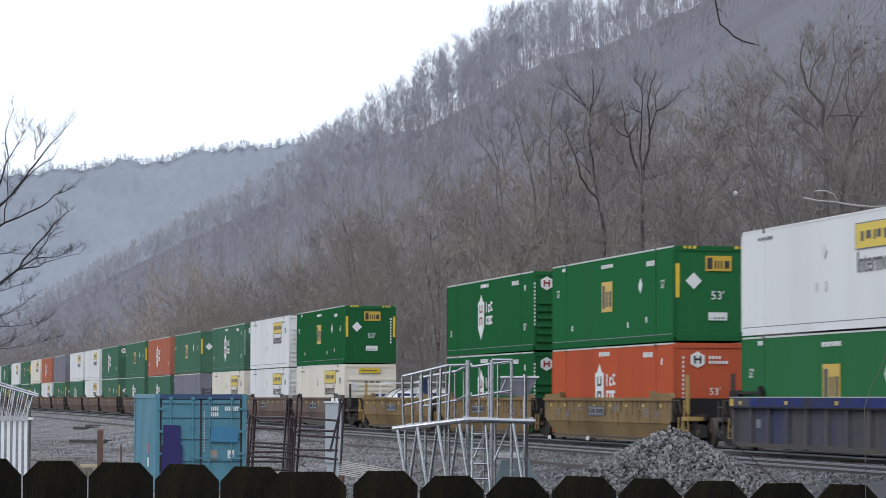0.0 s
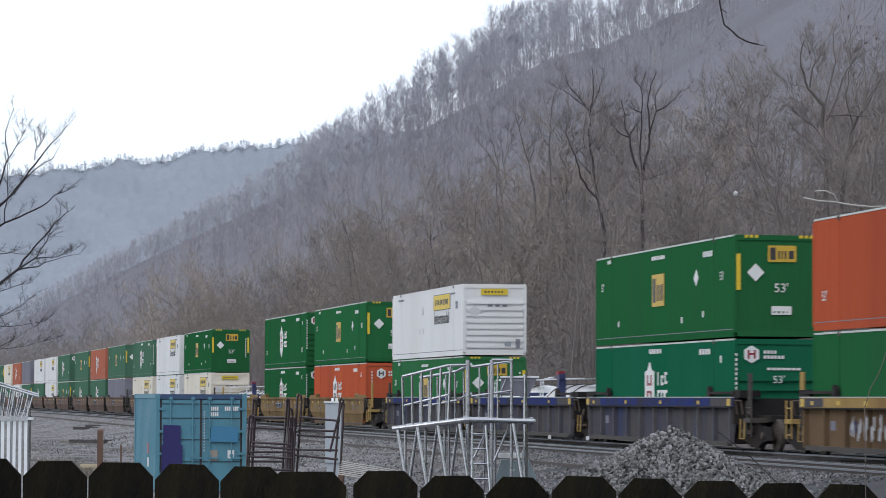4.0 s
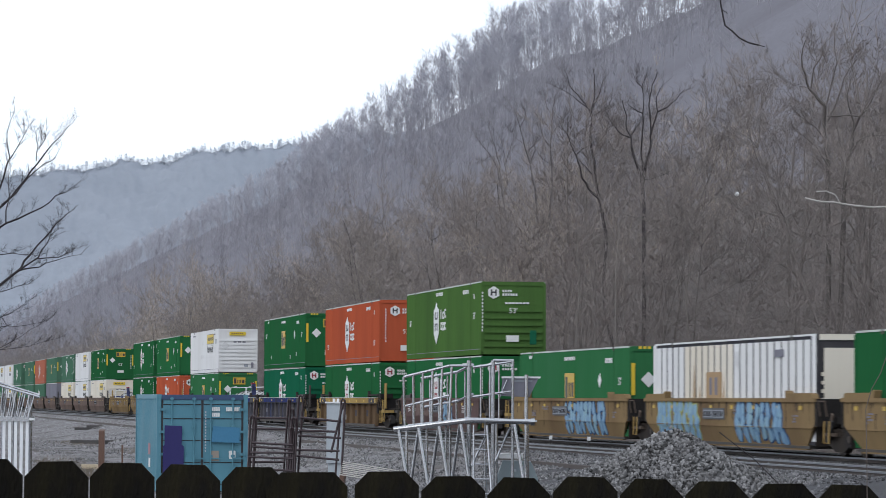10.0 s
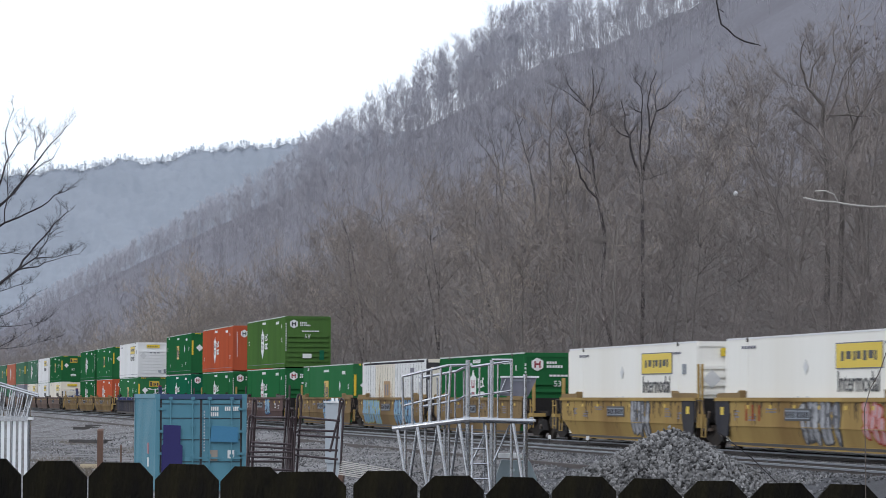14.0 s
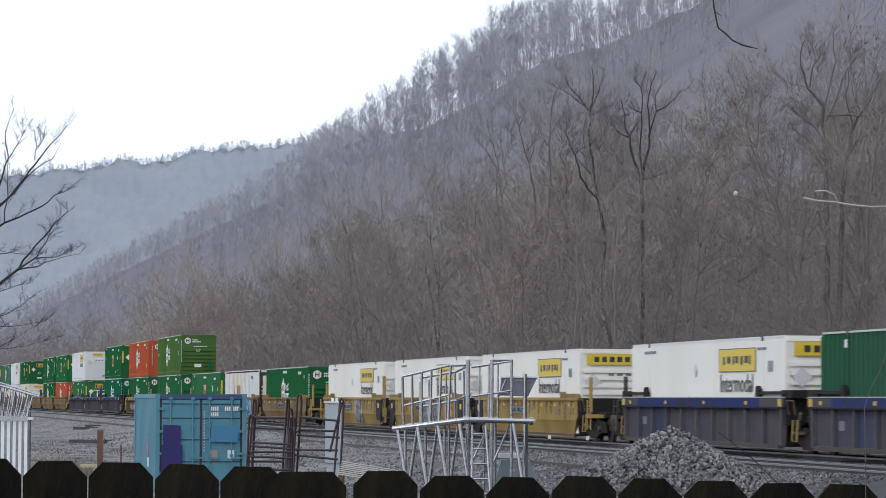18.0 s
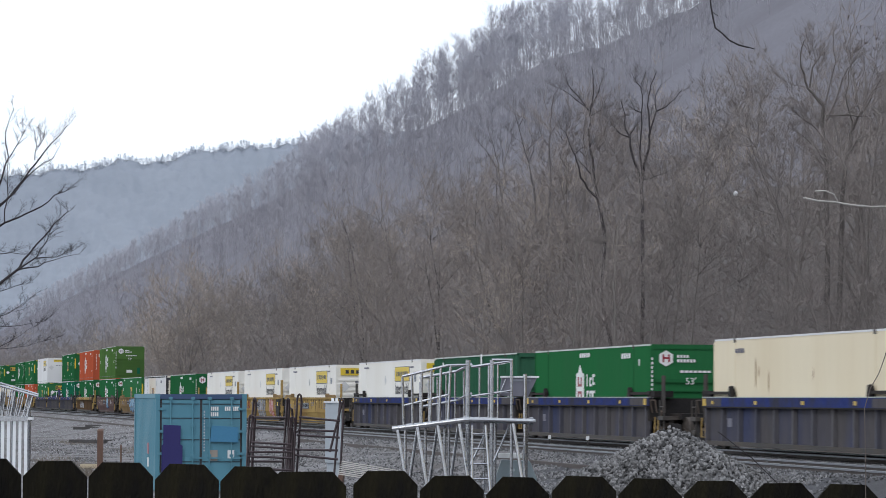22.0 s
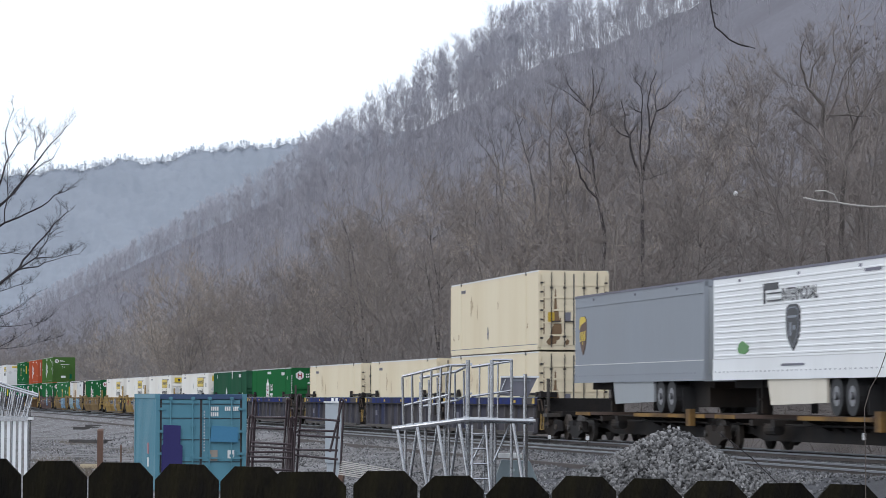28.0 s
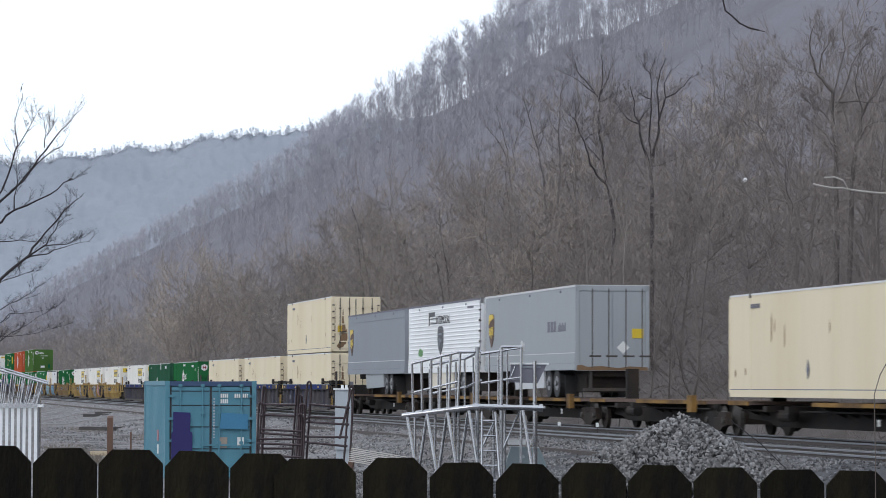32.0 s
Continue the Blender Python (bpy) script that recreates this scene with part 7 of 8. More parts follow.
        bar("rung", (0.2, -0.27 - 0.03 * i, z), (0.47 + 0.02 * i, -0.27 - 0.03 * i, z), 0.018)
    # hopper on its post
    h = part("hopper", Shape().prism([(0.78, 2.93), (1.48, 2.93), (1.3, 2.56), (0.74, 2.58)], 0.1, 0.6), M["slate"], c, "dark grey sheet-metal hopper")
    part("hopper_lip", Shape().box(0.76, 1.52, 0.06, 0.64, 2.93, 2.965), M["rubberwhite"], h)
    part("hopper_label", Shape().box(0.98, 1.36, 0.085, 0.1, 2.86, 2.9), M["grey"], h)
    bar("hopper_post", (1.24, 0.0, 0.0), (1.24, 0.0, 3.0), 0.038, 8)
    bar("hopper_strut", (0.72, 0.05, 2.55), (0.86, 0.05, 2.9), 0.014)
    return c


work_platform()


def slatted_stand():
    """The other galvanised stand, seen at the yard's near side."""
    c = thing("slatted_stand", "galvanised stand with bright metal slats and leaning pickets", "stand")
    c.matrix_world = stood(-60.46, 3.136)
    for i in range(9):
        x = -0.55 + 0.112 * i
        part("slat", Shape().box(x, x + 0.058, 0, 0.02, 0.1, 2.06), M["slatmetal"], c, "bright metal slat")
    for i in range(13):
        x = -0.56 + 0.078 * i
        part("picket", Shape().tube((x, 0.05, 2.1), (x + 0.03 + 0.008 * i, 0.05, 2.84 - 0.024 * i), 0.014, n=6), M["galv"], c)
        if i % 2:
            part("picket", Shape().tube((x - 0.03, 0.5, 2.1), (x + 0.02 + 0.008 * i, 0.5, 2.86 - 0.024 * i), 0.016, n=6), M["galv"], c)
    part("stand_rail", Shape().box(-0.6, 0.42, -0.05, 0.6, 2.05, 2.14), M["galv"], c)
    part("rail_end", Shape().box(0.42, 0.52, -0.06, 0.06, 2.07, 2.12), M["rubberwhite"], c)
    part("hand_rail", Shape().tube((-0.6, 0.05, 2.86), (0.6, 0.05, 2.52), 0.022, n=8), M["galv"], c)
    part("hand_rail", Shape().tube((-0.6, 0.5, 2.9), (0.55, 0.5, 2.56), 0.02, n=8), M["galv"], c)
    for x in (-0.1, 0.12, 0.42):
        part("stand_leg", Shape().tube((x, 0.1, 0), (x, 0.1, 2.6), 0.04, n=8), M["galv"], c)
    return c


M["slatmetal"] = mat("bright_sheet_metal", (0.8, 0.82, 0.85), 0.3, 0.4, spread=0.05, size=5)
slatted_stand()


def corral_panel(back, posts, rails):
    """A tubular steel livestock panel: doubled end posts bent over at the top, and rails between, as points across and up."""
    c = thing("corral_panel", "rusty tubular steel livestock panel with bent-over end posts", "gate", "livestock panels")
    c.matrix_world = pose(-72.19, 9.42, -0.01, 0, 0, RIGHT) @ pose(0, back, 0)
    for bends in posts:
        part("end_post", loop([(x, 0.02 * (k % 2), z) for k, (x, z) in enumerate(bends)], 0.027), M["rust"], c)
    for (xa, za), (xb, zb) in rails:
        part("panel_rail", Shape().tube((xa, 0, za), (xb, 0, zb), 0.028, n=10), M["rust"], c)
    return c


corral_panel(0.0, [[(-0.12, -1.12), (-0.04, 1.03), (-0.02, 1.10), (0.01, 1.12), (0.05, 1.10), (0.07, 0.95), (0.00, -1.12)], [(0.89, -1.12), (0.93, 0.99), (0.94, 1.06), (0.99, 1.08), (1.03, 1.06), (1.04, 0.86), (0.98, -1.12)], [(0.79, -1.12), (0.90, 0.77), (0.91, 0.83), (0.94, 0.86), (0.97, 0.83), (0.98, 0.66), (0.93, -1.12)]],
             [((0.01, 0.49), (0.97, 0.44)), ((0.01, 0.40), (0.94, 0.34)), ((-0.04, 0.26), (0.97, 0.26)), ((-0.07, 0.16), (0.97, 0.12)), ((-0.09, -0.13), (0.97, -0.16)), ((-0.09, -0.53), (0.97, -0.56)), ((-0.01, 0.81), (0.05, 0.81))])
corral_panel(0.5, [[(0.67, -1.12), (0.82, 1.43), (0.83, 1.49), (0.85, 1.52), (0.87, 1.49), (0.87, 1.38), (0.79, -1.12)], [(-0.15, -1.12), (0.03, 1.43), (0.04, 1.49), (0.06, 1.52), (0.08, 1.49), (0.09, 1.38), (-0.03, -1.12)]],
             [((-0.04, 1.07), (0.81, 1.06)), ((-0.04, 0.03), (0.75, 0.03)), ((-0.04, -0.40), (0.75, -0.40)), ((-0.03, 0.82), (0.78, 0.8))])
corral_panel(0.25, [[(0.93, -1.12), (1.08, 1.52), (1.10, 1.59), (1.13, 1.61), (1.16, 1.59), (1.18, 1.43), (1.02, -1.12)], [(1.89, -1.12), (2.08, 1.43), (2.09, 1.49), (2.12, 1.52), (2.16, 1.49), (2.17, 1.38), (2.06, -1.12)]],
             [((1.12, 1.08), (2.09, 0.99)), ((1.10, 0.78), (1.97, 0.75)), ((1.07, 0.66), (2.08, 0.60)), ((1.03, 0.32), (2.05, 0.30)), ((1.01, 0.19), (2.04, 0.09)), ((0.97, -0.26), (2.02, -0.33)), ((2.13, 1.43), (1.85, 0.26))])
corral_panel(0.8, [[(0.71, -1.12), (0.86, 1.19), (0.87, 1.26), (0.90, 1.28), (0.93, 1.26), (0.94, 1.11), (0.86, -1.12)]],
             [((0.82, 0.66), (1.08, 0.74)), ((0.79, 0.26), (1.02, 0.19))])

# electrical cabinet, battery box and other small things
cab = thing("electrical_cabinet", "pale grey steel electrical cabinet on a post", "cabinet")
cab.matrix_world = stood(-76.9, 12.12)
part("body", Shape().box(-0.2, 0.2, 0, 0.3, 0.9, 2.4), M["cabinet"], cab)
part("plinth", Shape().box(-0.16, 0.16, 0.05, 0.25, 0, 0.9), M["cabinet"], cab)
part("lid", Shape().box(-0.24, 0.22, -0.04, 0.34, 2.4, 2.44), M["rubberwhite"], cab)
part("door", Shape().box(-0.16, 0.17, -0.012, 0.0, 1.0, 2.32), M["cabinet"], cab)
part("insulator", Shape().tube((-0.02, 0.15, 2.44), (-0.02, 0.15, 2.52), 0.035, n=10), M["rubberwhite"], cab)
part("insulator", Shape().tube((0.08, 0.15, 2.44), (0.08, 0.15, 2.52), 0.035, n=10), M["rubberwhite"], cab)

bx = thing("equipment_box", "blue-grey equipment box with a white lid plate", "box")
bx.matrix_world = stood(-60.3, 13.2)
part("body", Shape().prism([(-0.42, 0.0), (0.44, 0.0), (0.4, 0.95), (0.26, 1.28), (-0.3, 1.3), (-0.4, 1.0)], 0, 0.5), M["boxgrey"], bx)
part("lid_plate", Shape().box(-0.36, 0.1, -0.05, 0.4, 1.34, 1.43), M["rubberwhite"], bx)
part("latch", Shape().tube((-0.06, -0.03, 1.1), (-0.06, 0.0, 1.1), 0.03, n=10), M["cabinet"], bx)

lum = thing("lumber_stack", "pale sawn boards stacked on the ground", "boards")
lum.matrix_world = stood(-65.2, 10.98, -0.3) @ pose(0, 0, 0, 0, 9, 0)
for i in range(8):
    part("board", Shape().box(-0.62, 0.62, 0.2 * i, 0.2 * i + 0.05, 0.035 * i + 0.1, 0.035 * i + 0.115), M["plank"], lum)
for x in (-0.6, 0.5):
    part("bearer", Shape().box(x, x + 0.1, 0, 1.5, -0.7, 0.09), M["post"], lum)

pst = thing("wooden_post", "weathered brown wooden post leaning over rough ground", "post")
pst.matrix_world = stood(-100.4, 8.22, -1.05)
part("shaft", Shape().prism_x([(-0.1, 0), (0.1, 0), (0.085, 1.55), (-0.09, 1.5)], -0.09, 0.09), M["post"], pst)
part("foot_board", Shape().box(-0.1, 0.1, -0.5, 0.5, 0.0, 0.14), M["post"], pst)
stake = solid("stake", Shape().tube((0, 0, 0), (0, 0, 1.0), 0.03, n=6), M["post"], "thin dark wooden stake in the gravel", "stake")
stake.matrix_world = stood(-100.3, 8.88, -1.0)


M["plank2"] = mat("tan_offcut", (0.5, 0.42, 0.3), 0.8, spread=0.15, size=4, spec=0.1)


def old_tie(x, y, z, turn, ln=2.4):
    t = solid("old_tie", kept(("oldtie", ln), lambda: Shape().prism_x([(-0.11, 0), (0.11, 0.01), (0.1, 0.17), (-0.1, 0.18)], -ln / 2, ln / 2).mesh("old_tie", M["tie"])), None, "discarded dark wooden railway tie on the gravel", "railway tie", "discarded ties")
    t.matrix_world = pose(x, y, z, 0, 0, turn)
    return t


old_tie(-170, 13.4, -0.95, 70)
old_tie(-166, 13.3, -0.92, 40, 1.6)
old_tie(-207, 16.0, -0.6, 80, 1.7)
old_tie(-212, 16.9, -0.5, 60, 1.2)
pale = solid("board", Shape().box(-0.3, 0.3, -0.12, 0.12, 0.0, 0.16), M["plank2"], "pale tan offcut board lying on the ground", "board")
pale.matrix_world = stood(-110.5, 8.65, -1.0)
# a discarded rail along the ballast shoulder, and another by the yard road
for y, z, x0, x1 in ((18.75, -0.27, -66, -128), (18.2, -0.31, -180, -300)):
    r = solid("old_rail", Shape().box(x1, x0, -0.05, 0.05, -0.05, 0.1), M["railweb"], "old rusty rail lying along the ballast", "rail", "old rails", at=(0, y, z))


M["weed"] = mat("dry_brown_weeds", (0.15, 0.125, 0.1), 0.9, spread=0.3, size=2, spec=0.1)
M["stonemix"] = island(mat("crushed_stone_rest", (0.19, 0.187, 0.188), 0.85, spread=0.3, size=2, second=(0.095, 0.092, 0.092), amount=0.5, bump=0.3, spec=0.3), 0.75)
M["stonepale"] = island(mat("pale_yard_gravel", (0.27, 0.268, 0.275), 0.9, spread=0.2, size=0.8, second=(0.17, 0.16, 0.155), amount=0.8, patch=0.12, spec=0.1), 0.5)
M["stonedark"] = island(mat("dark_track_stone", (0.135, 0.134, 0.14), 0.85, spread=0.3, size=2, second=(0.08, 0.078, 0.08), amount=0.5, bump=0.3, spec=0.3), 0.7)
M["deadwood"] = mat("bleached_dead_wood", (0.42, 0.4, 0.38), 0.8, spread=0.15, size=6)


# ---- heap of crushed stone ----
def stone_mesh(seed):
    r = random.Random(seed)
    bm = bmesh.new()
    bmesh.ops.create_icosphere(bm, subdivisions=1, radius=0.5)
    sx, sy, sz = r.uniform(0.8, 1.25), r.uniform(0.7, 1.1), r.uniform(0.5, 0.8)
    for v in bm.verts:
        k = r.uniform(0.6, 1.2)
        v.co = Vector((v.co.x * sx * k, v.co.y * sy * k, v.co.z * sz * k))
    me = bpy.data.meshes.new("stone")
    bm.to_mesh(me)
    bm.free()
    me.materials.append(M["stone"])
    return me


def faceted(me):
    for p in me.polygons:
        p.use_smooth = False
    return me


HX, HY, HZ, HR, HH = -60.4, 16.42, -0.42, 2.5, 1.36


def heap(a, q):
    """A point on the heap: angle and share of the radius."""
    rr = HR * q * (1 + 0.1 * math.sin(2 * a + 0.6) + 0.06 * math.sin(5 * a))
    z = HH * (1 - q) ** 0.93 * (1 + 0.05 * math.sin(3 * a)) - 0.06 * max(0, 0.12 - q) * 8
    return rr * math.cos(a), rr * math.sin(a), z


pile = thing("stone_heap", "conical heap of grey crushed stone beside the railway", "stone heap")
pile.location = (HX, HY, HZ)
s = Shape()
rings, seg = 12, 36
for i in range(rings + 1):
    for j in range(seg):
        s.v.append(tuple(Vector(heap(math.tau * j / seg, max(0.001, i / rings))) - Vector((0, 0, 0.08))))
for i in range(rings):
    for j in range(seg):
        s.f.append((i * seg + j, i * seg + (j + 1) % seg, (i + 1) * seg + (j + 1) % seg, (i + 1) * seg + j))
part("heap_core", s, M["stonemix"], pile)
STONES = [stone_mesh(70 + i) for i in range(8)]
sr = random.Random(9)
rest = Shape()
count = 0
for i in range(8000):
    a, q = sr.uniform(0, math.tau), math.sqrt(sr.random()) * 1.06
    x, y, z = heap(a, min(q, 1.0))
    if q > 1:
        x, y = x * q, y * q
    size = sr.uniform(0.062, 0.125) * (1.0 if sr.random() < 0.93 else 1.4)
    m = Matrix.LocRotScale((x, y, max(z, 0.0) + sr.uniform(-0.03, 0.03)), Euler((sr.uniform(0, 6), sr.uniform(0, 6), sr.uniform(0, 6))), (size, size, size))
    src = STONES[i % 8]
    if count < 280 and math.cos(a - 0.3) > 0.55 and q < 0.8:
        st = part("stone", src, None, pile)
        st.matrix_local = m
        count += 1
    else:
        rest.add([m @ v.co for v in src.vertices], [tuple(p.vertices) for p in src.polygons])
loose = part("loose_stone", faceted(raw(rest, "loose_stone", M["stonemix"])), None, pile)
tagged(loose, kind="stuff")


# scattered stones over the visible gravel
rest = Shape()
for i in range(20000):
    x = -58 - 125 * sr.random() ** 1.5 if i < 13000 else -57 - 30 * sr.random()
    y = sr.uniform(9, 24.2) if i < 13000 else sr.uniform(12.5, 20.5)
    if x > -88 and y < 12:
        continue
    size = sr.uniform(0.04, 0.11)
    m = Matrix.LocRotScale((x, y, height(x, y) + size * 0.15), Euler((0, sr.uniform(0, 6), sr.uniform(0, 6))), (size, size, size))
    src = STONES[i % 8]
    rest.add([m @ v.co for v in src.vertices], [tuple(p.vertices) for p in src.polygons])
ob = new("loose_gravel", faceted(raw(rest, "loose_gravel", M["stonedark"])))
tagged(ob, "loose grey stones strewn over the gravel", "gravel", kind="stuff")

# the coarse gravel surface itself: small rough points of stone
gr = np.random.default_rng(12)


def gravel_points(name, material, label, count, x0, x1, y0, y1, big, power=1.5):
    x = x0 + (x1 - x0) * gr.random(count) ** power
    y = gr.uniform(y0, y1, count)
    keep = ~((x > -90) & (x < -82.8) & (y > 8) & (y < 11))
    x, y = x[keep], y[keep]
    n = len(x)
    z = np.array([height(a, b) for a, b in zip(x, y)])
    size = gr.uniform(0.5, 1.0, n) * big
    turn = gr.uniform(0, math.tau, n)
    v = np.zeros((n, 5, 3))
    for k in range(4):
        rr = size * gr.uniform(0.4, 0.75, n)
        v[:, k] = np.stack([x + rr * np.cos(turn + k * 1.571), y + rr * np.sin(turn + k * 1.571), z - 0.012], 1)
    v[:, 4] = np.stack([x + size * gr.uniform(-0.3, 0.3, n), y + size * gr.uniform(-0.3, 0.3, n), z + size * gr.uniform(0.25, 0.7, n)], 1)
    f = (np.array([(0, 1, 4), (1, 2, 4), (2, 3, 4), (3, 0, 4)])[None] + 5 * np.arange(n)[:, None, None]).reshape(-1, 3)
    me = bpy.data.meshes.new(name)
    me.vertices.add(n * 5)
    me.vertices.foreach_set("co", v.astype(np.float32).ravel())
    me.loops.add(f.size)
    me.loops.foreach_set("vertex_index", f.astype(np.int32).ravel())
    me.polygons.add(len(f))
    me.polygons.foreach_set("loop_start", np.arange(0, f.size, 3, dtype=np.int32))
    me.polygons.foreach_set("loop_total", np.full(len(f), 3, dtype=np.int32))
    me.update()
    me.materials.append(material)
    for p in me.polygons:
        p.use_smooth = False
    return tagged(new(name, me), label, "gravel", kind="stuff")


gravel_points("loose_gravel", M["stonemix"], "grey crushed gravel covering the yard", 42000, -60, -135, 9.5, 19.6, 0.085)
gravel_points("loose_gravel", M["stonepale"], "pale trodden gravel of the far yard", 22000, -100, -320, 7.0, 19.4, 0.1, 1.2)
gravel_points("loose_gravel", M["stonedark"], "dark coarse ballast between the tracks", 26000, -62, -200, 19.2, 24.2, 0.09)

# dry weeds and grass on the rough ground
weeds = Shape()
for i in range(3500):
    cx, cy = sr.choice(((-104, 8.2), (-112, 7.6), (-120, 8.4), (-98, 8.0), (-170, 12.6), (-140, 13.8)))
    x, y = cx + sr.gauss(0, 5), cy + sr.gauss(0, 0.6)
    if -90 < x < -80 and y < 12:
        continue
    a = Vector((x, y, height(x, y)))
    b = a + Vector((sr.gauss(0, 0.12), sr.gauss(0, 0.12), sr.uniform(0.06, 0.2)))
    weeds.v += [tuple(a), tuple(a + Vector((0.012, 0.012, 0))), tuple(b)]
    k = len(weeds.v)
    weeds.f.append((k - 3, k - 2, k - 1))
tagged(new("dry_weeds", raw(weeds, "dry_weeds", M["weed"])), "dry brown weeds on the rough ground", "weeds", kind="stuff")

# ---- board fence before the camera ----
fence = thing("board_fence", "dark wet wooden fence of dog-eared boards", "fence")
fence.matrix_world = pose(-6.70, 1.30, 0.0, 0, 0, RIGHT)
FR = random.Random(4)


def fence_board(x, width, top, lift=0.0, ear=0.036):
    w = width / 2
    e1, e2 = ear * FR.uniform(0.85, 1.1), ear * FR.uniform(0.85, 1.1)
    b = part("board", Shape().prism([(-w, -0.75), (w, -0.75), (w, top - e1), (w - e1 * 0.95, top), (-w + e2 * 0.95, top + FR.uniform(-0.002, 0.002)), (-w, top - e2)], 0, 0.017), M["fence"], fence)
    b.location = (x, lift, 0)
    return b


for i in range(-8, 20):
    x = -0.926 + 0.1455 * (i + 0.5) + FR.uniform(-0.0015, 0.0015)
    top = 1.358 - 0.0265 * (x + 0.92) - (0.006 if i in (6, 7) else 0)
    if i == 3:
        fence_board(x, 0.142, top)
    elif i == 4:
        fence_board(-0.301, 0.179, top - 0.006, -0.02, 0.034)
    else:
        fence_board(x, 0.1405 + FR.uniform(-0.002, 0.001), top)
for z in (-0.3, 0.35, 1.0):
    part("fence_rail", Shape().box(-2.2, 2.2, 0.018, 0.056, z, z + 0.09), M["fence"], fence)
for x in (-2.0, -0.1, 1.9):
    part("fence_post", Shape().box(x, x + 0.09, 0.057, 0.147, -0.8, 1.2), M["fence"], fence)

# ---- the bare tree at the yard's edge, twigs near the camera ----
limb_tree("tree", "bare dark tree with long curved limbs at the yard's edge", pose(-71.56, 3.52, 4.79, 0, 0, RIGHT), [
    (0.1, [(-0.91, -5.83), (-0.84, -2.59), (-0.78, -0.91), (-0.65, 0.26), (-0.39, 0.91)]),
    (0.035, [(-0.65, 0.13), (-0.19, 0.45), (0.13, 0.71), (0.58, 0.93), (0.91, 1.10), (1.23, 1.36), (1.45, 1.45), (1.53, 1.55)]),
    (0.04, [(-0.52, 0.52), (-0.26, 0.91), (0.00, 1.17), (0.32, 1.55), (0.62, 1.94), (0.97, 2.33), (1.17, 2.53), (1.40, 2.78), (1.53, 2.98)]),
    (0.025, [(0.00, 1.14), (0.32, 1.42), (0.58, 1.79), (0.93, 2.14), (1.17, 2.23), (1.33, 2.56)]),
    (0.03, [(-0.39, 0.84), (-0.06, 1.55), (0.06, 1.94), (0.19, 2.20), (0.13, 2.53), (0.19, 3.04), (0.22, 3.60)]),
    (0.016, [(0.19, 2.20), (0.45, 2.59), (0.65, 2.98)]),
    (0.02, [(0.10, 0.71), (0.19, 1.30), (0.19, 1.68), (0.19, 2.20)]),
    (0.016, [(0.78, 2.16), (0.85, 2.46), (0.80, 2.85)]),
    (0.016, [(0.85, 2.46), (0.97, 2.66), (1.04, 2.95)]),
    (0.05, [(-0.80, -1.42), (-0.32, -1.04), (0.00, -0.69), (0.45, -0.32), (0.65, 0.00), (0.97, 0.39), (1.23, 0.71), (1.45, 0.93), (1.55, 1.01)]),
    (0.025, [(0.39, -0.38), (0.84, -0.06), (1.01, 0.26), (1.10, 0.45), (1.30, 0.65)]),
    (0.025, [(0.32, -0.43), (0.52, -0.32), (0.84, -0.28), (0.97, -0.19), (1.42, -0.04), (1.81, 0.03)]),
    (0.018, [(0.78, -0.10), (1.30, -0.06), (1.62, 0.06)]),
    (0.018, [(-0.58, 0.00), (-0.13, 0.00), (0.26, 0.03), (0.71, 0.00), (0.97, -0.06)]),
    (0.02, [(-0.78, -1.81), (-0.26, -1.62), (0.00, -1.42), (0.32, -1.27), (0.65, -1.04)]),
    (0.018, [(-0.78, -1.10), (-0.26, -0.97), (0.00, -0.84), (0.39, -0.71), (0.78, -0.65)]),
    (0.018, [(-0.78, -2.27), (-0.26, -1.94), (0.00, -1.66), (0.52, -1.62), (1.04, -1.53)]),
    (0.018, [(-0.84, -2.59), (-0.26, -2.33), (0.00, -2.10), (0.39, -1.88), (0.91, -1.55)]),
    (0.016, [(-0.84, -2.46), (-0.26, -2.20), (0.00, -2.18), (0.65, -2.10), (1.17, -1.94)])], 8, 0.3, 17, fine=0.3, stout=0.85)

MARKERS = ((-101.3, 23.3, 0.25), (-95.9, 23.3, 0.28))
bough = thing("hanging_twig", "dark bare twig hanging down near the camera", "twig")
part("stem", loop([(-0.15, 0, 0.34), (-0.135, 0, 0.1), (-0.122, 0, 0.03), (-0.113, 0, -0.009), (-0.08, 0, -0.035), (-0.045, 0, -0.069), (0.0, 0, -0.092), (0.03, 0, -0.1), (0.05, 0, -0.104)], 0.0042, 7), M["darkbark"], bough)
part("side_twig", loop([(0.05, 0, -0.104), (0.08, 0, -0.112)], 0.002, 5), M["darkbark"], bough)
part("side_twig", loop([(-0.13, 0, 0.07), (-0.1, 0, 0.05)], 0.002, 5), M["darkbark"], bough)
TWIG = Vector((-14.46, 4.29, 3.335))


def twig_rows():
    out = []
    for t, dx, dz in ((0, 0, 0), (1.5, 0.004, 0), (3, 0.012, -0.002), (6, 0.03, -0.002), (7.5, 0.02, 0), (9, 0.014, -0.002), (11, 0.022, -0.004), (13, 0.01, 0), (16, 0.0, -0.004), (19, -0.014, -0.02), (21, -0.02, -0.02),
                      (23, -0.026, -0.014), (25.5, -0.02, -0.012), (28, -0.024, -0.014), (30, -0.02, -0.01), (32, -0.02, 0.0)):
        p = TWIG + Vector((0.19, 0.98, 0)) * dx + Vector((0, 0, dz))
        out.append((t, pose(p.x, p.y, p.z, 0, 0, RIGHT)))
    return out


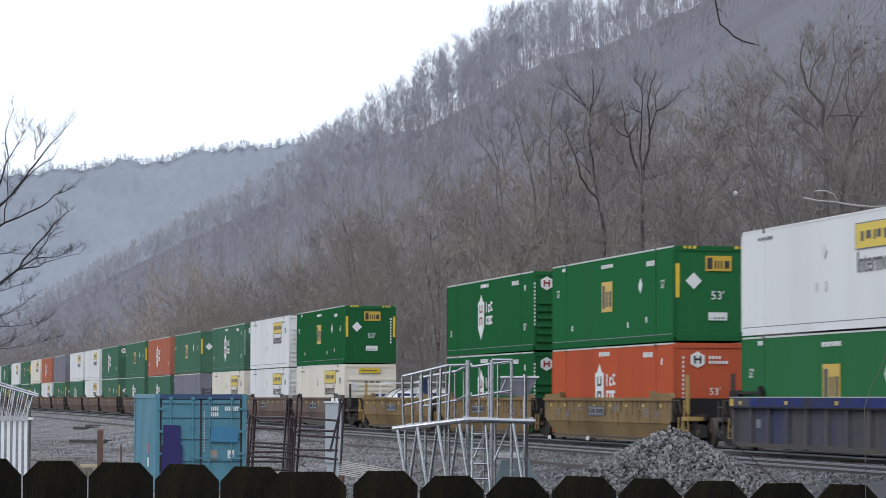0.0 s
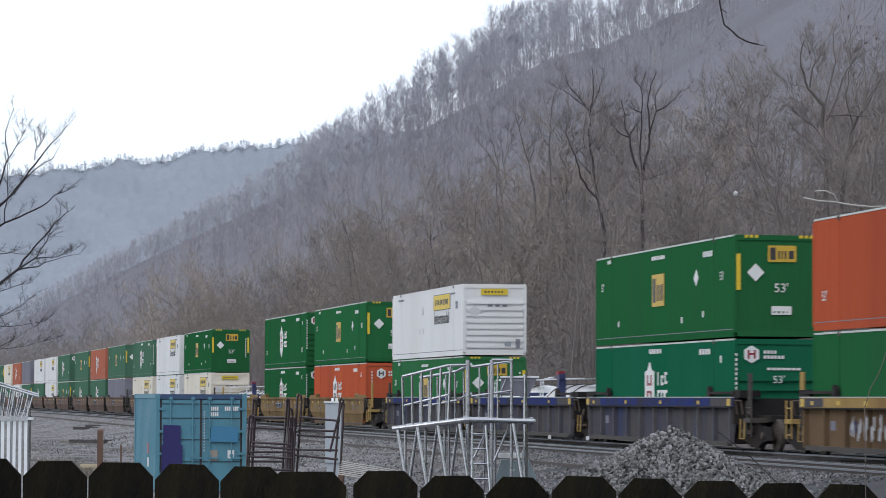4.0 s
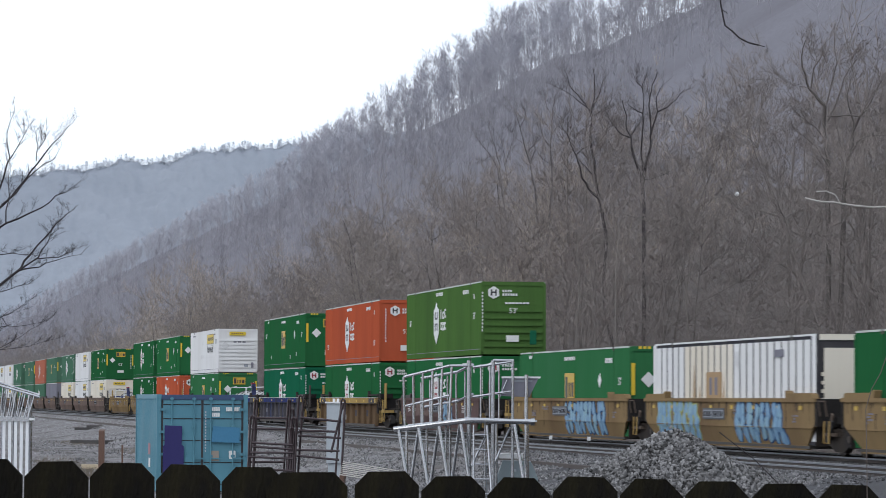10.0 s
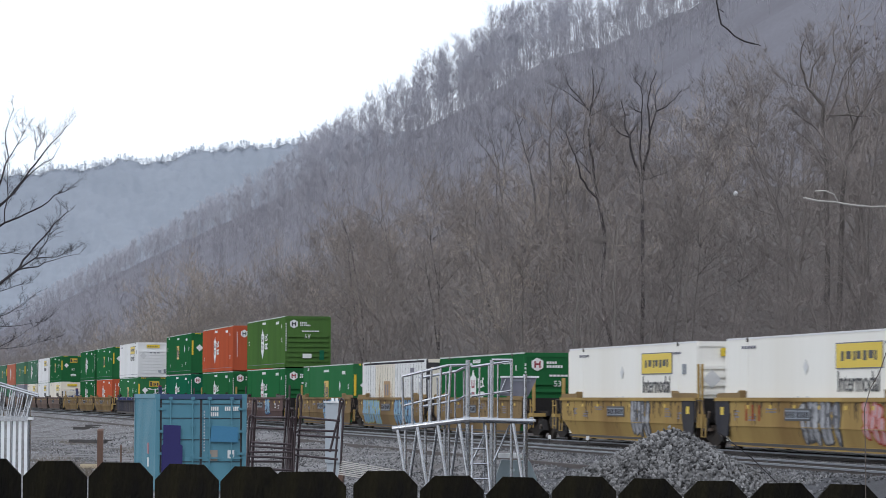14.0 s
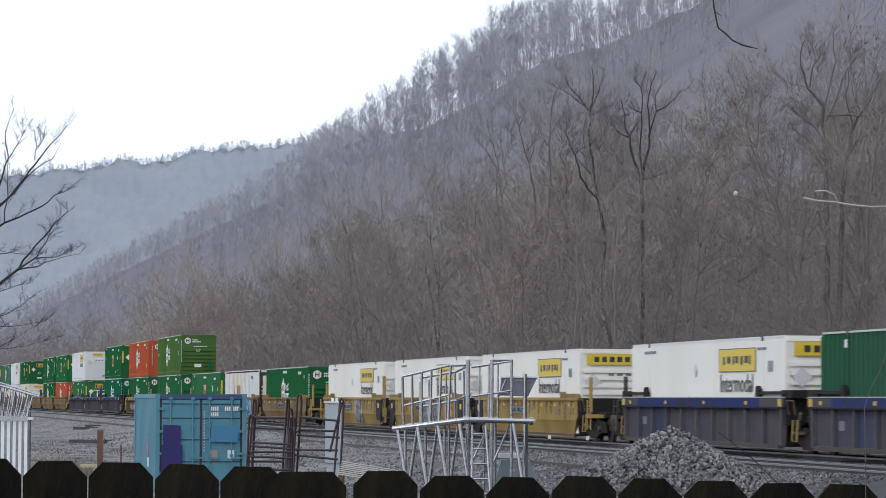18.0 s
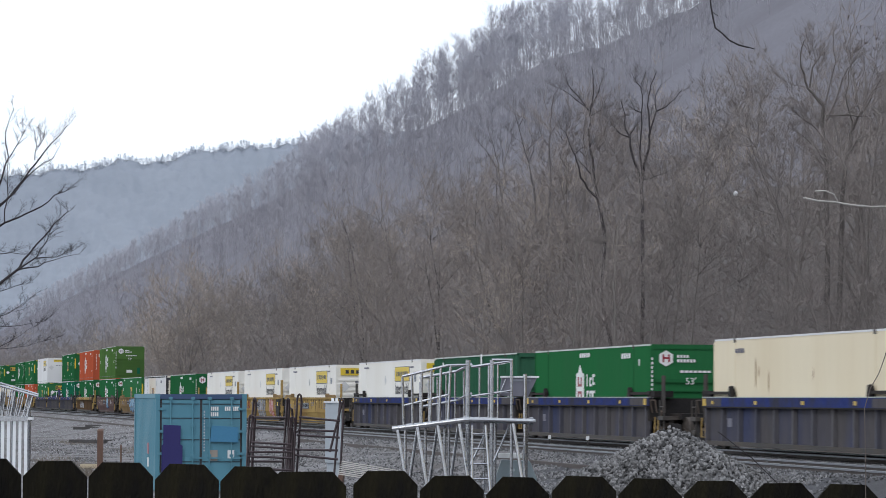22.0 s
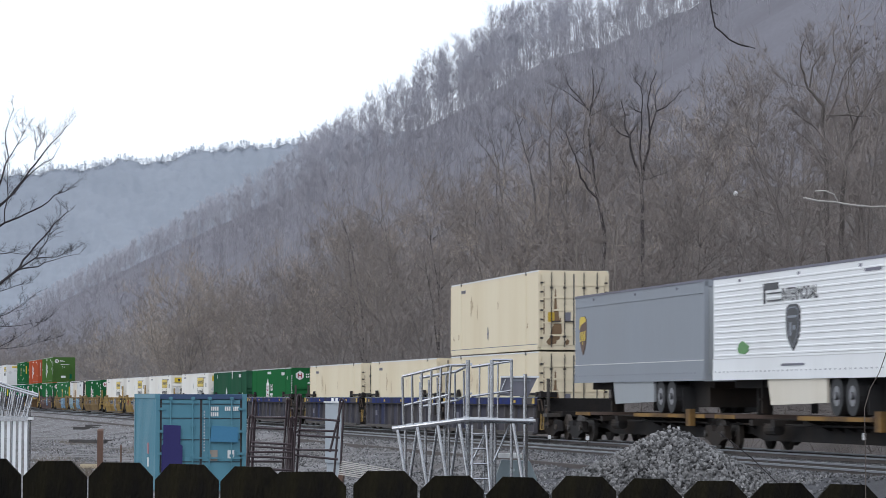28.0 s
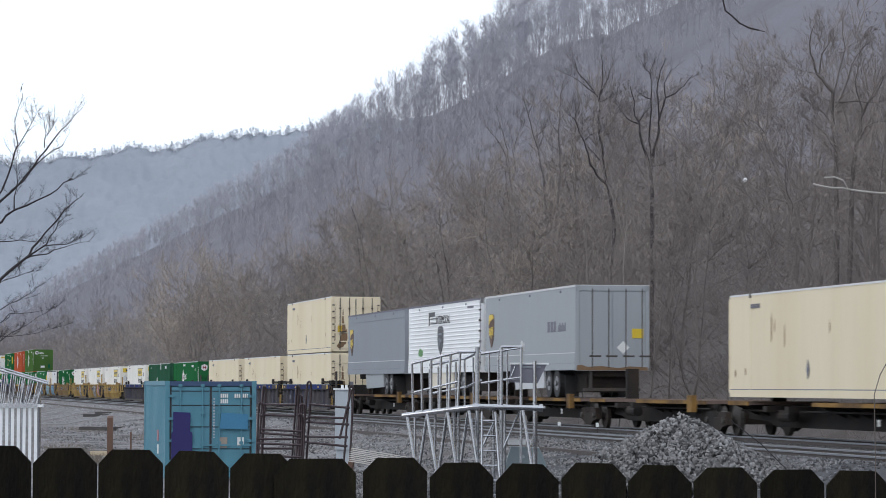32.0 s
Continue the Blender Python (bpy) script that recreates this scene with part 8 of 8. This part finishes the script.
M["stalkbrown"] = mat("dry_stalk", (0.13, 0.11, 0.1), 0.9, spread=0.2, size=5, spec=0.1)
stalk = thing("weed_stalk", "tall thin brown weed stalk bent over at the top", "stalk")
stalk.matrix_world = pose(-5.893, 2.0, 0, 0, 0, RIGHT)
part("stem", loop([(0.004, 0, -0.7), (0.0, 0, 1.28), (0.0, 0, 1.36), (-0.002, 0, 1.48), (0.01, 0, 1.52), (0.027, 0, 1.55), (0.038, 0, 1.58), (0.055, 0, 1.64)], 0.0009, 6), M["stalkbrown"], stalk)
stalk2 = thing("weed_stalk", "thin dark weed stalk leaning beyond the fence", "stalk")
stalk2.matrix_world = pose(-9.5, 2.9, 0, 0, 0, RIGHT)
part("stem", loop([(0.3, 0, 1.0), (0.03, 0, 1.23), (-0.05, 0, 1.31), (-0.16, 0, 1.395)], 0.0017, 6), M["darkbark"], stalk2)

# two small white marker plates between the tracks
for x, y, z in MARKERS:
    mk = thing("track_marker", "small white marker plate on a short stake", "marker", "track markers")
    mk.matrix_world = pose(x, y, height(x, y), 0, 0, RIGHT)
    part("plate", Shape().box(-0.05, 0.05, -0.015, 0.015, z - height(x, y) - 0.06, z - height(x, y) + 0.07), M["rubberwhite"], mk)
    part("stake", Shape().box(-0.015, 0.015, 0.016, 0.03, -0.1, z - height(x, y) + 0.05), M["steel"], mk)

# pale dead limb and a scrap of white sheeting caught in the trees
dead = thing("dead_limb", "pale barkless dead limb caught in the trees", "branch")
dead.matrix_world = pose(-102.0, 33.6, 8.5, 0, 0, RIGHT)
part("limb", loop([(-1.15, 0, 0.0), (-0.95, 0, -0.05), (-0.6, 0, -0.12), (-0.1, 0.1, -0.14), (0.5, 0.1, -0.24), (1.2, 0.2, -0.3), (2.6, 0.3, -0.25)], 0.034, 8), M["deadwood"], dead)
part("side_branch", loop([(-0.75, 0, 0.22), (-0.4, 0, 0.24), (-0.1, 0, 0.12), (0.05, 0.1, -0.12)], 0.026, 8), M["deadwood"], dead)
scrap = thing("plastic_scrap", "scrap of white plastic sheeting caught on a twig", "litter")
scrap.matrix_world = pose(-121.5, 35.7, 9.93, 10, 20, RIGHT)
bm = bmesh.new()
bmesh.ops.create_icosphere(bm, subdivisions=2, radius=0.12)
for v in bm.verts:
    v.co *= 0.6 + 0.7 * abs(noise.noise(v.co * 14))
me = bpy.data.meshes.new("sheet")
bm.to_mesh(me)
bm.free()
me.materials.append(M["rubberwhite"])
part("sheet", me, None, scrap)

motions()
